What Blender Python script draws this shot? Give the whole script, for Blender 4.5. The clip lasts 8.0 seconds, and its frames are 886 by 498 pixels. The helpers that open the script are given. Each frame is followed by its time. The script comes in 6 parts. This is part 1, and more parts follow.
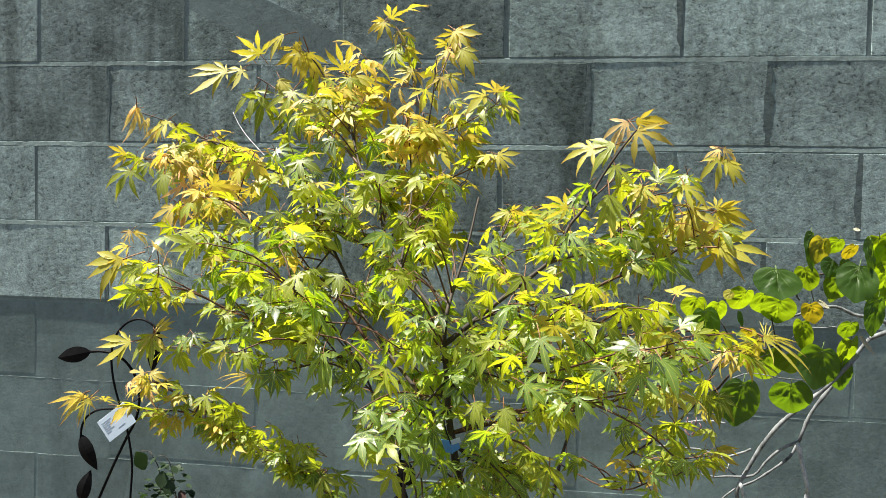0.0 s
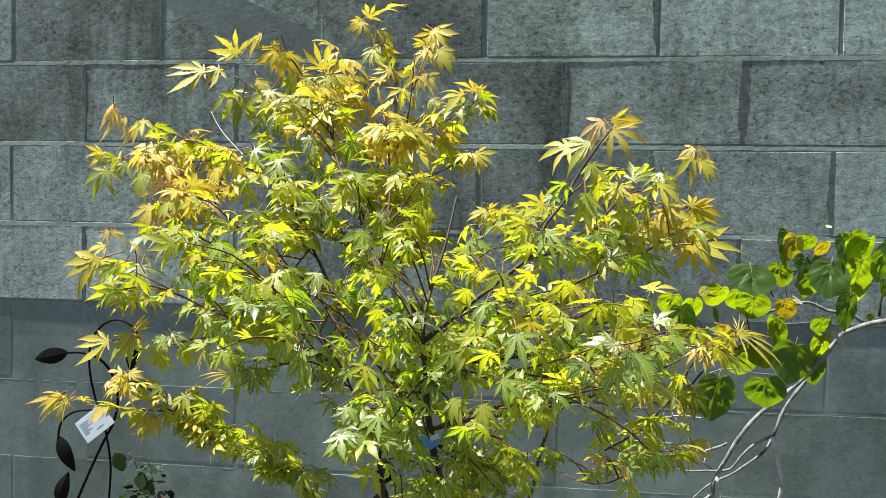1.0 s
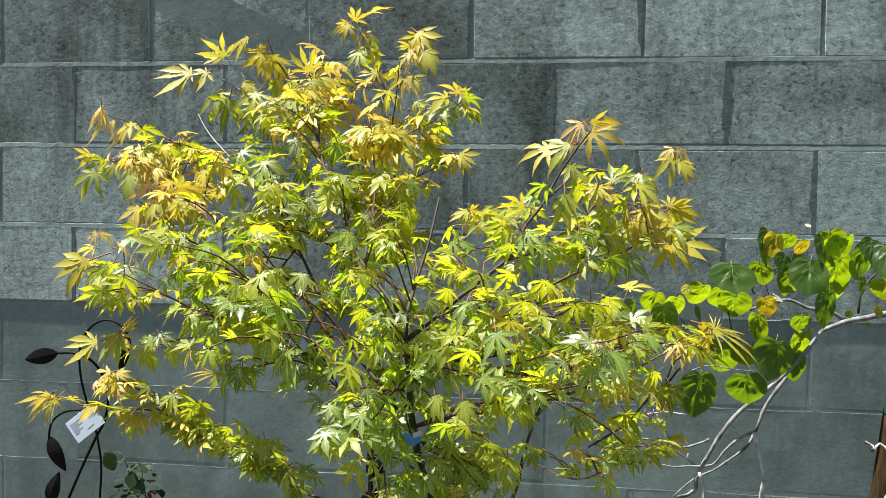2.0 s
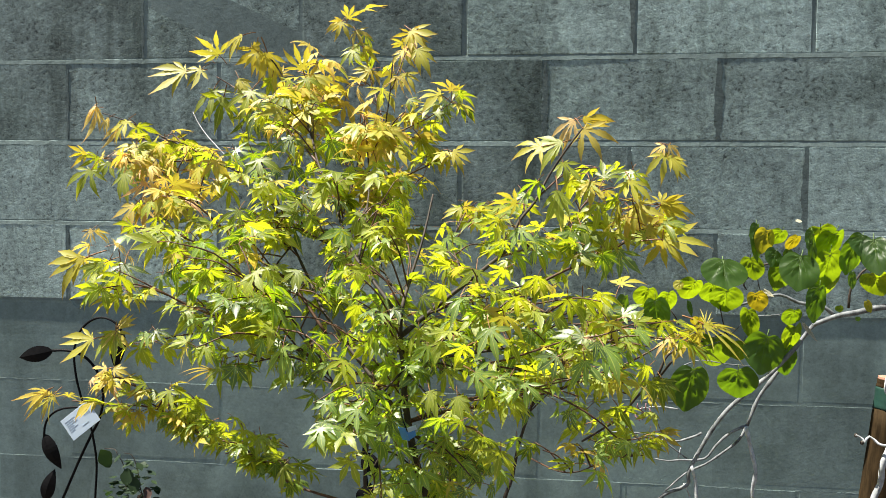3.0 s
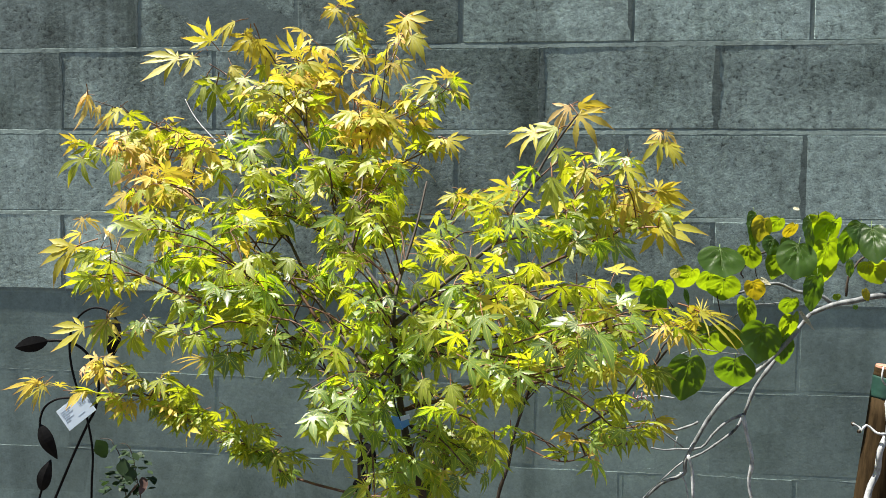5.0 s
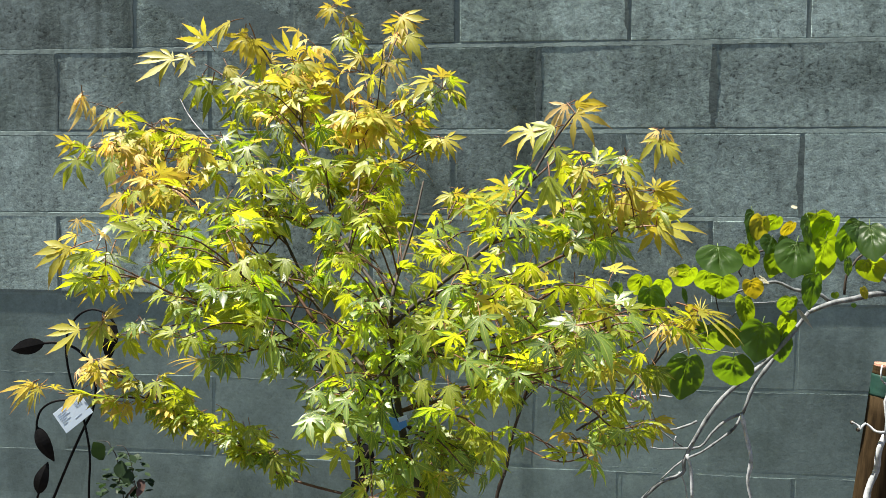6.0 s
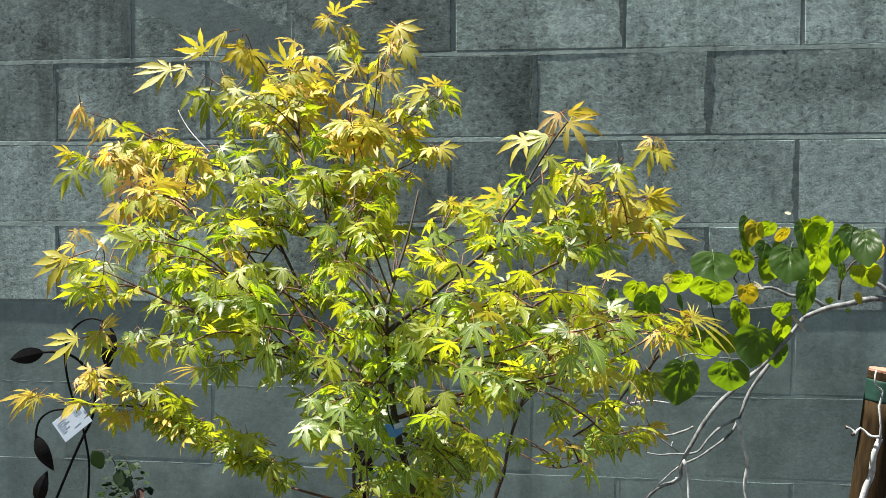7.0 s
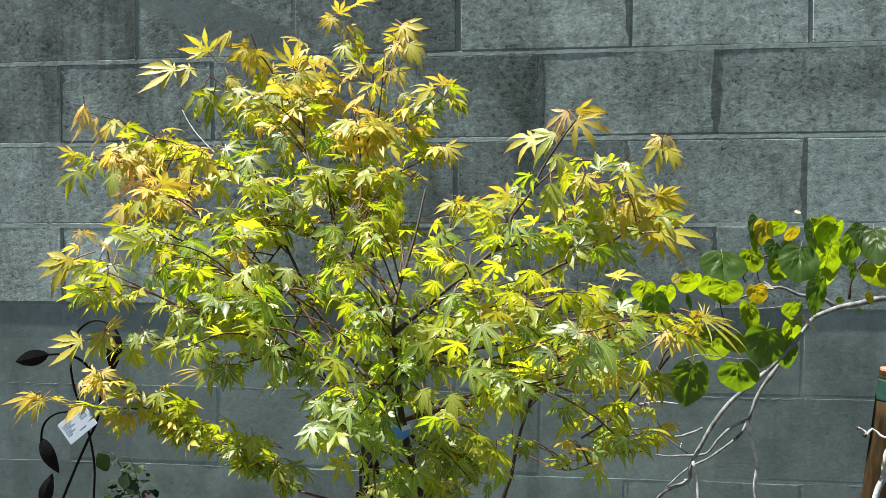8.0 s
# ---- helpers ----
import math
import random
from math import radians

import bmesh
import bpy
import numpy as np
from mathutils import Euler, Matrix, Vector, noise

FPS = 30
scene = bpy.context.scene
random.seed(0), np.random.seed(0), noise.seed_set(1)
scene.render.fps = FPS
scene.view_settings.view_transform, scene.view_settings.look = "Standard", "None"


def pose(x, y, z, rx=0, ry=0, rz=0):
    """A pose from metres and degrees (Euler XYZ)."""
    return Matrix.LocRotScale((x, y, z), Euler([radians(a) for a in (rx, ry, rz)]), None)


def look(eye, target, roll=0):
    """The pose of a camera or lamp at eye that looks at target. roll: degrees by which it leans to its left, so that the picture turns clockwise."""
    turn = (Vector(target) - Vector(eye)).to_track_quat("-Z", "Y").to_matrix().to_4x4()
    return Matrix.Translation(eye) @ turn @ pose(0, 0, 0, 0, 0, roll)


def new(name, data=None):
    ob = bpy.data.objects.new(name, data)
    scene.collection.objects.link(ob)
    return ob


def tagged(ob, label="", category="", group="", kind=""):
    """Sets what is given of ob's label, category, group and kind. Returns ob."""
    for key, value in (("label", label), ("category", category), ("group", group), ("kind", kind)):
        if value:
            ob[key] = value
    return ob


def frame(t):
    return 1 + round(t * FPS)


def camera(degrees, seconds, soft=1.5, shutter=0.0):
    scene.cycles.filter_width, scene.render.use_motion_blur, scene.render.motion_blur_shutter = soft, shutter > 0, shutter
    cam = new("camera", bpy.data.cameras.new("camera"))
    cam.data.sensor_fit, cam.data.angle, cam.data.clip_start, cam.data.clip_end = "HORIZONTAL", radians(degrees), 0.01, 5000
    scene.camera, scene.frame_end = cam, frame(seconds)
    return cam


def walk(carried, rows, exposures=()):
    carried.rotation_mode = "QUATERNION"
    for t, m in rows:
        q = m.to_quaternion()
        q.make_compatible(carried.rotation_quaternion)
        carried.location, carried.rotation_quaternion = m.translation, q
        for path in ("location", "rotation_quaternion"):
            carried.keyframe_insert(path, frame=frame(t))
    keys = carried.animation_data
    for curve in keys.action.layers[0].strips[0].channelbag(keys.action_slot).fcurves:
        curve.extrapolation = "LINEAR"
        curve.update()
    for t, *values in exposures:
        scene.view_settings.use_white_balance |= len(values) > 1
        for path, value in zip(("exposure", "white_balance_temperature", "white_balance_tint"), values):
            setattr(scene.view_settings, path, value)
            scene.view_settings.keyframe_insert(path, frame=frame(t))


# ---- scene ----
cam = camera(55.7, 8.0, 0.72)
PATH = [
    (0, (1.191, -2.015, 1.462), (0.887, -0.04, 1.382), 1.2),
    (0.5, (1.193, -2.018, 1.465), (0.913, -0.04, 1.381), 1.1),
    (1, (1.194, -2.022, 1.461), (0.937, -0.04, 1.38), 1.0),
    (1.5, (1.205, -2.03, 1.466), (0.959, -0.047, 1.382), 0.9),
    (2, (1.207, -2.038, 1.464), (0.968, -0.054, 1.38), 0.8),
    (3.5, (1.211, -2.047, 1.464), (0.989, -0.062, 1.365), 0.6),
    (4, (1.214, -2.045, 1.464), (0.99, -0.061, 1.357), 0.6),
    (4.5, (1.213, -2.041, 1.461), (0.99, -0.057, 1.348), 0.6),
    (6, (1.213, -2.032, 1.46), (0.997, -0.047, 1.346), 0.3),
    (6.5, (1.216, -2.035, 1.462), (1.003, -0.05, 1.354), 0.1),
    (7, (1.219, -2.04, 1.462), (1.004, -0.054, 1.364), 0.0),
    (7.5, (1.218, -2.039, 1.462), (0.998, -0.053, 1.367), -0.1),
    (8, (1.215, -2.03, 1.46), (0.989, -0.045, 1.365), -0.2),
]
walk(cam, [(t, look(eye, target, roll)) for t, eye, target, roll in PATH], [(0.0, 1.39), (4.5, 1.39), (8.0, 1.34)])

# ---------- light and sky ----------
SUN_TO = Vector((-0.40, -0.042, 0.92)).normalized()
world = bpy.data.worlds.new("world")
scene.world = world
world.use_nodes = True
wn = world.node_tree.nodes
sky = wn.new("ShaderNodeTexSky")
sky.sky_type = "NISHITA"
sky.sun_disc = False
sky.sun_elevation = math.asin(SUN_TO.z)
sky.sun_rotation = math.atan2(SUN_TO.x, SUN_TO.y)
world.node_tree.links.new(sky.outputs["Color"], wn["Background"].inputs["Color"])
wn["Background"].inputs["Strength"].default_value = 0.040
sun_data = bpy.data.lights.new("sun", "SUN")
sun_data.energy = 5.0
sun_data.angle = radians(0.53)
sun_data.color = (1.0, 0.94, 0.83)
sun = new("sun", sun_data)
sun.matrix_world = look(SUN_TO * 20, (0, 0, 0))


# ---------- materials ----------
def shader(name, rough=0.6, metal=0.0, spec=0.5):
    mat = bpy.data.materials.new(name)
    mat.use_nodes = True
    nt = mat.node_tree
    b = nt.nodes["Principled BSDF"]
    b.inputs["Roughness"].default_value = rough
    b.inputs["Metallic"].default_value = metal
    b.inputs["Specular IOR Level"].default_value = spec
    return mat, nt, b


def node(nt, kind, **kw):
    n = nt.nodes.new(kind)
    for k, v in kw.items():
        if k in n.inputs:
            n.inputs[k].default_value = v
    return n


def ramp(nt, src, stops):
    r = nt.nodes.new("ShaderNodeValToRGB")
    el = r.color_ramp.elements
    el[0].position, el[0].color = stops[0][0], (*stops[0][1], 1)
    el[1].position, el[1].color = stops[-1][0], (*stops[-1][1], 1)
    for p, c in stops[1:-1]:
        e = el.new(p)
        e.color = (*c, 1)
    nt.links.new(src, r.inputs["Fac"])
    return r.outputs["Color"]


def mixed(nt, kind, fac, a, b):
    m = nt.nodes.new("ShaderNodeMix")
    m.data_type, m.blend_type = "RGBA", kind
    for val, sock in ((fac, m.inputs[0]), (a, m.inputs[6]), (b, m.inputs[7])):
        if isinstance(val, (int, float)):
            sock.default_value = val
        elif isinstance(val, tuple):
            sock.default_value = (*val, 1)
        else:
            nt.links.new(val, sock)
    return m.outputs[2]


def grey(v, tint):
    return tuple(v * c for c in tint)


def concrete(name, lo, hi, pits, streaks=0.0, damp=0.0, tint=(0.765, 1.0, 0.975)):
    """Grey block: broad stains, runs of damp, coarse aggregate, fine sand, pits with their shadow painted in, a shade
    of its own for every block.
    """
    mat, nt, b = shader(name, 0.92, 0.0, 0.25)
    geo = nt.nodes.new("ShaderNodeNewGeometry")
    info = nt.nodes.new("ShaderNodeObjectInfo")

    def field(scale, detail, rough, stretch=(1, 1, 1)):
        mp = nt.nodes.new("ShaderNodeMapping")
        mp.inputs["Scale"].default_value = stretch
        nt.links.new(geo.outputs["Position"], mp.inputs["Vector"])
        n = node(nt, "ShaderNodeTexNoise", Scale=scale, Detail=detail, Roughness=rough)
        nt.links.new(mp.outputs["Vector"], n.inputs["Vector"])
        return n.outputs["Fac"]

    def even(v):
        return (v, v, v)

    broad = field(6.5, 6.0, 0.66)
    sand = field(190.0, 4.0, 0.7)
    grain = field(96.0, 6.0, 0.74)
    stones = field(48.0, 4.0, 0.60)
    col = ramp(nt, broad, [(0.34, grey(lo, tint)), (0.5, grey((lo + hi) / 2, tint)), (0.66, grey(hi, tint))])
    own = nt.nodes.new("ShaderNodeMapRange")
    own.inputs["To Min"].default_value, own.inputs["To Max"].default_value = 0.88, 1.12
    nt.links.new(info.outputs["Random"], own.inputs["Value"])
    col = mixed(nt, "MULTIPLY", 1.0, col, own.outputs["Result"])
    col = mixed(nt, "MULTIPLY", pits, col, ramp(nt, stones, [(0.36, even(0.74)), (0.5, even(1)), (0.66, even(1.28))]))
    col = mixed(nt, "MULTIPLY", 0.3 + 0.5 * pits, col, ramp(nt, sand, [(0.3, even(0.66)), (0.5, even(1)), (0.7, even(1.32))]))
    patchy = node(nt, "ShaderNodeMath")
    patchy.operation = "MULTIPLY_ADD"
    nt.links.new(broad, patchy.inputs[0])
    patchy.inputs[1].default_value = 0.34
    nt.links.new(grain, patchy.inputs[2])
    # shadow inside the pits, painted into the colour over the same noise as their relief
    col = mixed(nt, "MULTIPLY", pits, col, ramp(nt, patchy.outputs[0], [(0.50, even(0.34)), (0.59, even(1)), (1.0, even(1.06))]))
    if streaks:
        run = field(1.0, 5.0, 0.6, (8.0, 1.0, 0.8))
        col = mixed(nt, "MULTIPLY", streaks, col, ramp(nt, run, [(0.36, (0.50, 0.51, 0.49)), (0.47, (0.95, 0.95, 0.94)), (0.68, even(1.14))]))
    if damp:
        wet = field(3.1, 5.0, 0.6, (1.0, 1.0, 0.8))
        col = mixed(nt, "MULTIPLY", damp, col, ramp(nt, wet, [(0.38, (0.50, 0.53, 0.50)), (0.50, even(0.98)), (0.72, even(1.12))]))
    nt.links.new(col, b.inputs["Base Color"])
    normal = None
    for height, strength, depth in ((stones, 0.18 * pits, 0.005), (grain, 0.52 * pits, 0.005), (sand, 0.05 + 0.28 * pits, 0.0015)):
        bump = node(nt, "ShaderNodeBump", Strength=strength, Distance=depth)
        nt.links.new(height, bump.inputs["Height"])
        if normal:
            nt.links.new(normal, bump.inputs["Normal"])
        normal = bump.outputs["Normal"]
    nt.links.new(normal, b.inputs["Normal"])
    return mat


def leafy(name, base, second, tip, thin=0.5, rough=0.42, wave=22.0, green_back=None, gloss=0.6, red_tip=0.0, vein=(0.5, 0.52, 0.16), sheen_tint=0.0):
    """Leaf tissue: colour that varies leaf by leaf (pigment, with some shade and sheen put in) and across the blade,
    light passing through.
    """
    mat, nt, b = shader(name, rough, 0.0, gloss)
    out = nt.nodes["Material Output"]
    geo = nt.nodes.new("ShaderNodeNewGeometry")
    info = nt.nodes.new("ShaderNodeObjectInfo")
    add = nt.nodes.new("ShaderNodeMath")
    add.operation = "ADD"
    nt.links.new(info.outputs["Random"], add.inputs[0])
    nt.links.new(geo.outputs["Random Per Island"], add.inputs[1])
    fr = nt.nodes.new("ShaderNodeMath")
    fr.operation = "FRACT"
    nt.links.new(add.outputs[0], fr.inputs[0])
    own = ramp(nt, fr.outputs[0], [(0.0, base), (0.6, second), (1.0, tip)])
    patch = node(nt, "ShaderNodeTexNoise", Scale=wave, Detail=3.0)
    nt.links.new(geo.outputs["Position"], patch.inputs["Vector"])
    tone = ramp(nt, patch.outputs["Fac"], [(0.3, (0.8, 0.85, 0.8)), (0.7, (1.15, 1.1, 1.1))])
    col = mixed(nt, "MULTIPLY", 0.8, own, tone)
    if red_tip:
        far = nt.nodes.new("ShaderNodeAttribute")
        far.attribute_name = "along"
        ribs = nt.nodes.new("ShaderNodeAttribute")
        ribs.attribute_name = "rib"
        line = ramp(nt, ribs.outputs["Fac"], [(0.03, (0.55, 0.55, 0.55)), (0.16, (0, 0, 0)), (1.0, (0, 0, 0))])
        col = mixed(nt, "MIX", line, col, vein)
        ends = ramp(nt, far.outputs["Fac"], [(0.72, (0, 0, 0)), (1.0, (red_tip, red_tip, red_tip))])
        col = mixed(nt, "MIX", ends, col, (0.52, 0.20, 0.10))
    # the silvery sheen of upper leaf faces is painted in as a pale base tint
    nt.links.new(mixed(nt, "MIX", sheen_tint, col, (0.40, 0.46, 0.30)) if sheen_tint else col, b.inputs["Base Color"])
    fine = node(nt, "ShaderNodeTexNoise", Scale=420.0, Detail=2.0)
    nt.links.new(geo.outputs["Position"], fine.inputs["Vector"])
    bump = node(nt, "ShaderNodeBump", Strength=0.25, Distance=0.0008)
    nt.links.new(fine.outputs["Fac"], bump.inputs["Height"])
    nt.links.new(bump.outputs["Normal"], b.inputs["Normal"])
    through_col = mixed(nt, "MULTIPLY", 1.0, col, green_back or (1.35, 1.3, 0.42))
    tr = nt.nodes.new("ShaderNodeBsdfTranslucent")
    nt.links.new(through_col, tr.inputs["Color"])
    mx = nt.nodes.new("ShaderNodeMixShader")
    mx.inputs["Fac"].default_value = thin
    nt.links.new(b.outputs["BSDF"], mx.inputs[1])
    nt.links.new(tr.outputs["BSDF"], mx.inputs[2])
    nt.links.new(mx.outputs["Shader"], out.inputs["Surface"])
    return mat


def streaked(name, a, c, scale, rough, stretch=(1, 1, 1), bump=0.3, spec=0.4, metal=0.0):
    """Bark, timber or paint: two colours over a stretched noise, with fine relief."""
    mat, nt, b = shader(name, rough, metal, spec)
    tc = nt.nodes.new("ShaderNodeTexCoord")
    mp = nt.nodes.new("ShaderNodeMapping")
    mp.inputs["Scale"].default_value = stretch
    nt.links.new(tc.outputs["Object"], mp.inputs["Vector"])
    n1 = node(nt, "ShaderNodeTexNoise", Scale=scale, Detail=6.0, Roughness=0.65)
    nt.links.new(mp.outputs["Vector"], n1.inputs["Vector"])
    nt.links.new(ramp(nt, n1.outputs["Fac"], [(0.32, a), (0.68, c)]), b.inputs["Base Color"])
    bp = node(nt, "ShaderNodeBump", Strength=bump, Distance=0.002)
    nt.links.new(n1.outputs["Fac"], bp.inputs["Height"])
    nt.links.new(bp.outputs["Normal"], b.inputs["Normal"])
    return mat


M_BLOCK_ROUGH = concrete("rough_concrete_block", 0.235, 0.40, 0.95, 0.75, 0.38)
M_BLOCK_PALE = concrete("pale_concrete_block", 0.35, 0.53, 0.95, 0.75, 0.45)
M_BLOCK_DARK = concrete("weathered_dark_block", 0.195, 0.33, 0.9, 0.85, 0.7)
M_BLOCK_SMOOTH = concrete("smooth_concrete_block", 0.24, 0.33, 0.2, 0.35, 0.45, (0.74, 1.0, 0.97))
M_MORTAR = concrete("grey_mortar", 0.25, 0.35, 0.4, 0.4)
M_MORTAR_PALE = concrete("pale_struck_mortar", 0.28, 0.37, 0.25, 0.4)
M_MORTAR_FLUSH = concrete("struck_flush_mortar", 0.21, 0.29, 0.3)
M_MORTAR_DARK = concrete("damp_dark_mortar", 0.12, 0.20, 0.6)
M_SOIL = streaked("bare_soil", (0.045, 0.038, 0.030), (0.10, 0.083, 0.065), 6.0, 0.95, bump=0.6, spec=0.1)
# green and lime: the dark first colour paints some leaves as if in shade
M_LEAF_GREEN = leafy("maple_leaf_green", (0.030, 0.068, 0.007), (0.16, 0.262, 0.028), (0.16, 0.24, 0.04), 0.46, 0.43, gloss=1.0, red_tip=0.1, green_back=(3.6, 3.3, 0.5), sheen_tint=0.12)
M_LEAF_LIME = leafy("maple_leaf_lime", (0.12, 0.175, 0.010), (0.30, 0.355, 0.028), (0.26, 0.31, 0.038), 0.52, 0.46, gloss=0.65, red_tip=0.2, green_back=(2.5, 2.3, 0.6), sheen_tint=0.05)
M_LEAF_YELLOW = leafy("maple_leaf_yellow", (0.47, 0.46, 0.05), (0.54, 0.47, 0.055), (0.58, 0.445, 0.10), 0.45, 0.48, gloss=0.5, red_tip=0.5, green_back=(1.25, 1.15, 0.8), sheen_tint=0.03)
M_LEAF_BRONZE = leafy("maple_leaf_bronze", (0.78, 0.60, 0.22), (0.78, 0.66, 0.16), (0.78, 0.50, 0.31), 0.42, 0.5, green_back=(1.3, 1.25, 0.85), red_tip=0.75, vein=(0.52, 0.28, 0.16), gloss=0.4)
M_PETIOLE = streaked("red_leaf_stalk", (0.17, 0.065, 0.032), (0.28, 0.15, 0.05), 60.0, 0.5)
M_BARK = streaked("dark_maple_bark", (0.02, 0.016, 0.013), (0.065, 0.048, 0.033), 55.0, 0.7, (1, 1, 0.4), 0.5)
M_TWIG_RED = streaked("red_brown_young_twig", (0.05, 0.024, 0.016), (0.12, 0.06, 0.03), 70.0, 0.55)
M_TWIG_PALE = streaked("pale_dead_twig", (0.21, 0.225, 0.235), (0.58, 0.61, 0.64), 75.0, 0.8)
M_BARK_GREY = streaked("grey_redbud_bark", (0.048, 0.053, 0.055), (0.29, 0.31, 0.325), 75.0, 0.75, (1, 1, 0.5), 0.25)
M_REDBUD = leafy("redbud_leaf", (0.028, 0.068, 0.014), (0.046, 0.10, 0.018), (0.038, 0.082, 0.022), 0.5, 0.42, 30.0, (4.8, 3.9, 0.4), 0.5)
# brighter copy of the redbud leaf: the lime of backlit blades put into the colour
M_REDBUD_LIME = leafy("redbud_leaf_lime_backlit", (0.10, 0.17, 0.016), (0.14, 0.21, 0.016), (0.085, 0.145, 0.02), 0.55, 0.46, 30.0, (3.0, 2.7, 0.4), 0.4)
M_REDBUD_YELLOW = leafy("redbud_leaf_yellow", (0.36, 0.33, 0.03), (0.42, 0.35, 0.03), (0.33, 0.34, 0.05), 0.5, 0.46, 30.0, (1.5, 1.35, 0.4), 0.4)
M_REDBUD_VEIN = streaked("redbud_leaf_vein", (0.10, 0.17, 0.045), (0.15, 0.22, 0.06), 60.0, 0.55)
M_IRON = streaked("black_painted_iron", (0.003, 0.003, 0.0035), (0.008, 0.008, 0.0085), 90.0, 0.6, bump=0.2, spec=0.12)
M_CARD = streaked("white_card_tag", (0.56, 0.69, 0.82), (0.63, 0.74, 0.85), 25.0, 0.55, bump=0.05)
M_INK = streaked("grey_print", (0.26, 0.34, 0.42), (0.36, 0.44, 0.52), 80.0, 0.6, bump=0.0)
M_BLUE = streaked("blue_plastic_tag", (0.05, 0.22, 0.62), (0.08, 0.30, 0.72), 40.0, 0.35, bump=0.05)
M_LABEL_PALE = streaked("faded_blue_plastic", (0.36, 0.50, 0.68), (0.46, 0.60, 0.76), 40.0, 0.45, bump=0.05)
M_STAKE = streaked("brown_stained_timber", (0.014, 0.009, 0.004), (0.050, 0.033, 0.016), 46.0, 0.85, (3, 3, 0.25), 0.5, 0.08)
M_STAKE_GREEN = streaked("dark_green_paint", (0.003, 0.026, 0.020), (0.007, 0.045, 0.033), 40.0, 0.7, bump=0.2)
M_STAKE_TOP = streaked("raw_reddish_end_grain", (0.36, 0.17, 0.12), (0.50, 0.28, 0.20), 60.0, 0.8)
M_DRY = streaked("dry_curled_leaf", (0.34, 0.32, 0.20), (0.52, 0.49, 0.36), 60.0, 0.7)
M_SEED = streaked("pink_winged_seed", (0.22, 0.10, 0.11), (0.40, 0.22, 0.22), 80.0, 0.6)
M_ROSE = leafy("rose_leaf", (0.018, 0.042, 0.020), (0.035, 0.065, 0.026), (0.028, 0.05, 0.03), 0.3, 0.55, 40.0, (1.3, 1.4, 0.5), 0.3)
M_ROSE_RED = leafy("rose_leaf_reddened", (0.085, 0.050, 0.042), (0.11, 0.062, 0.05), (0.07, 0.05, 0.04), 0.3, 0.5, 40.0, (1.3, 0.9, 0.5))


# ---------- building helpers ----------
def part(name, bm, material, parent, label=""):
    """One mesh object under a thing or a part. The mesh is in world metres."""
    me = bpy.data.meshes.new(name)
    bm.to_mesh(me)
    bm.free()
    for m in material if isinstance(material, (list, tuple)) else [material]:
        me.materials.append(m)
    ob = new(name, me)
    if parent:
        ob.parent = parent
        ob.matrix_parent_inverse = parent.matrix_world.inverted()
    if label:
        ob["label"] = label
    return ob


def thing(name, at, label, category, group="", kind=""):
    ob = new(name)
    ob.empty_display_size = 0.1
    ob.location = at
    ob.matrix_world = Matrix.Translation(at)
    return tagged(ob, label, category, group, kind)


def smooth_path(pts, per=5):
    """A rounded line through the given points."""
    p = [Vector(q) for q in pts]
    if len(p) < 3:
        return [p[0].lerp(p[-1], i / per) for i in range(per + 1)]
    ext = [p[0] * 2 - p[1]] + p + [p[-1] * 2 - p[-2]]
    heading = [(ext[i + 1] - ext[i - 1]).normalized() for i in range(1, len(ext) - 1)]
    out = []
    for i in range(len(p) - 1):
        b, c = p[i], p[i + 1]
        run = (c - b).length
        m0, m1 = heading[i] * run, heading[i + 1] * run
        for k in range(per):
            t = k / per
            out.append(b * (2 * t ** 3 - 3 * t * t + 1) + m0 * (t ** 3 - 2 * t * t + t) + c * (3 * t * t - 2 * t ** 3) + m1 * (t ** 3 - t * t))
    out.append(p[-1])
    return out


def tube(bm, line, r0, r1, sides=6, knots=0.0, rnd=random):
    """A tapering round stem along the line, closed at both ends."""
    n = len(line)
    rings = []
    side = Vector((0.3, -1, 0.2))
    for i, c in enumerate(line):
        d = (line[min(i + 1, n - 1)] - line[max(i - 1, 0)]).normalized()
        side = (side - d * side.dot(d)).normalized()
        up = d.cross(side)
        r = r0 + (r1 - r0) * i / (n - 1)
        if knots and i % 3 == 1:
            r *= 1 + knots * rnd.random()
        rings.append([bm.verts.new(c + (side * math.cos(a) + up * math.sin(a)) * r) for a in (2 * math.pi * k / sides for k in range(sides))])
    for a, b in zip(rings, rings[1:]):
        for k in range(sides):
            f = bm.faces.new((a[k], a[(k + 1) % sides], b[(k + 1) % sides], b[k]))
            f.smooth = True
    bm.faces.new(rings[0][::-1])
    bm.faces.new(rings[-1])


def box(bm, lo, hi, bevel=0.0, segs=1):
    vs = bmesh.ops.create_cube(bm, size=1.0)["verts"]
    for v in vs:
        v.co = Vector([lo[k] + (v.co[k] + 0.5) * (hi[k] - lo[k]) for k in range(3)])
    if bevel:
        es = list({e for v in vs for e in v.link_edges})
        bmesh.ops.bevel(bm, geom=es, offset=bevel, segments=segs, affect="EDGES")


# ---------- ground ----------
bm = bmesh.new()
bmesh.ops.create_grid(bm, x_segments=40, y_segments=40, size=300)
for v in bm.verts:
    if v.co.length < 200 and abs(v.co.y) > 12:
        v.co.z = 0.15 * noise.noise(v.co * 0.05)
ground = part("ground", bm, M_SOIL, None)
tagged(ground, "bare brown garden soil at the foot of the wall", "ground", kind="structure")


# ---------- the maple ----------
rng = random.Random(11)


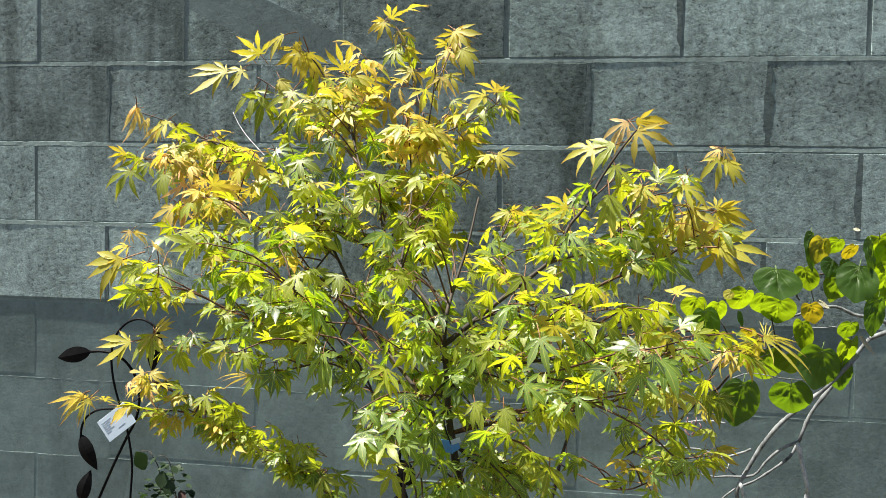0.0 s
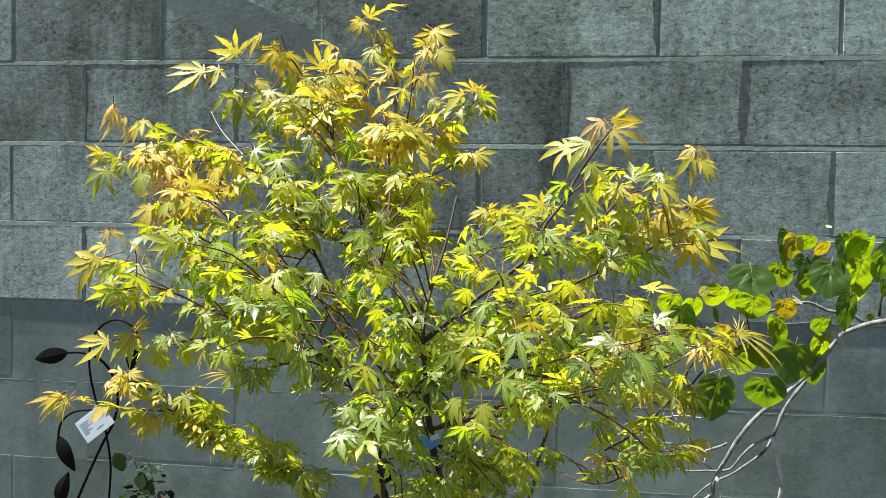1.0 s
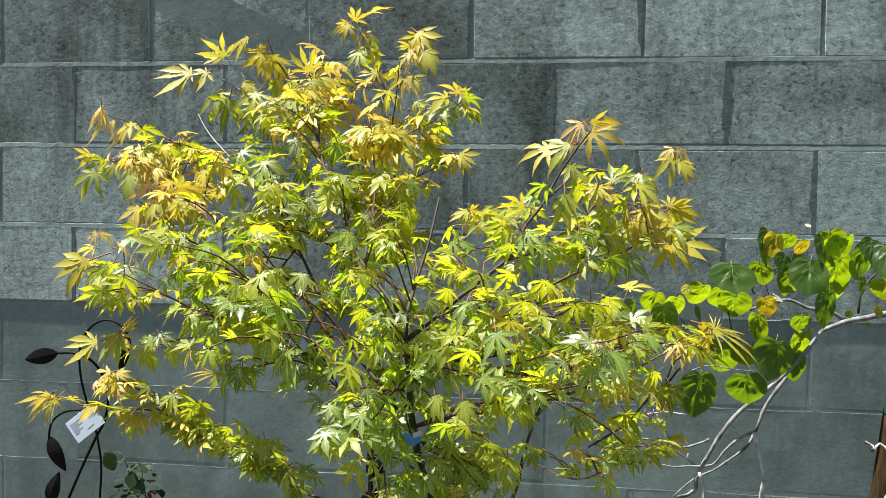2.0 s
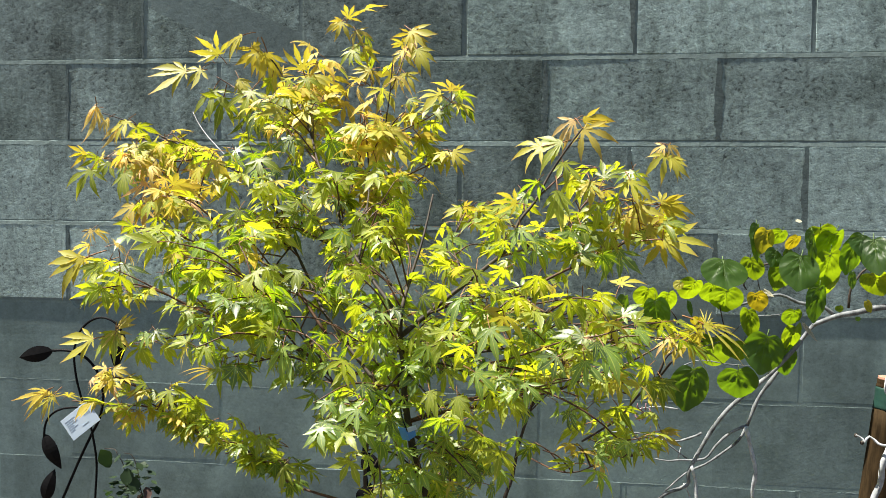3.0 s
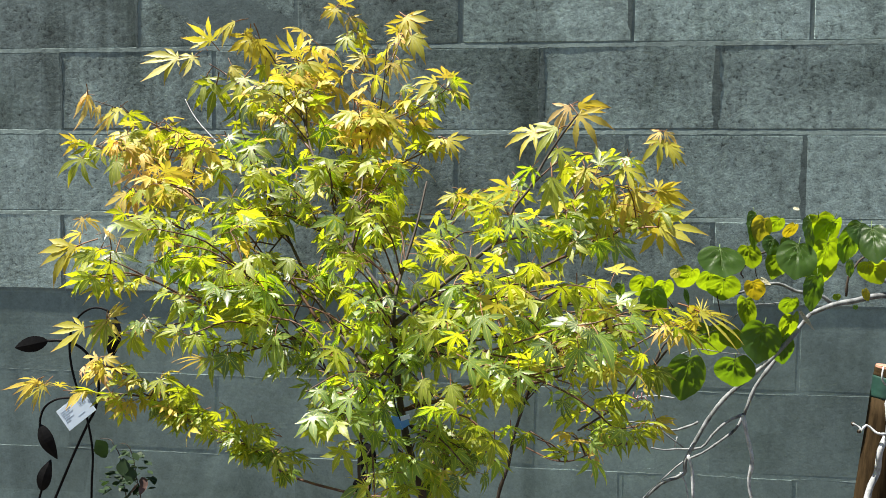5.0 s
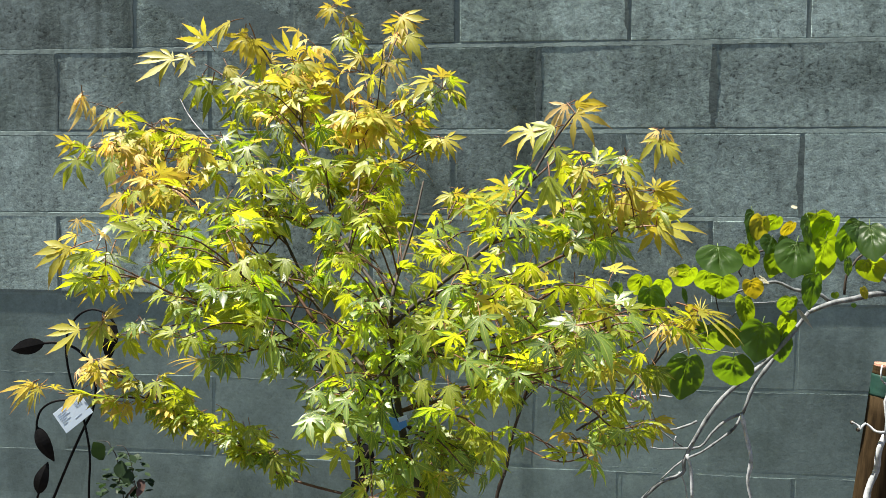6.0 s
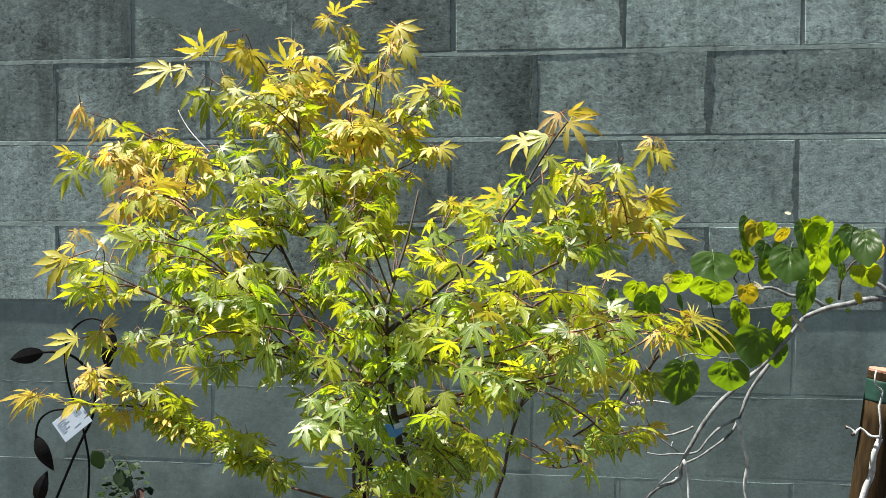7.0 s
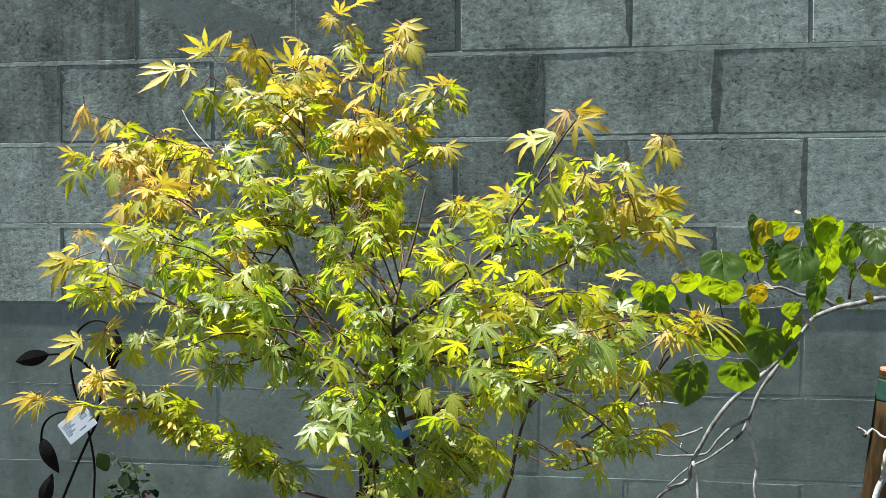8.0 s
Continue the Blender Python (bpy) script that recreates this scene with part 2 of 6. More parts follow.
def lobe_leaf(seed, pitch, droop, closed, narrow, stalk):
    """Vertices, faces and slots of one seven-lobed maple leaf with its stalk. The stalk starts at the origin and
    runs out along +Y; the blade hangs from its end. Its middle lobe is 1 long."""
    r = random.Random(seed)
    vs, fs, slots, along, rib = [], [], [], [], []
    cp, sp = math.cos(pitch), math.sin(pitch)

    def put(x, y, lift, far, side):
        rr = math.hypot(x, y)
        z = -droop * rr ** 2.4 + lift
        vs.append(Vector((x, stalk + y * cp + z * sp, stalk * 0.18 - y * sp + z * cp)))
        along.append(far)
        rib.append(side)
        return len(vs) - 1

    spread = [-120, -80, -40, 0, 40, 80, 120]
    longs = [0.24, 0.64, 0.93, 1.0, 0.93, 0.64, 0.24]
    ang = [radians(a * closed + r.uniform(-8, 8)) for a in spread]
    size = [l * r.uniform(0.82, 1.12) for l in longs]
    origin = put(0, 0, 0.0, 0, 0)
    sinus = []
    for k in range(8):
        if k == 0:
            a = ang[0] - radians(26)
        elif k == 7:
            a = ang[6] + radians(26)
        else:
            a = (ang[k - 1] + ang[k]) / 2
        rad = 0.07 if k in (0, 7) else (0.10 if k in (1, 6) else 0.155) * r.uniform(0.85, 1.2)
        sinus.append(put(math.sin(a) * rad, math.cos(a) * rad, 0.014, 0, 1))
    # stations along a lobe: distance, half width, width behind the tooth
    cuts = ((0.25, 0.46, 0.50), (0.41, 0.92, 0.82), (0.56, 1.0, 0.80), (0.70, 0.66, 0.50), (0.84, 0.27, 0.18))
    for k in range(7):
        a, l = ang[k], size[k]
        bend = r.uniform(-0.2, 0.2)
        curl = r.gauss(-0.07, 0.10)
        twist = r.gauss(0, 0.22)
        fold = r.uniform(0.10, 0.38)
        w = 0.132 * l * narrow * r.uniform(0.85, 1.15)

        def at(s, off, side):
            aa = a + bend * s * s
            lift = fold * abs(off) + twist * off * s + curl * l * s ** 2.6
            return put(math.sin(aa) * s * l + math.cos(aa) * off, math.cos(aa) * s * l - math.sin(aa) * off, lift, s, side)

        mid = [at(s, 0, 0) for s, f, g in cuts]
        tip = at(1.0, 0, 0)
        for g, s0 in ((-1, sinus[k]), (1, sinus[k + 1])):
            outer = [at(s + 0.02, g * w * f, 1) for s, f, n in cuts]
            inner = [at(s + 0.055, g * w * n, 1) for s, f, n in cuts]
            mine = [(origin, mid[0], outer[0], s0), (mid[4], tip, inner[4])]
            for i in range(5):
                mine.append((mid[i], inner[i], outer[i]))
                if i < 4:
                    mine.append((mid[i], mid[i + 1], outer[i + 1], inner[i]))
            fs.extend(f[::-1] if g > 0 else f for f in mine)
            slots.extend([0] * len(mine))
    base = len(vs)
    for i in range(4):
        t = i / 3
        c = Vector((0, stalk * t, stalk * (0.18 * t + 0.25 * t * (1 - t))))
        for k in range(3):
            q = 2 * math.pi * k / 3
            vs.append(c + Vector((math.cos(q), 0, math.sin(q))) * 0.017)
            along.append(0)
            rib.append(1)
    for i in range(3):
        for k in range(3):
            fs.append((base + i * 3 + k, base + i * 3 + (k + 1) % 3, base + i * 3 + 3 + (k + 1) % 3, base + i * 3 + 3 + k))
            slots.append(1)
    return vs, fs, slots, along, rib


def marked(me, along, rib):
    """How far out on its lobe, and how far from the midrib, every point of a leaf lies: for the pigment."""
    for key, values in (("along", along), ("rib", rib)):
        me.attributes.new(key, "FLOAT", "POINT").data.foreach_set("value", values)


STYLES = {"open": [], "hang": [], "tuft": [], "flat": [], "claw": [], "spike": [], "reach": []}
for i in range(7):
    r7 = random.Random(40 + i)
    STYLES["open"].append(lobe_leaf(100 + i, radians(r7.uniform(2, 48)), r7.uniform(0.05, 0.35), r7.uniform(0.88, 1.05), r7.uniform(1.0, 1.28), r7.uniform(0.45, 0.7)))
    STYLES["hang"].append(lobe_leaf(200 + i, radians(r7.uniform(38, 74)), r7.uniform(0.05, 0.3), r7.uniform(0.78, 1.0), r7.uniform(0.95, 1.22), r7.uniform(0.4, 0.7)))
    STYLES["tuft"].append(lobe_leaf(300 + i, radians(r7.uniform(30, 75)), r7.uniform(0.15, 0.5), r7.uniform(0.55, 0.8), r7.uniform(0.6, 0.8), r7.uniform(0.3, 0.5)))

for i in range(7):
    r7 = random.Random(80 + i)
    STYLES["flat"].append(lobe_leaf(400 + i, 0.0, r7.uniform(0.05, 0.28), r7.uniform(0.70, 0.98), r7.uniform(0.76, 1.0), 0.45))
    STYLES["claw"].append(lobe_leaf(450 + i, radians(20), r7.uniform(0.2, 0.5), r7.uniform(0.45, 0.75), r7.uniform(0.5, 0.7), 0.4))

for i in range(7):
    r7 = random.Random(90 + i)
    STYLES["spike"].append(lobe_leaf(480 + i, 0.0, r7.uniform(0.12, 0.3), r7.uniform(0.36, 0.5), 0.27, 0.4))

for i in range(7):
    r7 = random.Random(120 + i)
    STYLES["reach"].append(lobe_leaf(520 + i, 0.0, r7.uniform(0.02, 0.2), r7.uniform(0.5, 0.7), r7.uniform(0.75, 0.92), 0.45))

# openings in the crown: (near end, far end, radius); no leaf grows across them
OPEN = []


def opening(near_end, far_end, radius):
    OPEN.append((Vector(near_end), Vector(far_end), radius))


def in_opening(p):
    for a, b, r in OPEN:
        d = b - a
        t = min(1.0, max(0.0, (p - a).dot(d) / d.length_squared))
        if (p - a - d * t).length < r:
            return True
    return False


LEAVES = []   # style, variant, pose matrix, tone


def leaf_at(p, az, size, tone, style=None, tilt=None, roll=None):
    """Notes one leaf at p whose stalk heads towards the azimuth az (0: along +Y, positive to the left)."""
    if style is None:
        style = "tuft" if tone > 1.0 else rng.choices(("open", "hang"), (0.75, 0.25))[0]
    m = Matrix.Translation(p) @ Matrix.Rotation(az, 4, "Z") @ Matrix.Rotation(rng.gauss(0.0, 0.4) if tilt is None else tilt, 4, "X") \
        @ Matrix.Rotation(rng.gauss(0, 0.45) if roll is None else roll, 4, "Y") @ Matrix.Scale(size, 4)
    LEAVES.append((style, rng.randrange(7), m, tone))


def any_azimuth(face=0.4):
    """Mostly towards the open side of the plant, away from the wall."""
    return math.pi + rng.gauss(0, 0.95) if rng.random() < face else rng.uniform(-math.pi, math.pi)


TWIGS = []
fullness = 1.0


def dress(line, s0, s1, step, tone0, tone1, size=0.038, twigs=0.35, reach=0.09, tuft=4):
    """Leaves in pairs and short side twigs along a branch between two shares of its length."""
    total = sum((b - a).length for a, b in zip(line, line[1:]))
    n = max(1, int(total * (s1 - s0) * fullness / (step * 0.56)))
    for i in range(n + 1):
        s = s0 + (s1 - s0) * i / n
        x = s * (len(line) - 1)
        k = min(int(x), len(line) - 2)
        p = line[k].lerp(line[k + 1], x - k)
        d = (line[k + 1] - line[k]).normalized()
        tone = tone0 + (tone1 - tone0) * i / n
        if rng.random() < twigs:
            az = any_azimuth(0.3)
            out = Vector((-math.sin(az), math.cos(az), rng.uniform(-0.15, 0.55))) + d * 0.8
            out.normalize()
            ln = reach * rng.uniform(0.5, 1.2)
            q = p + out * ln
            mid = p.lerp(q, 0.5) + Vector((0, 0, 0.12 * ln))
            TWIGS.append(([p, mid, q], 0.0011))
            for j in range(rng.choice((4, 5, 6))):
                g = p.lerp(q, rng.choice((0.5, 0.8, 1.0, 1.0)))
                leaf_at(g, az + rng.gauss(0, 1.0), size * rng.uniform(0.7, 1.2), tone + rng.gauss(0.05, 0.16))
        else:
            az = any_azimuth()
            for o in (-0.7, 0.7):
                leaf_at(p, az + o + rng.gauss(0, 0.45), size * rng.uniform(0.75, 1.25), tone + rng.gauss(0, 0.16))
    if tuft and s1 > 0.97:
        d = (line[-1] - line[-3]).normalized()
        az0 = math.atan2(-d.x, d.y)
        for j in range(tuft):
            leaf_at(line[-1], az0 + (j - (tuft - 1) / 2) * 1.1 + rng.gauss(0, 0.3), size * rng.uniform(0.8, 1.25), tone1 + rng.gauss(0.1, 0.12))


maple = thing("japanese_maple", (1.0, -0.85, 0.0), "young Japanese maple with lime and yellow leaves on thin dark stems", "tree")


def limb(name, pts, r0, r1, mat=None, leaves=None, per=5):
    line = smooth_path(pts, per)
    bm = bmesh.new()
    tube(bm, line, r0 * 0.66, r1 * 0.75, 7, 0.18, rng)
    part(name, bm, mat or M_BARK, maple)
    if leaves:
        dress(line, *leaves)
    return line


opening((0.831, -1.200, 1.189), (0.507, -0.500, 0.960), 0.022)
opening((0.852, -1.200, 1.181), (0.546, -0.500, 0.945), 0.024)
opening((0.880, -1.200, 1.178), (0.597, -0.500, 0.941), 0.021)
opening((0.800, -1.200, 1.206), (0.450, -0.500, 0.991), 0.017)
opening((0.892, -1.200, 1.168), (0.620, -0.500, 0.922), 0.019)
opening((0.916, -1.200, 1.167), (0.664, -0.500, 0.919), 0.014)
opening((0.934, -1.200, 1.162), (0.698, -0.500, 0.911), 0.011)
opening((0.824, -1.200, 1.171), (0.495, -0.500, 0.926), 0.024)
opening((0.855, -1.200, 1.160), (0.551, -0.500, 0.906), 0.024)
opening((0.905, -1.200, 1.248), (0.644, -0.500, 1.068), 0.019)
opening((0.930, -1.200, 1.251), (0.689, -0.500, 1.075), 0.024)
opening((0.948, -1.200, 1.237), (0.722, -0.500, 1.048), 0.024)
opening((0.966, -1.200, 1.255), (0.755, -0.500, 1.082), 0.022)
opening((0.962, -1.200, 1.220), (0.749, -0.500, 1.017), 0.019)
opening((0.977, -1.200, 1.211), (0.776, -0.500, 1.001), 0.016)
opening((0.935, -1.200, 1.228), (0.700, -0.500, 1.031), 0.014)
opening((0.875, -1.200, 1.259), (0.589, -0.500, 1.089), 0.013)
opening((0.989, -1.200, 1.197), (0.798, -0.500, 0.975), 0.017)
opening((1.013, -1.200, 1.201), (0.842, -0.500, 0.981), 0.019)
opening((1.021, -1.200, 1.186), (0.858, -0.500, 0.955), 0.017)
opening((1.016, -1.200, 1.218), (0.848, -0.500, 1.014), 0.010)
opening((1.027, -1.200, 1.172), (0.869, -0.500, 0.928), 0.014)
opening((0.971, -1.200, 1.187), (0.765, -0.500, 0.957), 0.011)
opening((1.048, -1.200, 1.193), (0.907, -0.500, 0.967), 0.019)
opening((1.045, -1.200, 1.178), (0.901, -0.500, 0.940), 0.016)
opening((1.053, -1.200, 1.206), (0.916, -0.500, 0.992), 0.011)
opening((0.995, -1.200, 1.176), (0.809, -0.500, 0.937), 0.006)
opening((0.968, -1.200, 1.418), (0.759, -0.500, 1.382), 0.021)
opening((0.979, -1.200, 1.403), (0.781, -0.500, 1.355), 0.017)
opening((0.970, -1.200, 1.334), (0.763, -0.500, 1.227), 0.017)
opening((0.964, -1.200, 1.345), (0.752, -0.500, 1.248), 0.013)
opening((0.991, -1.200, 1.395), (0.802, -0.500, 1.339), 0.011)
opening((1.008, -1.200, 1.346), (0.834, -0.500, 1.249), 0.010)
opening((1.042, -1.200, 1.380), (0.897, -0.500, 1.312), 0.011)
opening((1.067, -1.200, 1.394), (0.942, -0.500, 1.337), 0.011)
opening((1.099, -1.200, 1.458), (1.000, -0.500, 1.455), 0.024)
opening((1.113, -1.200, 1.474), (1.027, -0.500, 1.486), 0.019)
opening((0.933, -1.200, 1.660), (0.695, -0.500, 1.829), 0.024)
opening((0.944, -1.200, 1.637), (0.716, -0.500, 1.787), 0.011)
opening((0.971, -1.200, 1.648), (0.764, -0.500, 1.806), 0.029)
opening((1.401, -1.200, 1.492), (1.558, -0.500, 1.518), 0.024)
opening((0.756, -1.200, 1.463), (0.369, -0.500, 1.465), 0.021)
opening((1.143, -1.200, 1.515), (1.082, -0.500, 1.561), 0.017)
opening((0.988, -1.200, 1.622), (0.796, -0.500, 1.759), 0.011)
opening((0.971, -1.200, 1.648), (0.764, -0.500, 1.806), 0.029)
opening((0.997, -1.200, 1.630), (0.812, -0.500, 1.774), 0.016)
opening((0.947, -1.200, 1.646), (0.721, -0.500, 1.802), 0.019)
opening((0.844, -1.200, 1.563), (0.532, -0.500, 1.649), 0.017)
opening((0.854, -1.200, 1.580), (0.549, -0.500, 1.680), 0.014)
opening((0.856, -1.200, 1.539), (0.553, -0.500, 1.606), 0.011)
opening((0.763, -1.200, 1.482), (0.382, -0.500, 1.500), 0.016)
opening((0.785, -1.200, 1.482), (0.422, -0.500, 1.500), 0.013)
opening((0.814, -1.200, 1.575), (0.476, -0.500, 1.671), 0.024)
opening((0.840, -1.200, 1.623), (0.523, -0.500, 1.760), 0.032)
opening((1.273, -1.200, 1.580), (1.322, -0.500, 1.681), 0.032)
opening((1.290, -1.200, 1.498), (1.352, -0.500, 1.530), 0.011)
opening((1.208, -1.200, 1.515), (1.202, -0.500, 1.562), 0.024)
opening((1.164, -1.200, 1.482), (1.120, -0.500, 1.501), 0.016)
opening((0.929, -1.200, 1.421), (0.688, -0.500, 1.387), 0.001)
opening((1.293, -1.200, 1.473), (1.358, -0.500, 1.484), 0.008)
opening((1.311, -1.200, 1.482), (1.392, -0.500, 1.499), 0.013)
opening((1.357, -1.200, 1.481), (1.476, -0.500, 1.499), 0.016)
opening((1.084, -1.200, 1.466), (0.974, -0.500, 1.471), 0.011)
opening((1.169, -1.200, 1.368), (1.130, -0.500, 1.289), 0.008)
opening((1.143, -1.200, 1.279), (1.083, -0.500, 1.126), 0.010)
opening((1.160, -1.200, 1.297), (1.114, -0.500, 1.159), 0.012)
opening((1.214, -1.200, 1.362), (1.212, -0.500, 1.280), 0.016)
opening((1.242, -1.200, 1.264), (1.264, -0.500, 1.099), 0.032)
opening((1.219, -1.200, 1.250), (1.223, -0.500, 1.072), 0.017)
opening((1.189, -1.200, 1.255), (1.166, -0.500, 1.081), 0.008)
opening((1.166, -1.200, 1.237), (1.125, -0.500, 1.048), 0.014)
opening((1.236, -1.200, 1.349), (1.253, -0.500, 1.254), 0.010)
opening((1.105, -1.360, 1.278), (1.080, -1.210, 1.237), 0.008)
opening((1.089, -1.300, 1.325), (1.060, -1.130, 1.294), 0.005)
opening((1.088, -1.300, 1.358), (1.058, -1.130, 1.334), 0.005)
opening((1.092, -1.300, 1.295), (1.063, -1.130, 1.256), 0.005)
opening((1.090, -1.300, 1.381), (1.055, -1.100, 1.359), 0.005)
opening((1.097, -1.300, 1.406), (1.065, -1.100, 1.391), 0.005)
opening((1.104, -1.300, 1.426), (1.070, -1.080, 1.415), 0.005)
opening((1.111, -1.300, 1.446), (1.077, -1.060, 1.441), 0.005)
opening((1.102, -1.300, 1.362), (1.071, -1.100, 1.334), 0.005)
opening((1.115, -1.300, 1.373), (1.083, -1.070, 1.346), 0.005)
opening((1.127, -1.300, 1.383), (1.097, -1.050, 1.357), 0.005)
opening((1.142, -1.300, 1.397), (1.112, -1.000, 1.371), 0.005)
opening((1.160, -1.300, 1.411), (1.137, -1.000, 1.391), 0.005)
opening((1.066, -1.300, 1.271), (1.009, -1.020, 1.199), 0.005)
opening((1.058, -1.300, 1.248), (0.998, -1.020, 1.166), 0.005)
opening((1.076, -1.300, 1.289), (1.023, -1.020, 1.224), 0.005)
opening((1.044, -1.300, 1.421), (0.962, -0.950, 1.401), 0.005)
opening((1.034, -1.300, 1.448), (0.940, -0.920, 1.442), 0.005)
opening((1.027, -1.300, 1.473), (0.923, -0.900, 1.480), 0.005)
opening((0.997, -1.300, 1.410), (0.902, -0.980, 1.388), 0.005)
opening((1.012, -1.300, 1.377), (0.928, -1.000, 1.343), 0.005)
opening((1.228, -1.260, 1.203), (1.237, -0.500, 0.950), 0.025)
opening((1.257, -1.260, 1.198), (1.294, -0.500, 0.942), 0.025)
opening((1.293, -1.260, 1.208), (1.366, -0.500, 0.961), 0.028)
opening((1.210, -1.260, 1.195), (1.201, -0.500, 0.934), 0.016)
opening((1.317, -1.260, 1.210), (1.412, -0.500, 0.965), 0.022)
opening((1.167, -1.260, 1.503), (1.116, -0.500, 1.543), 0.031)
opening((1.143, -1.260, 1.498), (1.069, -0.500, 1.533), 0.022)
opening((1.175, -1.260, 1.477), (1.131, -0.500, 1.491), 0.015)
opening((0.950, -1.260, 1.267), (0.689, -0.500, 1.077), 0.030)
opening((0.922, -1.260, 1.272), (0.633, -0.500, 1.086), 0.019)
opening((0.979, -1.260, 1.259), (0.744, -0.500, 1.062), 0.019)
opening((1.138, -1.260, 1.537), (1.059, -0.500, 1.610), 0.016)
opening((1.288, -1.260, 1.523), (1.355, -0.500, 1.582), 0.018)
# limbs: dress = (from, to, step, tone at start, tone at end, leaf size, twig share, twig reach, leaves at the tip)
BASE = (1.02, -0.84, 0.0)
limb("stem", [BASE] + [(1.093, -1.140, 1.135), (1.083, -1.160, 1.184), (1.074, -1.160, 1.224), (1.068, -1.160, 1.263), (1.067, -1.160, 1.293), (1.063, -1.160, 1.323), (1.064, -1.160, 1.356), (1.068, -1.130, 1.387), (1.078, -1.100, 1.432), (1.084, -1.060, 1.483)], 0.0078, 0.0014, None, (0.5, 0.85, 0.05, 0.3, 0.5, 0.023, 0.6, 0.10, 0))
limb("stem", [(0.93, -0.86, 0.0)] + [(0.998, -1.020, 1.088), (0.996, -1.020, 1.124), (0.998, -1.020, 1.159), (1.003, -1.020, 1.184), (1.018, -1.020, 1.216), (1.034, -1.020, 1.249), (1.046, -1.050, 1.279), (1.055, -1.070, 1.309)], 0.0034, 0.0022, None, (0.75, 0.95, 0.03, 0.2, 0.35, 0.028, 0.6, 0.10, 0))
right = limb("branch", [(1.064, -1.160, 1.329), (1.092, -1.156, 1.353), (1.122, -1.147, 1.378), (1.160, -1.138, 1.409), (1.179, -1.124, 1.427), (1.186, -1.111, 1.451), (1.204, -1.102, 1.475), (1.219, -1.088, 1.504), (1.241, -1.090, 1.538), (1.256, -1.090, 1.558)], 0.0042, 0.0014, None, (0.3, 0.68, 0.043, 0.41, 0.70, 0.027, 0.55, 0.10, 0))
limb("branch", [(1.165, -1.135, 1.414), (1.188, -1.089, 1.419), (1.213, -1.033, 1.425), (1.241, -0.983, 1.442), (1.270, -0.942, 1.478), (1.292, -0.952, 1.504)], 0.0022, 0.0012, M_TWIG_RED, (0.15, 0.85, 0.032, 0.46, 0.75, 0.029, 0.4, 0.08, 0))
limb("branch", [(1.072, -1.160, 1.284), (1.108, -1.114, 1.309), (1.136, -1.073, 1.324), (1.160, -1.042, 1.337), (1.189, -1.011, 1.361), (1.241, -0.985, 1.390), (1.273, -0.964, 1.401), (1.306, -0.943, 1.439), (1.341, -0.947, 1.463), (1.372, -0.947, 1.477)], 0.0042, 0.0012, M_TWIG_RED, (0.2, 0.84, 0.033, 0.3, 0.7, 0.030, 0.45, 0.09, 0))
limb("branch", [(1.273, -0.964, 1.401), (1.304, -0.972, 1.418), (1.327, -0.981, 1.432), (1.350, -0.984, 1.435)], 0.0018, 0.001, M_TWIG_RED, (0.1, 0.8, 0.035, 0.5, 0.8, 0.033, 0.3, 0.07, 0))
# crown to the upper left
crown = limb("branch", [(1.064, -1.160, 1.347), (1.028, -1.107, 1.375), (0.990, -1.055, 1.407), (0.963, -1.012, 1.443), (0.938, -0.965, 1.486), (0.907, -0.917, 1.526), (0.877, -0.864, 1.585), (0.837, -0.817, 1.640), (0.811, -0.806, 1.680), (0.789, -0.806, 1.705)], 0.0036, 0.0013, None, (0.2, 0.8, 0.033, 0.36, 0.80, 0.031, 0.5, 0.09, 0))
limb("branch", [(0.963, -1.012, 1.443), (0.949, -0.935, 1.468), (0.948, -0.888, 1.496)], 0.0018, 0.0009, None, (0.2, 1.0, 0.032, 0.56, 0.70, 0.031, 0.2, 0.06, 3))
limb("branch", [(0.907, -0.917, 1.526), (0.865, -0.872, 1.563), (0.816, -0.826, 1.598), (0.766, -0.781, 1.630), (0.717, -0.735, 1.659), (0.690, -0.735, 1.675)], 0.0026, 0.0011, M_TWIG_RED, (0.1, 0.45, 0.037, 0.56, 0.80, 0.035, 0.3, 0.06, 0))
limb("branch", [(0.888, -0.884, 1.563), (0.858, -0.760, 1.609), (0.838, -0.685, 1.664)], 0.0018, 0.0009, None, (0.1, 1.0, 0.032, 0.61, 0.90, 0.037, 0.2, 0.06, 3))
limb("branch", [(0.876, -0.864, 1.587), (0.841, -0.774, 1.625), (0.823, -0.720, 1.659)], 0.0018, 0.0009, None, (0.1, 1.0, 0.032, 0.66, 0.90, 0.035, 0.2, 0.06, 3))
# leaders at the top
top = limb("branch", [(1.007, -0.820, 1.394), (0.998, -0.813, 1.436), (0.989, -0.806, 1.490), (0.980, -0.799, 1.544), (0.977, -0.793, 1.587), (0.982, -0.787, 1.637), (0.987, -0.787, 1.696)], 0.003, 0.0010, None, (0.1, 0.62, 0.032, 0.46, 0.90, 0.035, 0.45, 0.07, 0))
limb("branch", [(0.978, -0.793, 1.582), (0.956, -0.741, 1.627), (0.932, -0.688, 1.679), (0.909, -0.635, 1.735), (0.889, -0.624, 1.777)], 0.0020, 0.0009, M_TWIG_RED, (0.1, 0.4, 0.038, 0.66, 0.90, 0.038, 0.2, 0.05, 0))
limb("branch", [(0.985, -0.787, 1.646), (0.994, -0.738, 1.700), (1.002, -0.690, 1.740), (1.008, -0.670, 1.758)], 0.0016, 0.0009, M_TWIG_RED, (0.1, 0.5, 0.032, 0.86, 1.05, 0.031, 0.0, 0.04, 0))
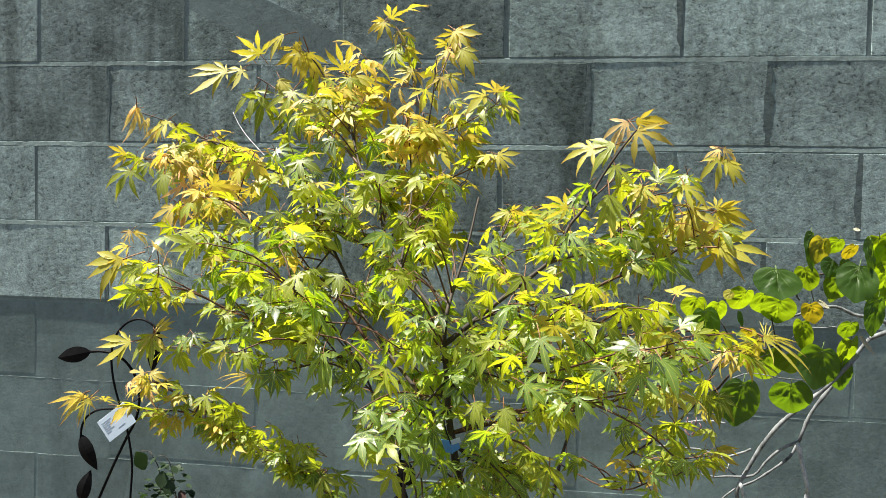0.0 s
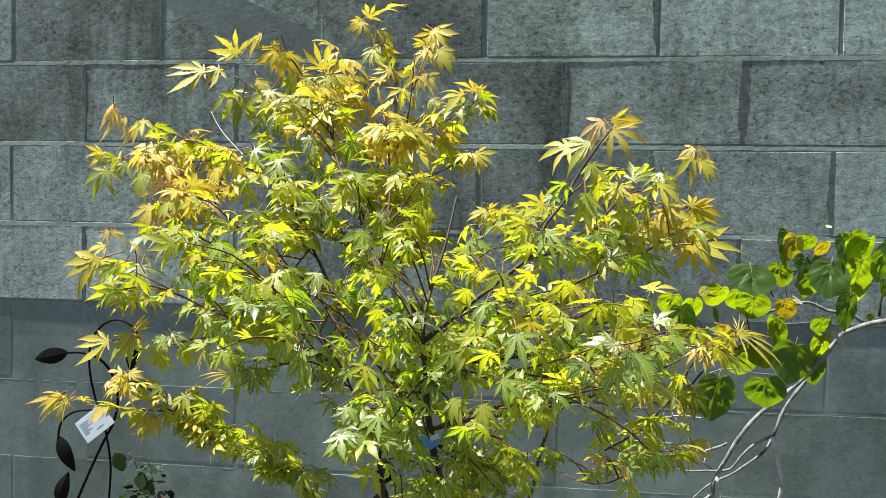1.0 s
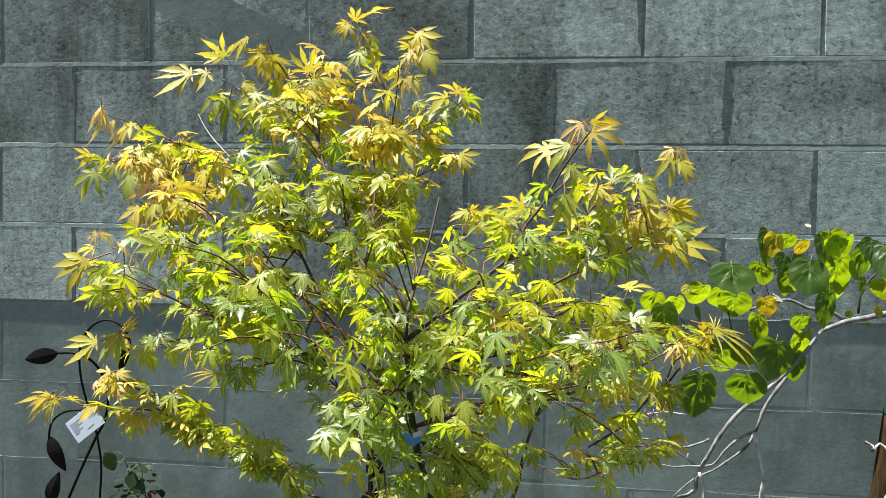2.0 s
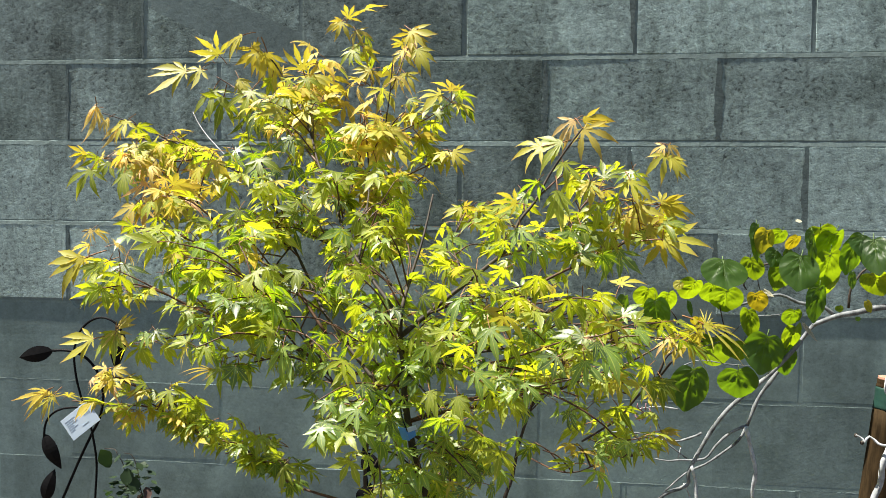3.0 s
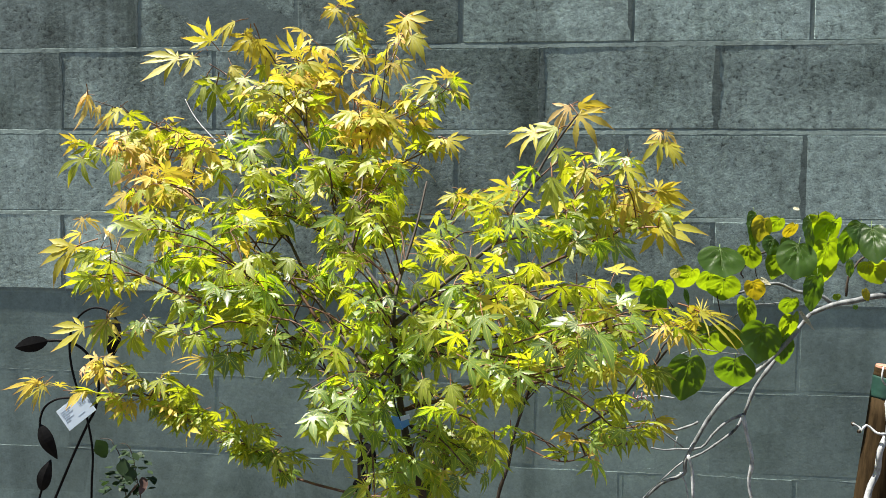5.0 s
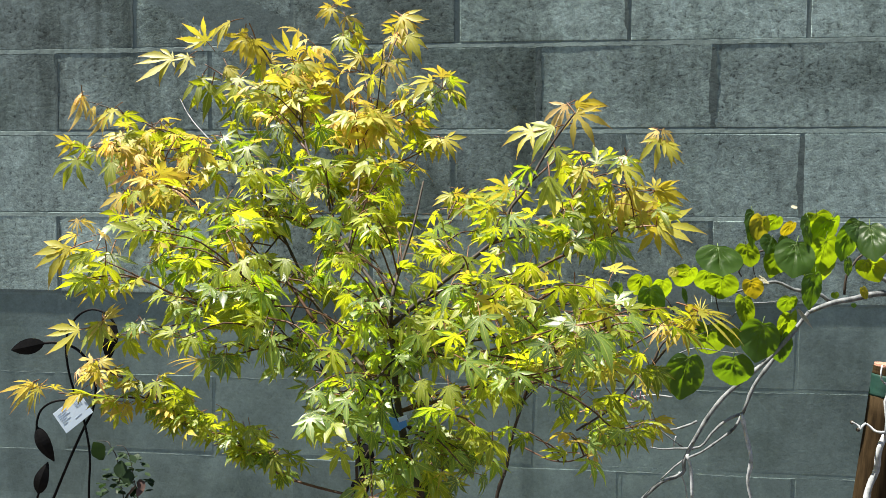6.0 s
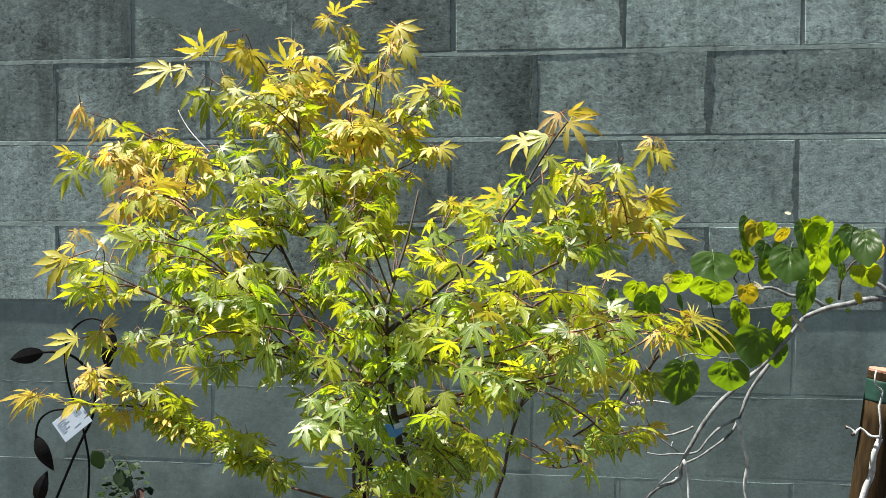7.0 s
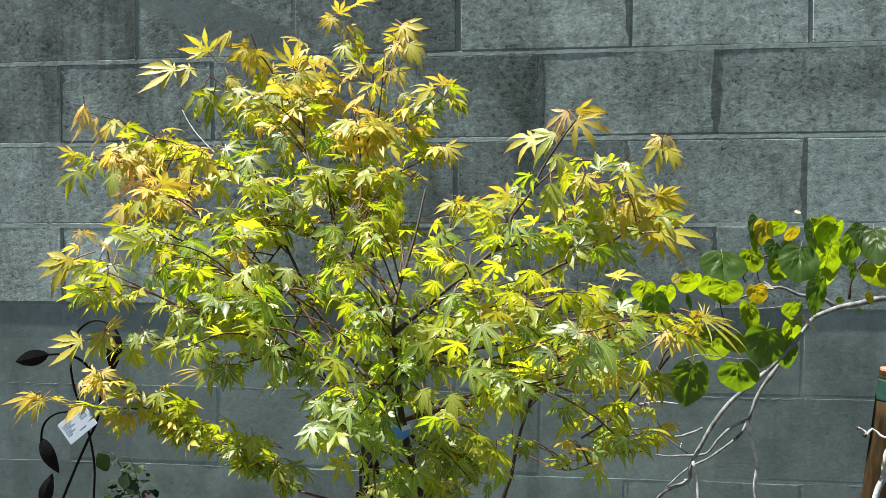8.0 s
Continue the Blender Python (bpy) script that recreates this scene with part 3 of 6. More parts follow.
limb("branch", [(0.977, -0.795, 1.570), (1.005, -0.799, 1.584), (1.035, -0.803, 1.597), (1.058, -0.807, 1.610), (1.078, -0.808, 1.623)], 0.0020, 0.0009, M_TWIG_RED, (0.2, 1.0, 0.035, 0.56, 0.75, 0.035, 0.1, 0.05, 3))
limb("branch", [(0.985, -0.805, 1.502), (1.019, -0.812, 1.518), (1.050, -0.820, 1.532), (1.075, -0.823, 1.545)], 0.0020, 0.0009, M_TWIG_RED, (0.2, 1.0, 0.035, 0.56, 0.85, 0.033, 0.1, 0.05, 4))
limb("branch", [(0.995, -1.061, 1.404), (0.990, -1.001, 1.447), (0.983, -0.940, 1.498), (0.968, -0.880, 1.543), (0.962, -0.867, 1.570)], 0.0024, 0.0012, None, (0.1, 0.85, 0.030, 0.46, 0.80, 0.034, 0.3, 0.06, 0))
limb("branch", [(1.010, -0.819, 1.399), (1.008, -0.849, 1.428), (1.007, -0.878, 1.453), (0.998, -0.890, 1.476)], 0.0022, 0.001, None, (0.1, 1.0, 0.028, 0.46, 0.65, 0.037, 0.2, 0.06, 3))
# left side
left = limb("branch", [(1.074, -1.160, 1.224), (1.037, -1.125, 1.261), (0.991, -1.090, 1.302), (0.952, -1.056, 1.339), (0.923, -1.021, 1.376), (0.891, -0.986, 1.418), (0.847, -0.951, 1.478), (0.793, -0.916, 1.514), (0.730, -0.882, 1.535), (0.669, -0.847, 1.561), (0.615, -0.826, 1.582), (0.580, -0.826, 1.596), (0.544, -0.826, 1.607)], 0.0036, 0.0010, None, (0.22, 0.72, 0.037, 0.36, 0.80, 0.030, 0.55, 0.09, 0))
limb("branch", [(0.836, -0.943, 1.488), (0.860, -0.982, 1.460), (0.880, -1.021, 1.437), (0.889, -1.036, 1.420)], 0.002, 0.0012, M_TWIG_PALE, (0.3, 0.9, 0.04, 0.5, 0.5, 0.028, 0.2, 0.06, 0))
limb("branch", [(0.730, -0.882, 1.535), (0.671, -0.863, 1.531), (0.614, -0.845, 1.530), (0.560, -0.826, 1.537), (0.513, -0.822, 1.539)], 0.0018, 0.0008, M_TWIG_RED, (0.15, 0.9, 0.032, 0.66, 0.95, 0.031, 0.1, 0.05, 0))
limb("branch", [(0.959, -1.073, 1.315), (0.907, -1.045, 1.372), (0.844, -1.018, 1.408), (0.801, -0.990, 1.436), (0.755, -0.962, 1.465), (0.714, -0.940, 1.488), (0.679, -0.940, 1.512)], 0.0030, 0.0010, M_TWIG_RED, (0.15, 1.0, 0.029, 0.41, 1.08, 0.029, 0.45, 0.08, 4))
limb("branch", [(0.755, -0.962, 1.465), (0.704, -0.928, 1.468), (0.655, -0.894, 1.466), (0.627, -0.881, 1.464)], 0.0013, 0.0008, M_TWIG_RED, (0.2, 1.0, 0.032, 0.86, 1.15, 0.030, 0.0, 0.05, 4))
limb("branch", [(1.037, -1.039, 1.270), (0.988, -1.035, 1.261), (0.946, -1.037, 1.273), (0.907, -1.048, 1.295), (0.871, -1.065, 1.312), (0.832, -1.081, 1.331), (0.789, -1.093, 1.351), (0.765, -1.104, 1.366), (0.741, -1.110, 1.379), (0.715, -1.110, 1.390)], 0.0036, 0.0010, M_TWIG_RED, (0.2, 0.78, 0.030, 0.25, 0.6, 0.028, 0.55, 0.09, 0))
limb("branch", [(0.871, -1.065, 1.312), (0.841, -1.060, 1.359), (0.819, -1.055, 1.393), (0.788, -1.049, 1.420), (0.767, -1.048, 1.428)], 0.0022, 0.0009, M_TWIG_RED, (0.1, 1.0, 0.028, 0.35, 0.55, 0.029, 0.45, 0.08, 3))
limb("branch", [(0.832, -1.081, 1.331), (0.803, -1.087, 1.315), (0.778, -1.093, 1.310), (0.749, -1.099, 1.303), (0.718, -1.100, 1.301)], 0.0018, 0.0008, M_TWIG_RED, (0.1, 0.7, 0.035, 0.4, 0.7, 0.027, 0.1, 0.05, 0))
limb("branch", [(0.926, -1.041, 1.275), (0.912, -1.085, 1.289), (0.893, -1.129, 1.290), (0.873, -1.146, 1.286)], 0.0018, 0.0009, M_TWIG_RED, (0.1, 0.75, 0.03, 0.25, 0.45, 0.026, 0.2, 0.05, 0))
limb("branch", [(0.921, -0.820, 1.167), (0.916, -0.925, 1.254), (0.902, -1.031, 1.329), (0.906, -1.136, 1.368), (0.892, -1.157, 1.382)], 0.0022, 0.0010, None, (0.1, 1.0, 0.026, 0.2, 0.5, 0.030, 0.5, 0.09, 3))
# long low branch
low = limb("branch", [(1.090, -1.140, 1.132), (1.060, -1.138, 1.132), (1.022, -1.136, 1.133), (0.983, -1.134, 1.139), (0.951, -1.132, 1.146), (0.934, -1.130, 1.151), (0.914, -1.128, 1.164), (0.890, -1.126, 1.179), (0.863, -1.124, 1.192), (0.829, -1.122, 1.206), (0.795, -1.120, 1.219), (0.764, -1.118, 1.229), (0.736, -1.118, 1.232), (0.698, -1.118, 1.233), (0.663, -1.118, 1.234)], 0.0026, 0.0009, M_TWIG_RED, (0.34, 0.76, 0.014, 0.3, 0.6, 0.019, 0.5, 0.035, 0))
dress(low, 0.36, 0.80, 0.019, 0.15, 0.62, 0.024, 0.6, 0.035, 0)
dress(low, 0.38, 0.66, 0.024, 0.2, 0.5, 0.024, 0.6, 0.035, 0)
limb("branch", [(0.816, -1.121, 1.211), (0.801, -1.132, 1.235), (0.783, -1.142, 1.250), (0.762, -1.153, 1.261), (0.748, -1.164, 1.271), (0.732, -1.164, 1.278)], 0.0012, 0.0008, M_TWIG_RED, (0.1, 0.85, 0.016, 0.5, 0.95, 0.018, 0.2, 0.03, 0))
# right side, low
limb("branch", [(1.072, -1.160, 1.236), (1.112, -1.150, 1.246), (1.153, -1.140, 1.252), (1.186, -1.131, 1.258), (1.223, -1.121, 1.265), (1.257, -1.101, 1.273), (1.295, -1.086, 1.285), (1.340, -1.071, 1.307), (1.365, -1.069, 1.323), (1.384, -1.074, 1.330)], 0.0036, 0.0010, M_TWIG_RED, (0.2, 0.6, 0.036, 0.25, 0.5, 0.026, 0.4, 0.07, 0))
limb("branch", [(1.072, -1.160, 1.299), (1.119, -1.154, 1.308), (1.160, -1.148, 1.314), (1.202, -1.141, 1.322), (1.243, -1.135, 1.334), (1.279, -1.135, 1.337)], 0.003, 0.001, None, (0.15, 1.0, 0.027, 0.25, 0.5, 0.026, 0.5, 0.09, 3))
limb("branch", [(1.202, -1.141, 1.322), (1.237, -1.154, 1.319), (1.265, -1.166, 1.324), (1.281, -1.179, 1.332), (1.292, -1.181, 1.334)], 0.002, 0.001, M_TWIG_RED, (0.1, 1.0, 0.032, 0.2, 0.45, 0.023, 0.4, 0.07, 3))
limb("stem", [(1.12, -0.74, 0.0)] + [(1.159, -0.740, 0.993), (1.174, -0.740, 1.047), (1.183, -0.740, 1.096), (1.196, -0.740, 1.141), (1.209, -0.740, 1.181), (1.223, -0.740, 1.234)], 0.0050, 0.0022, None, (0.7, 1.0, 0.03, 0.2, 0.35, 0.037, 0.4, 0.08, 3))
limb("branch", [(1.172, -0.740, 1.032), (1.156, -0.893, 1.099), (1.143, -1.046, 1.163), (1.135, -1.107, 1.192)], 0.0018, 0.0009, M_TWIG_RED, (0.3, 1.0, 0.05, 0.3, 0.45, 0.031, 0.0, 0.05, 2))
limb("branch", [(1.181, -0.740, 1.088), (1.210, -0.869, 1.112), (1.238, -0.998, 1.139), (1.259, -1.127, 1.180), (1.275, -1.153, 1.197)], 0.0018, 0.0009, M_TWIG_RED, (0.45, 1.0, 0.035, 0.3, 0.5, 0.028, 0.3, 0.05, 3))
limb("branch", [(1.223, -0.740, 1.234), (1.252, -0.883, 1.252), (1.274, -1.027, 1.265), (1.285, -1.170, 1.282), (1.302, -1.199, 1.282)], 0.0020, 0.0009, M_TWIG_RED, (0.1, 0.7, 0.034, 0.3, 0.6, 0.027, 0.3, 0.06, 0))
limb("branch", [(1.284, -0.700, 1.097), (1.325, -0.833, 1.167), (1.340, -0.965, 1.233), (1.346, -1.098, 1.283), (1.354, -1.124, 1.304)], 0.0026, 0.0016, None, (0.05, 0.35, 0.045, 0.4, 0.55, 0.027, 0.1, 0.05, 0))
limb("branch", [(1.292, -0.717, 1.106), (1.311, -0.906, 1.147), (1.313, -1.095, 1.190), (1.320, -1.170, 1.213)], 0.0014, 0.0008, M_TWIG_RED, (0.1, 1.0, 0.05, 0.35, 0.6, 0.025, 0.1, 0.04, 3))
# dense low middle
fullness = 1.15
limb("branch", [(1.068, -1.160, 1.263), (1.049, -1.140, 1.239), (1.026, -1.120, 1.215), (1.002, -1.100, 1.202), (0.981, -1.096, 1.194)], 0.0020, 0.0009, None, (0.1, 1.0, 0.022, 0.1, 0.3, 0.029, 0.5, 0.08, 4))
limb("branch", [(1.072, -1.160, 1.227), (1.094, -1.152, 1.207), (1.111, -1.145, 1.199), (1.129, -1.142, 1.205)], 0.0020, 0.0009, None, (0.1, 1.0, 0.024, 0.15, 0.35, 0.026, 0.5, 0.08, 3))
limb("branch", [(1.080, -1.160, 1.184), (1.066, -1.172, 1.200), (1.051, -1.183, 1.208), (1.039, -1.188, 1.192)], 0.0016, 0.0009, None, (0.1, 1.0, 0.024, 0.1, 0.35, 0.024, 0.3, 0.06, 3))
limb("branch", [(1.084, -1.152, 1.164), (1.104, -1.136, 1.171), (1.114, -1.120, 1.173), (1.114, -1.114, 1.158)], 0.0016, 0.0009, None, (0.1, 1.0, 0.022, 0.2, 0.5, 0.025, 0.3, 0.06, 3))
limb("branch", [(1.072, -1.160, 1.263), (1.059, -1.160, 1.275), (1.034, -1.160, 1.268), (1.010, -1.159, 1.255), (0.991, -1.159, 1.249)], 0.0020, 0.0009, None, (0.1, 1.0, 0.022, 0.15, 0.4, 0.026, 0.5, 0.08, 4))
limb("branch", [(1.065, -1.160, 1.311), (1.035, -1.129, 1.312), (1.002, -1.098, 1.313), (0.979, -1.085, 1.307)], 0.0020, 0.0009, None, (0.1, 1.0, 0.024, 0.15, 0.45, 0.027, 0.5, 0.08, 3))
limb("branch", [(1.072, -1.160, 1.287), (1.100, -1.148, 1.298), (1.123, -1.136, 1.290), (1.147, -1.131, 1.277)], 0.0020, 0.0009, None, (0.1, 1.0, 0.022, 0.2, 0.45, 0.027, 0.5, 0.08, 4))
limb("branch", [(1.101, -1.154, 1.356), (1.126, -1.164, 1.348), (1.156, -1.173, 1.338), (1.179, -1.177, 1.316)], 0.0020, 0.0009, None, (0.1, 1.0, 0.026, 0.3, 0.5, 0.026, 0.4, 0.08, 3))
limb("branch", [(1.064, -1.149, 1.370), (1.039, -1.080, 1.376), (1.012, -1.010, 1.398), (1.003, -0.983, 1.418)], 0.0020, 0.0009, None, (0.1, 1.0, 0.026, 0.35, 0.55, 0.029, 0.4, 0.08, 3))
limb("branch", [(1.130, -1.146, 1.382), (1.117, -1.080, 1.402), (1.104, -1.013, 1.422), (1.108, -0.987, 1.450)], 0.0020, 0.0009, None, (0.1, 1.0, 0.028, 0.35, 0.55, 0.028, 0.4, 0.07, 3))
limb("branch", [(1.186, -1.131, 1.258), (1.214, -1.151, 1.285), (1.240, -1.171, 1.310), (1.258, -1.190, 1.322), (1.272, -1.194, 1.325)], 0.0020, 0.0009, M_TWIG_RED, (0.1, 1.0, 0.026, 0.25, 0.5, 0.025, 0.5, 0.08, 3))
limb("branch", [(1.189, -1.011, 1.361), (1.213, -1.053, 1.348), (1.238, -1.095, 1.344), (1.259, -1.111, 1.351)], 0.0020, 0.0009, M_TWIG_RED, (0.1, 1.0, 0.026, 0.3, 0.6, 0.028, 0.4, 0.08, 3))
limb("branch", [(1.160, -1.042, 1.337), (1.176, -1.094, 1.314), (1.190, -1.145, 1.293), (1.185, -1.166, 1.273)], 0.0020, 0.0009, M_TWIG_RED, (0.1, 1.0, 0.026, 0.25, 0.5, 0.027, 0.4, 0.08, 3))
limb("branch", [(1.081, -1.160, 1.184), (1.095, -1.118, 1.146), (1.101, -1.092, 1.128)], 0.0016, 0.0009, None, (0.1, 1.0, 0.022, 0.15, 0.4, 0.026, 0.3, 0.06, 3))
limb("branch", [(0.891, -0.986, 1.418), (0.883, -1.035, 1.392), (0.878, -1.084, 1.369), (0.878, -1.104, 1.348)], 0.0018, 0.0009, None, (0.1, 1.0, 0.024, 0.3, 0.5, 0.028, 0.4, 0.08, 3))
limb("branch", [(0.923, -1.021, 1.376), (0.920, -1.089, 1.356), (0.929, -1.157, 1.339), (0.931, -1.184, 1.325)], 0.0018, 0.0009, None, (0.1, 1.0, 0.024, 0.2, 0.45, 0.027, 0.4, 0.08, 3))
limb("branch", [(0.990, -1.055, 1.407), (0.947, -1.009, 1.419), (0.905, -0.963, 1.431), (0.881, -0.945, 1.442)], 0.0018, 0.0009, None, (0.1, 1.0, 0.026, 0.4, 0.7, 0.029, 0.3, 0.07, 3))
limb("branch", [(1.092, -1.156, 1.353), (1.126, -1.170, 1.367), (1.157, -1.184, 1.377), (1.186, -1.197, 1.387), (1.214, -1.200, 1.393)], 0.0020, 0.0009, None, (0.1, 1.0, 0.03, 0.45, 0.75, 0.025, 0.3, 0.06, 3))
limb("branch", [(1.067, -1.160, 1.293), (1.110, -1.179, 1.327), (1.146, -1.198, 1.353), (1.181, -1.216, 1.367), (1.219, -1.220, 1.365)], 0.0020, 0.0009, None, (0.2, 1.0, 0.032, 0.4, 0.65, 0.025, 0.3, 0.06, 3))
limb("branch", [(1.067, -1.160, 1.293), (1.093, -1.185, 1.275), (1.113, -1.210, 1.264), (1.131, -1.220, 1.250)], 0.0018, 0.0009, None, (0.3, 1.0, 0.03, 0.4, 0.6, 0.025, 0.3, 0.06, 3))
limb("branch", [(1.067, -1.160, 1.293), (1.051, -1.185, 1.274), (1.039, -1.210, 1.256), (1.018, -1.220, 1.244)], 0.0018, 0.0009, None, (0.3, 1.0, 0.03, 0.35, 0.5, 0.025, 0.3, 0.06, 3))
limb("branch", [(1.072, -1.160, 1.236), (1.116, -1.185, 1.261), (1.158, -1.210, 1.275), (1.192, -1.235, 1.285), (1.219, -1.240, 1.298)], 0.0018, 0.0009, M_TWIG_RED, (0.3, 1.0, 0.032, 0.35, 0.6, 0.025, 0.3, 0.06, 3))
limb("branch", [(1.110, -1.179, 1.327), (1.146, -1.192, 1.312), (1.180, -1.205, 1.306), (1.214, -1.217, 1.307), (1.235, -1.220, 1.313)], 0.0018, 0.0009, M_TWIG_RED, (0.2, 1.0, 0.032, 0.35, 0.6, 0.025, 0.3, 0.06, 3))
limb("branch", [(1.132, -1.150, 1.297), (1.172, -1.200, 1.312), (1.207, -1.250, 1.332), (1.238, -1.275, 1.347), (1.263, -1.280, 1.352), (1.285, -1.280, 1.359)], 0.0018, 0.0008, M_TWIG_RED, (0.3, 1.0, 0.045, 0.2, 0.5, 0.022, 0.1, 0.04, 2))
limb("branch", [(1.132, -1.150, 1.260), (1.166, -1.200, 1.278), (1.196, -1.240, 1.293), (1.228, -1.260, 1.304), (1.254, -1.260, 1.312), (1.274, -1.260, 1.316)], 0.0018, 0.0008, M_TWIG_RED, (0.3, 1.0, 0.045, 0.25, 0.6, 0.022, 0.1, 0.04, 2))
limb("branch", [(1.198, -1.240, 1.297), (1.225, -1.250, 1.290), (1.249, -1.260, 1.281), (1.270, -1.260, 1.267), (1.289, -1.250, 1.250), (1.307, -1.250, 1.252)], 0.0018, 0.0008, M_TWIG_RED, (0.4, 1.0, 0.05, 0.3, 0.6, 0.020, 0.0, 0.04, 2))
limb("bare_twig", [(0.770, -0.899, 1.536), (0.729, -0.866, 1.567), (0.700, -0.833, 1.591), (0.686, -0.820, 1.609)], 0.0010, 0.0006, M_TWIG_PALE)
limb("bare_twig", [(0.705, -0.869, 1.544), (0.648, -0.813, 1.566), (0.592, -0.779, 1.588)], 0.0010, 0.0006, M_TWIG_PALE)


def spray(p, heading, count, size, tone, fan=1.0, style=None, tilt=None):
    """A fan of leaves at a shoot's end. heading: 1 to the right, -1 to the left, 0 towards the open side."""
    mid = math.pi + heading * 1.25
    for j in range(count):
        leaf_at(Vector(p) + Vector((rng.gauss(0, 0.006), rng.gauss(0, 0.006), rng.gauss(0, 0.006))),
                mid + (j - (count - 1) / 2) * fan + rng.gauss(0, 0.2), size * rng.uniform(0.85, 1.15), tone + rng.gauss(0, 0.06), style, tilt)


def sprays(points, *rest):
    for p in points:
        spray(p, *rest)


sprays([(0.682, -0.955, 1.503)], -0.5, 3, 0.035, 1.1, 0.7, "tuft")
sprays([(0.891, -0.639, 1.772)], -0.2, 3, 0.047, 0.8, 0.9, "open")
sprays([(0.906, -0.647, 1.744), (0.915, -0.656, 1.726)], 0.1, 2, 0.042, 0.6, 1.4, "hang")
sprays([(0.965, -0.882, 1.572), (0.960, -0.884, 1.566)], 0.0, 4, 0.041, 1.1, 0.6, "tuft")
sprays([(0.973, -0.890, 1.554)], 0.6, 3, 0.045, 0.8, 0.6, "hang")
sprays([(1.368, -1.086, 1.329)], 0.1, 3, 0.027, 0.9, 1.0, "tuft")
sprays([(1.329, -1.185, 1.247)], 0.4, 2, 0.023, 0.6, 0.9, "hang")


srng = random.Random(31)


def star(p, heading, size, tone, face=0.56, style="flat", side=0):
    """One spread leaf whose middle lobe heads that many degrees up from the right, its face turned partly to the open side."""
    h = radians(heading)
    if tone >= 1.04 and style == "flat":
        style, size = "claw", size * 1.1
    elif tone > 0.8 and p[2] > 1.36:
        size *= 1.1
    away = side or (1 if srng.random() < 0.5 else -1)    # half of the leaves slope away and show their lit-through undersides
    v = Vector((math.cos(h), -away * 0.62 * math.sin(h) + srng.uniform(-0.12, 0.12), math.sin(h)))
    size *= v.length
    d = v.normalized()
    n = Vector((srng.gauss(0, 0.15), away * face, 1 - face))
    n = (n - d * n.dot(d)).normalized()
    m = Matrix((d.cross(n), d, n)).transposed().to_4x4()
    LEAVES.append((style, srng.randrange(7), Matrix.Translation(Vector(p) - d * 0.45 * size) @ m @ Matrix.Scale(size, 4), tone))


star((1.331, -0.976, 1.463), -60, 0.033, 0.78)
star((1.317, -0.975, 1.456), -110, 0.030, 0.7)
star((1.337, -1.013, 1.433), 172, 0.025, 0.5)
star((1.207, -1.123, 1.495), -125, 0.026, 0.2)
star((1.261, -0.987, 1.460), -65, 0.042, 0.6)
star((1.247, -1.008, 1.443), -85, 0.038, 0.4)
star((1.184, -1.136, 1.471), 175, 0.030, 0.95)
star((0.621, -0.870, 1.553), -110, 0.034, 0.98)
star((0.641, -0.879, 1.547), -60, 0.034, 0.85)
star((0.668, -0.850, 1.561), -105, 0.029, 0.6)
star((0.701, -0.886, 1.558), -62, 0.032, 0.55)
star((0.531, -0.852, 1.542), 178, 0.027, 1)
star((0.549, -0.854, 1.536), -120, 0.028, 0.7)
star((0.572, -0.856, 1.529), -95, 0.027, 0.5)
star((0.603, -0.865, 1.524), -70, 0.028, 0.35)
star((0.624, -0.872, 1.519), -60, 0.026, 0.4)
star((0.794, -0.929, 1.542), -20, 0.036, 0.3)
star((0.790, -0.929, 1.538), -100, 0.031, 0.3)
star((0.747, -0.912, 1.538), -130, 0.032, 0.35)
star((0.732, -0.970, 1.491), -30, 0.033, 0.95)
star((0.709, -0.970, 1.500), -150, 0.031, 1.1)
star((0.724, -0.970, 1.480), -90, 0.031, 0.9)
star((0.733, -1.140, 1.384), -112, 0.037, 0.7)
star((0.730, -1.140, 1.420), 8, 0.025, 1.12)
star((0.812, -1.081, 1.421), -125, 0.029, 0.35)
star((0.816, -1.083, 1.405), -88, 0.029, 0.3)
star((0.780, -1.078, 1.428), -150, 0.032, 0.45)
star((0.640, -0.911, 1.465), -122, 0.035, 1)
star((0.650, -0.914, 1.463), -60, 0.030, 1.1)
star((0.670, -0.924, 1.462), 10, 0.030, 1)
star((0.829, -1.117, 1.300), -68, 0.028, 0.3)
star((0.810, -1.119, 1.307), -130, 0.025, 0.35)
star((0.675, -1.148, 1.245), 30, 0.018, 1)
star((0.738, -1.148, 1.237), -120, 0.025, 0.5)
star((0.939, -1.072, 1.294), -70, 0.027, 0.3)
star((1.132, -1.017, 1.466), -20, 0.027, 0.45)
star((1.017, -0.738, 1.713), -60, 0.038, 0.95)
star((1.086, -0.853, 1.546), -20, 0.032, 0.9)
star((1.082, -0.853, 1.541), -70, 0.030, 0.8)
star((1.035, -0.831, 1.566), -60, 0.042, 0.7)
star((1.027, -0.830, 1.568), 2, 0.040, 0.75)
star((0.840, -0.847, 1.632), -100, 0.037, 0.62)
star((0.864, -0.715, 1.672), -35, 0.044, 0.75)
star((0.904, -0.752, 1.631), -110, 0.038, 0.85)
star((0.925, -0.921, 1.556), -75, 0.042, 0.2)
star((0.918, -0.921, 1.560), -20, 0.037, 0.35)
star((1.392, -1.104, 1.339), -26, 0.060, 0.9, 0.45, "spike")
star((1.394, -1.104, 1.340), 2, 0.036, 0.85, 0.4, "spike")
star((1.389, -1.104, 1.336), 200, 0.030, 0.95)
star((1.383, -1.104, 1.330), -105, 0.025, 0.85)
star((1.393, -1.104, 1.342), 84, 0.021, 0.9, 0.7, "spike")
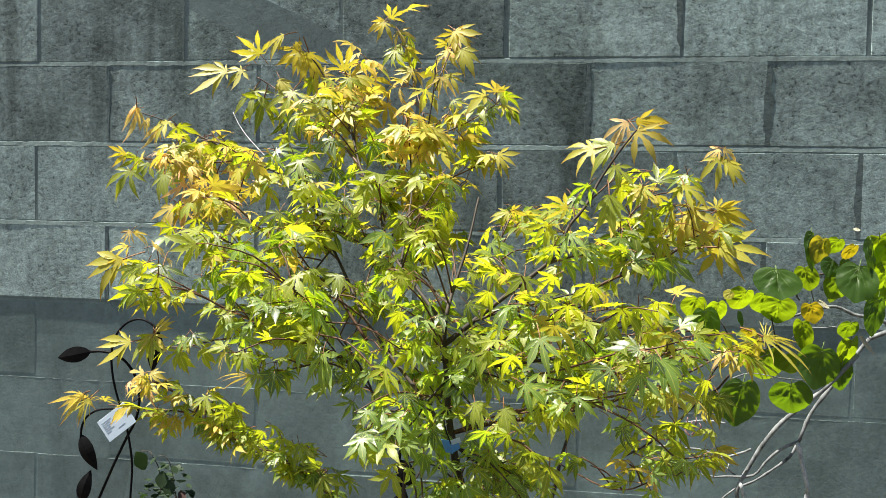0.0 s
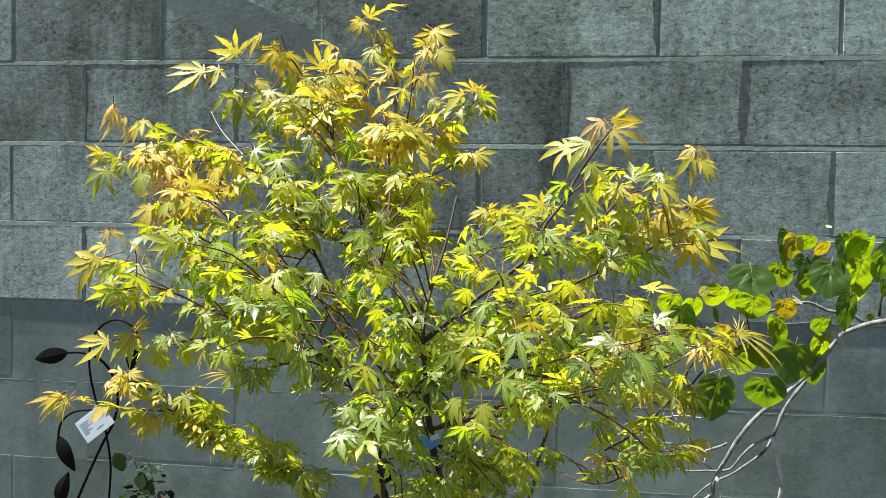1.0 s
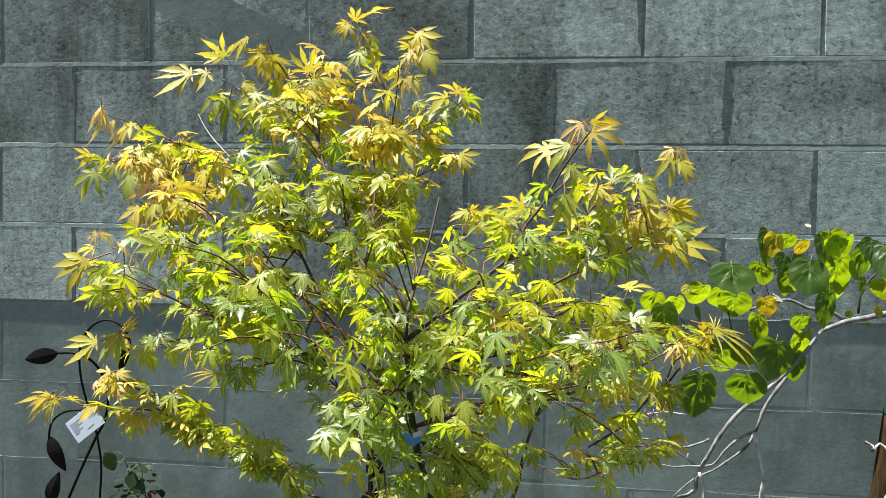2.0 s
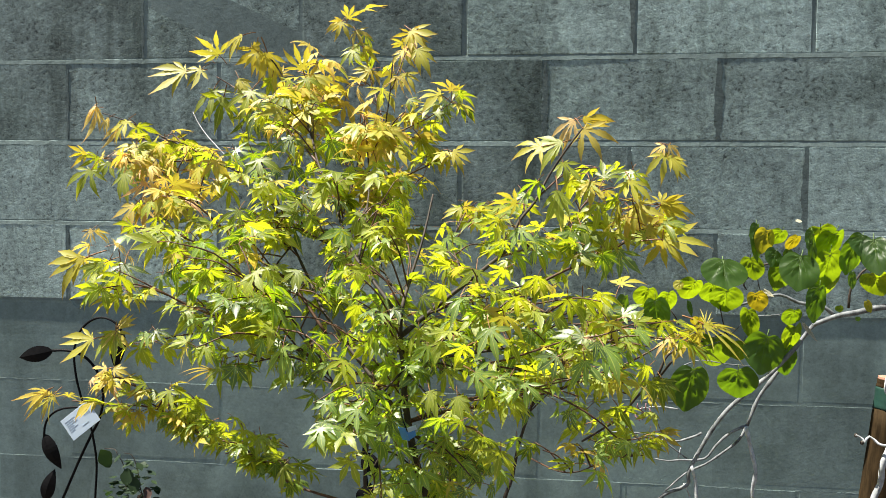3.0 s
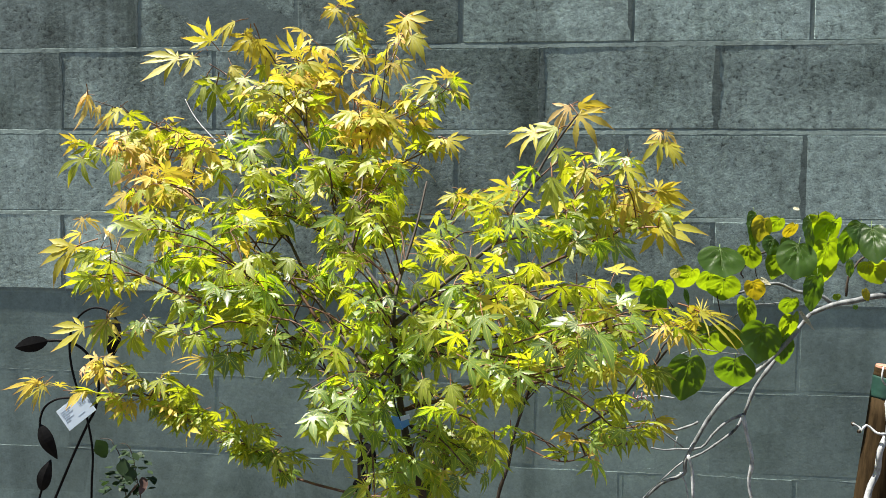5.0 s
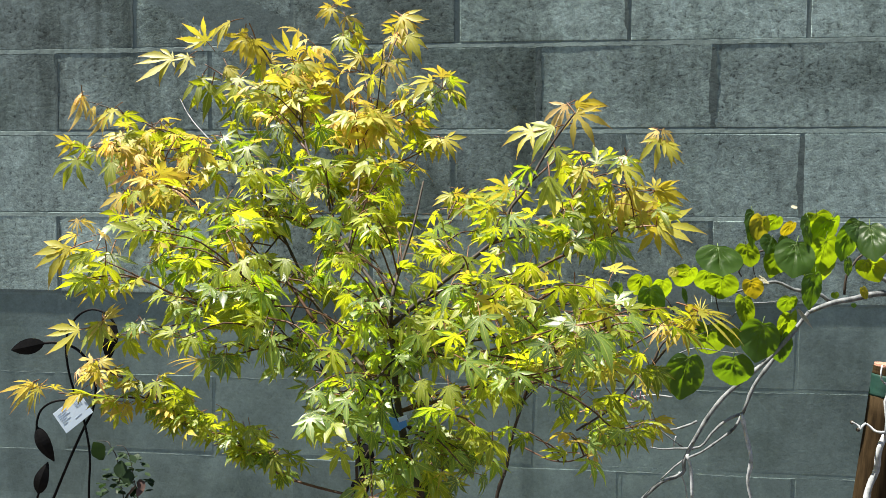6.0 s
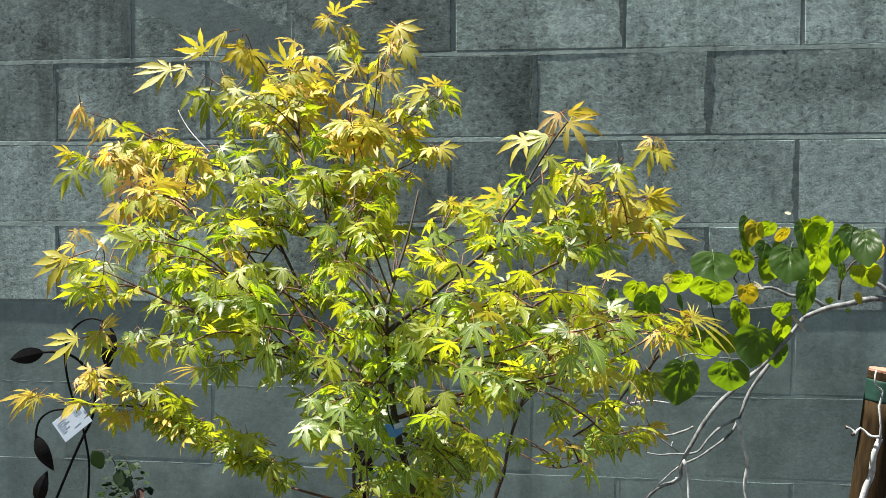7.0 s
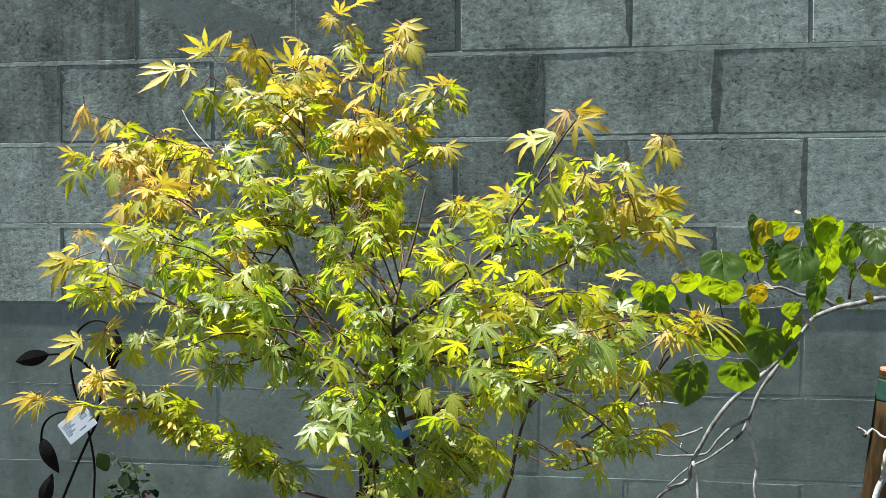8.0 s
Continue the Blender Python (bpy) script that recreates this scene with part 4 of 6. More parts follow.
star((1.357, -1.100, 1.327), 20, 0.028, 0.95, 0.5, "spike")
star((1.354, -1.100, 1.324), 190, 0.025, 1.05)
star((1.375, -1.102, 1.320), -70, 0.024, 0.8)
star((1.363, -1.099, 1.319), -110, 0.021, 0.9)
star((1.375, -1.102, 1.319), -35, 0.044, 0.5, 0.4, "spike")
star((1.335, -1.062, 1.268), -100, 0.026, 0.6)
star((1.340, -1.095, 1.279), -70, 0.029, 0.45)
star((1.347, -1.111, 1.280), -60, 0.025, 0.55)
star((1.343, -1.028, 1.246), -60, 0.027, 0.8)
star((1.293, -1.116, 1.286), 5, 0.028, 0.75)
star((1.288, -1.203, 1.297), -40, 0.027, 0.85)
star((0.969, -1.126, 1.218), -80, 0.027, 0.25)
star((0.990, -1.127, 1.208), -125, 0.023, 0.2)
star((0.994, -1.189, 1.255), -110, 0.026, 0.3)
star((1.055, -1.168, 1.239), -40, 0.025, 0.35)
star((1.052, -1.213, 1.226), -95, 0.024, 0.25)
star((1.068, -1.206, 1.219), -80, 0.022, 0.3)
star((1.099, -1.184, 1.231), -140, 0.024, 0.3)
star((1.118, -1.244, 1.260), -125, 0.023, 0.4)
star((1.116, -1.174, 1.224), -140, 0.022, 0.45)
star((1.072, -1.190, 1.180), -80, 0.026, 0.4)
star((1.103, -1.172, 1.176), -80, 0.025, 0.45)
star((1.080, -1.178, 1.160), -110, 0.027, 0.6)
star((1.109, -1.122, 1.142), -60, 0.028, 0.55)
star((0.897, -0.903, 1.202), -125, 0.027, 0.35)
star((1.144, -1.172, 1.401), -95, 0.028, 0.5)
star((1.166, -1.217, 1.388), -60, 0.022, 0.5)
star((1.131, -1.202, 1.375), -110, 0.025, 0.4)
star((1.156, -1.232, 1.366), -140, 0.023, 0.3)
star((1.174, -1.167, 1.401), -140, 0.028, 0.55)
star((1.209, -1.230, 1.400), -110, 0.023, 0.5)
star((1.221, -1.028, 1.369), -140, 0.032, 0.6)
star((1.134, -1.108, 1.327), -125, 0.027, 0.45)
star((1.118, -1.134, 1.319), -80, 0.025, 0.35)
star((1.199, -1.171, 1.336), -80, 0.025, 0.35)
star((1.234, -1.182, 1.329), -140, 0.024, 0.2)
star((1.156, -1.080, 1.338), -40, 0.029, 0.3)
star((1.122, -1.126, 1.399), -40, 0.024, 0.45)
star((1.110, -1.179, 1.385), -110, 0.025, 0.5)
star((1.090, -1.185, 1.374), -40, 0.024, 0.45)
star((1.123, -1.191, 1.352), -125, 0.023, 0.7)
star((1.050, -1.177, 1.349), -125, 0.026, 0.35)
star((1.013, -1.144, 1.357), -110, 0.027, 0.5)
star((0.993, -1.112, 1.321), -80, 0.025, 0.35)
star((1.124, -1.150, 1.183), -40, 0.024, 0.4)
star((1.135, -1.137, 1.197), -125, 0.028, 0.5)
star((1.161, -1.169, 1.255), -140, 0.022, 0.5)
star((1.137, -1.250, 1.260), -140, 0.022, 0.5)
star((0.824, -0.946, 1.536), -80, 0.031, 0.3)
star((0.827, -0.879, 1.555), -110, 0.031, 0.35)
star((0.871, -0.924, 1.521), -80, 0.036, 0.3)
star((0.875, -0.981, 1.489), -60, 0.028, 0.3)
star((0.905, -0.983, 1.481), -80, 0.029, 0.4)
star((0.932, -0.971, 1.503), -40, 0.033, 0.3)
star((0.948, -0.947, 1.482), -80, 0.032, 0.45)
star((0.922, -0.991, 1.452), -140, 0.027, 0.4)
star((0.986, -1.016, 1.459), -110, 0.031, 0.5)
star((0.979, -0.835, 1.500), -110, 0.035, 0.5)
star((1.005, -0.838, 1.513), -110, 0.038, 0.6)
star((0.838, -0.964, 1.504), -80, 0.037, 0.5)
star((0.872, -0.994, 1.452), -40, 0.031, 0.45)
star((0.891, -0.977, 1.438), -60, 0.032, 0.4)
star((0.991, -0.932, 1.526), -80, 0.037, 0.4)
star((0.949, -0.918, 1.520), -60, 0.037, 0.35)
star((0.787, -0.942, 1.492), -95, 0.034, 0.6)
star((0.832, -1.020, 1.460), -110, 0.031, 0.5)
star((0.856, -1.037, 1.439), -110, 0.033, 0.35)
star((0.960, -1.042, 1.437), -60, 0.032, 0.5)
star((1.007, -1.053, 1.427), -95, 0.026, 0.4)
star((1.004, -0.846, 1.420), -40, 0.031, 0.35)
star((0.863, -0.896, 1.563), -110, 0.036, 0.4)
star((0.936, -0.902, 1.553), -40, 0.033, 0.3)
star((0.613, -0.868, 1.546), -115, 0.038, 1.06, 0.5, "claw")
star((0.627, -0.859, 1.556), -70, 0.035, 1, 0.5, "claw")
star((0.652, -0.881, 1.536), -60, 0.036, 0.9, 0.5, "flat")
star((0.681, -0.970, 1.495), -130, 0.030, 1.1, 0.5, "claw")
star((0.697, -0.970, 1.492), -90, 0.033, 1.06, 0.5, "claw")
star((0.701, -0.946, 1.481), -60, 0.034, 0.95, 0.5, "flat")
star((0.730, -0.967, 1.468), -40, 0.037, 0.8, 0.5, "flat")
star((0.683, -0.933, 1.450), -95, 0.034, 0.7, 0.5, "flat")
star((0.753, -0.984, 1.450), -70, 0.034, 0.6, 0.5, "flat")
star((0.766, -0.929, 1.500), -20, 0.036, 0.75, 0.5, "flat")
star((0.762, -0.929, 1.492), -150, 0.033, 0.75, 0.5, "flat")
star((0.802, -1.079, 1.423), -60, 0.032, 0.35, 0.5, "flat")
star((0.777, -1.078, 1.425), -160, 0.031, 0.6, 0.5, "flat")
star((1.210, -1.119, 1.533), -165, 0.034, 0.75)
star((1.324, -0.976, 1.463), -60, 0.034, 0.85)
star((1.337, -0.977, 1.473), 160, 0.028, 0.9)
star((1.261, -0.997, 1.446), -70, 0.039, 0.55)
star((1.247, -1.013, 1.439), -100, 0.030, 0.2)
star((1.317, -0.974, 1.449), -80, 0.031, 0.75)
star((1.291, -0.973, 1.451), -20, 0.028, 0.7)
star((1.190, -1.144, 1.445), -80, 0.027, 0.4)
star((1.173, -1.156, 1.431), -110, 0.027, 0.6)
star((1.207, -1.077, 1.428), -60, 0.032, 0.3)
star((1.166, -1.142, 1.454), -140, 0.026, 0.7)
star((1.018, -1.050, 1.222), -90, 0.030, 0.3)
star((1.041, -1.069, 1.277), -60, 0.027, 0.45)
star((1.083, -1.189, 1.305), -100, 0.025, 0.4)
star((1.103, -1.218, 1.282), -70, 0.025, 0.45)
star((1.105, -1.183, 1.244), -80, 0.025, 0.35)
star((1.054, -1.160, 1.223), -110, 0.026, 0.25)
star((1.015, -1.067, 1.281), -120, 0.027, 0.4)
star((1.115, -1.172, 1.296), -60, 0.027, 0.5)
star((1.132, -1.224, 1.279), -80, 0.025, 0.45)
star((1.144, -1.174, 1.247), -60, 0.025, 0.4)
star((1.089, -1.185, 1.181), -100, 0.024, 0.4)
star((1.065, -1.199, 1.193), -110, 0.022, 0.3)
star((1.035, -1.243, 1.267), -120, 0.025, 0.3)
star((1.093, -1.186, 1.243), -40, 0.024, 0.4)
star((1.112, -1.178, 1.221), -100, 0.025, 0.3)
star((1.166, -1.243, 1.289), -75, 0.024, 0.5)
star((1.179, -1.163, 1.263), -110, 0.026, 0.45)
star((1.088, -1.188, 1.339), -80, 0.025, 0.5)
star((1.113, -1.209, 1.331), -110, 0.024, 0.45)
star((1.024, -1.136, 1.344), -110, 0.025, 0.45)
star((1.142, -1.220, 1.311), -80, 0.024, 0.45)
star((1.065, -1.168, 1.156), -90, 0.023, 0.6)
star((1.118, -1.150, 1.189), -70, 0.026, 0.4)
# the outermost shoots
star((0.706, -0.800, 1.693), 134, 0.029, 0.85)
star((0.669, -0.800, 1.670), -168, 0.061, 0.9, 0.62, "reach")
star((0.692, -0.800, 1.674), -131, 0.032, 0.85)
star((0.713, -0.800, 1.641), -96, 0.045, 0.5)
star((0.755, -0.800, 1.723), -153, 0.044, 0.98, 0.62, "claw")
star((0.772, -0.800, 1.708), 5, 0.038, 0.95, 0.62, "claw")
star((0.776, -0.800, 1.704), -118, 0.039, 0.82)
star((0.781, -0.800, 1.698), -85, 0.030, 0.85)
star((0.752, -0.800, 1.660), -58, 0.038, 0.75, 0.62, "reach")
star((0.783, -0.820, 1.619), -63, 0.035, 0.3)
star((0.769, -0.820, 1.600), -97, 0.035, 0.5)
star((0.772, -0.840, 1.573), -83, 0.028, 0.7)
star((0.552, -0.860, 1.610), -178, 0.027, 1.1)
star((0.552, -0.860, 1.609), -113, 0.036, 1.1)
star((0.573, -0.860, 1.593), -128, 0.024, 1.1)
star((0.586, -0.860, 1.581), -132, 0.030, 1.1)
star((0.604, -0.860, 1.589), -121, 0.032, 1.)
star((0.617, -0.860, 1.583), -55, 0.033, 0.6)
star((0.893, -0.680, 1.776), 50, 0.027, 0.85)
star((0.882, -0.680, 1.772), -162, 0.024, 0.85)
star((0.882, -0.680, 1.769), -108, 0.032, 0.8)
star((0.907, -0.680, 1.755), -63, 0.026, 0.85)
star((0.903, -0.690, 1.722), -88, 0.030, 0.65)
star((0.920, -0.690, 1.726), -41, 0.030, 0.9, 0.62, "reach")
star((0.935, -0.700, 1.689), -161, 0.036, 0.75, 0.62, "reach")
star((0.935, -0.700, 1.688), -92, 0.025, 0.75)
star((1.005, -0.720, 1.745), -43, 0.040, 0.98)
star((1.004, -0.720, 1.745), -8, 0.028, 0.98)
star((1.004, -0.720, 1.742), -149, 0.030, 0.98)
star((1.007, -0.720, 1.738), -68, 0.033, 0.95, 0.62, "reach")
star((0.992, -0.720, 1.712), -94, 0.027, 0.9)
star((0.997, -0.740, 1.675), -54, 0.033, 0.75)
star((1.079, -0.780, 1.642), -49, 0.026, 0.7, 0.62, "reach")
star((1.081, -0.780, 1.643), 0, 0.023, 0.75)
star((1.066, -0.780, 1.628), -130, 0.024, 0.4)
star((1.069, -0.780, 1.622), -35, 0.022, 0.45)
star((1.055, -0.780, 1.612), -97, 0.023, 0.45)
star((1.062, -0.780, 1.612), -61, 0.024, 0.5)
star((0.859, -0.800, 1.664), 93, 0.017, 0.85)
star((0.861, -0.800, 1.664), -23, 0.044, 0.9, 0.62, "reach")
star((0.816, -0.800, 1.666), 45, 0.019, 0.8)
star((0.802, -0.800, 1.661), -116, 0.027, 0.55)
star((1.014, -0.800, 1.628), -43, 0.020, 0.6)
star((1.022, -0.800, 1.601), -21, 0.022, 0.55)
star((1.024, -0.800, 1.600), -90, 0.018, 0.6)
star((1.246, -1.060, 1.567), -142, 0.031, 1.08)
star((1.257, -1.060, 1.569), -3, 0.034, 0.95, 0.62, "reach")
star((1.258, -1.070, 1.557), -57, 0.041, 0.76)
star((1.235, -1.060, 1.542), -160, 0.049, 0.62, 0.62, "reach")
star((1.235, -1.070, 1.519), -69, 0.030, 0.66)
star((1.285, -1.040, 1.503), 63, 0.030, 0.66)
star((1.268, -1.040, 1.497), -134, 0.029, 0.7)
star((1.268, -1.040, 1.497), -79, 0.029, 0.8)
star((1.323, -0.980, 1.515), -119, 0.024, 0.25)
star((1.325, -0.980, 1.512), -74, 0.033, 0.5)
star((1.369, -0.920, 1.550), -153, 0.024, 1.1)
star((1.376, -0.920, 1.550), -24, 0.031, 1.1)
star((1.370, -0.920, 1.539), -90, 0.032, 0.86)
star((1.376, -0.920, 1.537), -51, 0.033, 0.9, 0.62, "reach")
star((1.358, -0.980, 1.476), 53, 0.018, 0.85)
star((1.360, -0.980, 1.473), 0, 0.036, 0.9, 0.62, "reach")
star((1.360, -0.980, 1.471), -28, 0.041, 0.9, 0.62, "reach")
star((1.357, -1.020, 1.430), 0, 0.051, 0.9, 0.62, "reach")
star((1.357, -1.020, 1.428), -84, 0.033, 0.87)
star((0.612, -0.980, 1.431), -129, 0.022, 1.12)
star((0.617, -0.980, 1.429), -5, 0.035, 1.1)
star((0.607, -0.980, 1.411), 176, 0.022, 1.08)
star((0.626, -1.020, 1.395), -153, 0.055, 0.92, 0.62, "reach")
star((0.629, -1.020, 1.395), -123, 0.028, 0.95)
star((0.664, -1.040, 1.392), -152, 0.039, 0.6, 0.62, "reach")
star((0.668, -1.040, 1.393), -127, 0.035, 0.65)
star((0.693, -1.060, 1.394), -103, 0.040, 0.6, 0.62, "reach")
star((0.701, -1.060, 1.391), -84, 0.042, 0.35)
star((0.684, -1.020, 1.399), -27, 0.015, 1.15)
star((0.727, -1.060, 1.364), -72, 0.018, 0.7)
star((0.762, -1.080, 1.383), -14, 0.026, 0.25)
star((0.759, -1.080, 1.381), -85, 0.021, 0.25)
star((0.704, -1.140, 1.311), -165, 0.045, 0.90, 0.62, "reach")
star((0.735, -1.140, 1.324), 60, 0.026, 0.95, 0.62, "reach")
star((0.731, -1.140, 1.321), -70, 0.027, 0.9)
star((0.728, -1.140, 1.320), -134, 0.032, 0.66, 0.62, "reach")
star((0.730, -1.140, 1.318), -99, 0.036, 0.66, 0.62, "reach")
star((0.734, -1.170, 1.283), -167, 0.030, 1.05)
star((0.743, -1.170, 1.283), -8, 0.019, 0.98)
star((0.647, -1.150, 1.250), -153, 0.031, 1.1)
star((0.651, -1.150, 1.249), -142, 0.029, 1.1)
star((0.655, -1.150, 1.246), 20, 0.024, 1., 0.62, "spike")
star((0.659, -1.150, 1.245), -121, 0.029, 1., 0.62, "spike")
star((0.709, -1.150, 1.243), -130, 0.026, 0.80, 0.62, "reach")
star((0.709, -1.150, 1.243), -115, 0.017, 0.9)
star((0.769, -1.140, 1.320), -115, 0.021, 0.3)
star((0.778, -1.140, 1.323), -40, 0.024, 0.3)
star((0.835, -1.140, 1.321), -73, 0.028, 0.3)
star((0.863, -1.160, 1.287), -86, 0.027, 0.6)
star((0.871, -1.160, 1.290), -32, 0.026, 0.5)
star((0.882, -1.160, 1.290), -98, 0.026, 0.4)
star((0.892, -1.160, 1.291), -8, 0.020, 0.35)
star((0.852, -1.160, 1.283), -175, 0.038, 0.92, 0.62, "spike")
# sunlit leaves inside the crown
star((1.192, -1.180, 1.382), 90, 0.016, 0.3)
star((1.280, -1.100, 1.354), -25, 0.029, 0.86, 0.62, "reach")
star((1.314, -1.120, 1.335), -118, 0.026, 0.3)
star((1.317, -1.120, 1.335), -48, 0.024, 0.3)
star((1.214, -1.160, 1.341), -118, 0.026, 0.3)
star((1.220, -1.160, 1.341), -70, 0.030, 0.3)
star((1.254, -1.140, 1.273), -61, 0.018, 0.7)
star((1.245, -1.140, 1.283), -62, 0.019, 0.66)
star((1.241, -1.160, 1.312), -84, 0.027, 0.8)
star((1.149, -1.160, 1.208), -117, 0.025, 0.55)
star((1.159, -1.160, 1.209), -86, 0.026, 0.6)
star((1.263, -1.140, 1.251), -137, 0.026, 0.66)
star((1.277, -1.140, 1.249), -36, 0.017, 0.7)
star((1.271, -1.140, 1.261), 21, 0.019, 0.7)
star((1.306, -1.130, 1.229), -97, 0.026, 0.5)
star((1.345, -1.130, 1.226), -67, 0.023, 0.82)
star((1.343, -1.130, 1.227), 0, 0.023, 0.8, 0.62, "reach")
star((1.331, -1.130, 1.226), -111, 0.017, 0.7)
star((1.300, -1.130, 1.207), -68, 0.024, 0.35)
star((1.294, -1.130, 1.207), -135, 0.018, 0.35)
star((1.260, -1.140, 1.205), -59, 0.031, 0.45)
star((1.254, -1.140, 1.202), -162, 0.013, 0.8)
star((1.257, -1.100, 1.417), 23, 0.023, 0.3)
star((1.278, -1.100, 1.417), -22, 0.024, 0.25)
star((1.280, -1.100, 1.415), -75, 0.024, 0.25)
star((1.186, -1.140, 1.355), 11, 0.016, 0.86)
star((1.180, -1.140, 1.353), -128, 0.018, 0.84)
star((1.194, -1.120, 1.482), -124, 0.022, 0.2)
star((1.123, -1.120, 1.466), -157, 0.021, 0.8)
star((1.126, -1.120, 1.467), 4, 0.016, 0.85)
star((1.228, -1.100, 1.486), -87, 0.041, 0.6, 0.62, "reach")
star((0.991, -1.180, 1.300), -121, 0.017, 0.3)
star((1.000, -1.180, 1.297), -74, 0.022, 0.3)
star((0.982, -1.180, 1.330), -133, 0.022, 0.4)
star((1.040, -1.180, 1.331), -100, 0.027, 0.2)
star((0.936, -1.180, 1.317), 171, 0.018, 0.25)
star((0.942, -1.180, 1.314), -86, 0.039, 0.3)
star((1.020, -1.200, 1.245), -145, 0.021, 0.2)
star((1.029, -1.200, 1.243), -53, 0.030, 0.35)
star((1.073, -1.200, 1.270), -147, 0.017, 0.4)
star((1.091, -1.200, 1.262), -41, 0.018, 0.45)
star((1.079, -1.200, 1.200), -106, 0.022, 0.55)
star((1.102, -1.200, 1.212), -59, 0.023, 0.6)
star((1.049, -1.200, 1.193), -137, 0.018, 0.35)
star((1.123, -1.200, 1.184), -59, 0.017, 0.8)
star((1.020, -1.200, 1.275), -157, 0.026, 0.5)
star((1.044, -1.200, 1.275), -55, 0.021, 0.4)
star((0.951, -0.880, 1.575), -138, 0.039, 1.1)
star((0.956, -0.880, 1.578), -102, 0.043, 1.12)
star((0.967, -0.880, 1.575), -65, 0.056, 1.05)
star((0.979, -0.880, 1.563), 0, 0.040, 0.85, 0.62, "reach")
# more of the shoots of the upper crown
star((0.724, -0.815, 1.695), 130, 0.033, 0.90, 0.6, "flat", 0)
star((1.254, -1.000, 1.501), -80, 0.036, 0.72, 0.6, "flat", 0)
star((1.306, -1.000, 1.416), -80, 0.039, 0.30, 0.6, "flat", -1)
star((1.318, -1.000, 1.501), -70, 0.037, 0.80, 0.6, "flat", 0)
star((1.282, -1.000, 1.473), -95, 0.036, 0.60, 0.6, "flat", 0)
star((1.328, -1.000, 1.473), -60, 0.034, 0.80, 0.6, "flat", 0)
star((1.296, -1.000, 1.438), -110, 0.034, 0.65, 0.6, "flat", 0)
star((1.340, -1.000, 1.445), -30, 0.036, 0.82, 0.6, "flat", 0)
star((1.269, -1.000, 1.445), -60, 0.033, 0.70, 0.6, "flat", 0)
star((0.799, -0.815, 1.696), -80, 0.046, 0.95, 0.6, "flat", 0)
star((0.730, -0.815, 1.628), -120, 0.052, 0.60, 0.6, "flat", 0)
star((0.781, -0.825, 1.636), -110, 0.048, 0.65, 0.6, "flat", 0)
star((0.796, -0.835, 1.606), -70, 0.048, 0.30, 0.6, "flat", -1)
star((0.855, -0.815, 1.671), 100, 0.043, 0.75, 0.6, "flat", 0)
star((0.550, -0.868, 1.516), -110, 0.040, 0.70, 0.6, "flat", 0)
star((0.612, -0.884, 1.511), -75, 0.039, 0.65, 0.6, "flat", 0)
star((0.668, -0.881, 1.553), -110, 0.039, 0.70, 0.6, "flat", 0)
star((0.728, -0.985, 1.493), -60, 0.041, 0.90, 0.6, "flat", 0)
star((0.733, -1.020, 1.438), -90, 0.034, 0.70, 0.6, "flat", 0)
# along the long low branch
star((0.802, -1.158, 1.259), -90, 0.021, 0.47, 0.5, "flat", -1)
star((0.825, -1.165, 1.245), -90, 0.023, 0.56, 0.5, "flat", 1)
star((0.835, -1.169, 1.252), -60, 0.025, 0.69, 0.5, "flat", 1)
star((0.834, -1.163, 1.246), 150, 0.026, 0.70, 0.5, "flat", 1)
star((0.843, -1.163, 1.237), -150, 0.021, 0.53, 0.5, "flat", 1)
star((0.855, -1.167, 1.228), -150, 0.025, 0.46, 0.5, "flat", 1)
star((0.871, -1.167, 1.225), -150, 0.021, 0.58, 0.5, "flat", 1)
star((0.875, -1.156, 1.230), -60, 0.020, 0.59, 0.5, "flat", 1)
star((0.889, -1.164, 1.218), -90, 0.026, 0.51, 0.5, "flat", 1)
star((0.902, -1.159, 1.211), -90, 0.022, 0.67, 0.5, "flat", 1)
star((0.908, -1.156, 1.212), -60, 0.024, 0.54, 0.5, "flat", -1)
star((0.918, -1.157, 1.205), -90, 0.022, 0.47, 0.5, "flat", 1)
star((0.933, -1.169, 1.191), 150, 0.024, 0.55, 0.5, "flat", 1)
star((0.936, -1.166, 1.181), -40, 0.025, 0.70, 0.5, "flat", -1)
star((0.949, -1.154, 1.182), -40, 0.022, 0.53, 0.5, "flat", -1)
star((0.960, -1.150, 1.173), -60, 0.023, 0.56, 0.5, "flat", 1)
# pale and lit-through leaves low on the open side
star((1.166, -1.285, 1.356), -75, 0.028, 0.20, 0.56, "flat", -1)
star((1.250, -1.285, 1.350), 175, 0.029, 0.22, 0.56, "flat", -1)
star((1.268, -1.285, 1.342), -60, 0.029, 0.15, 0.56, "flat", -1)
star((1.227, -1.285, 1.332), -150, 0.024, 0.20, 0.56, "flat", -1)
star((1.252, -1.285, 1.329), -80, 0.026, 0.25, 0.56, "flat", -1)
star((1.174, -1.285, 1.310), -20, 0.024, 0.20, 0.56, "flat", -1)
star((1.153, -1.285, 1.315), -30, 0.029, 0.25, 0.56, "flat", -1)
star((1.199, -1.285, 1.307), -90, 0.023, 0.15, 0.56, "flat", -1)
star((1.264, -1.285, 1.244), -25, 0.017, 0.30, 0.56, "flat", -1)
star((1.177, -1.250, 1.362), -80, 0.024, 0.85, 0.56, "flat", 1)
star((1.188, -1.250, 1.381), -80, 0.022, 0.60, 0.56, "flat", 1)
star((1.183, -1.250, 1.340), -70, 0.026, 0.60, 0.56, "flat", 1)
star((1.142, -1.250, 1.332), -140, 0.026, 0.62, 0.56, "flat", 1)
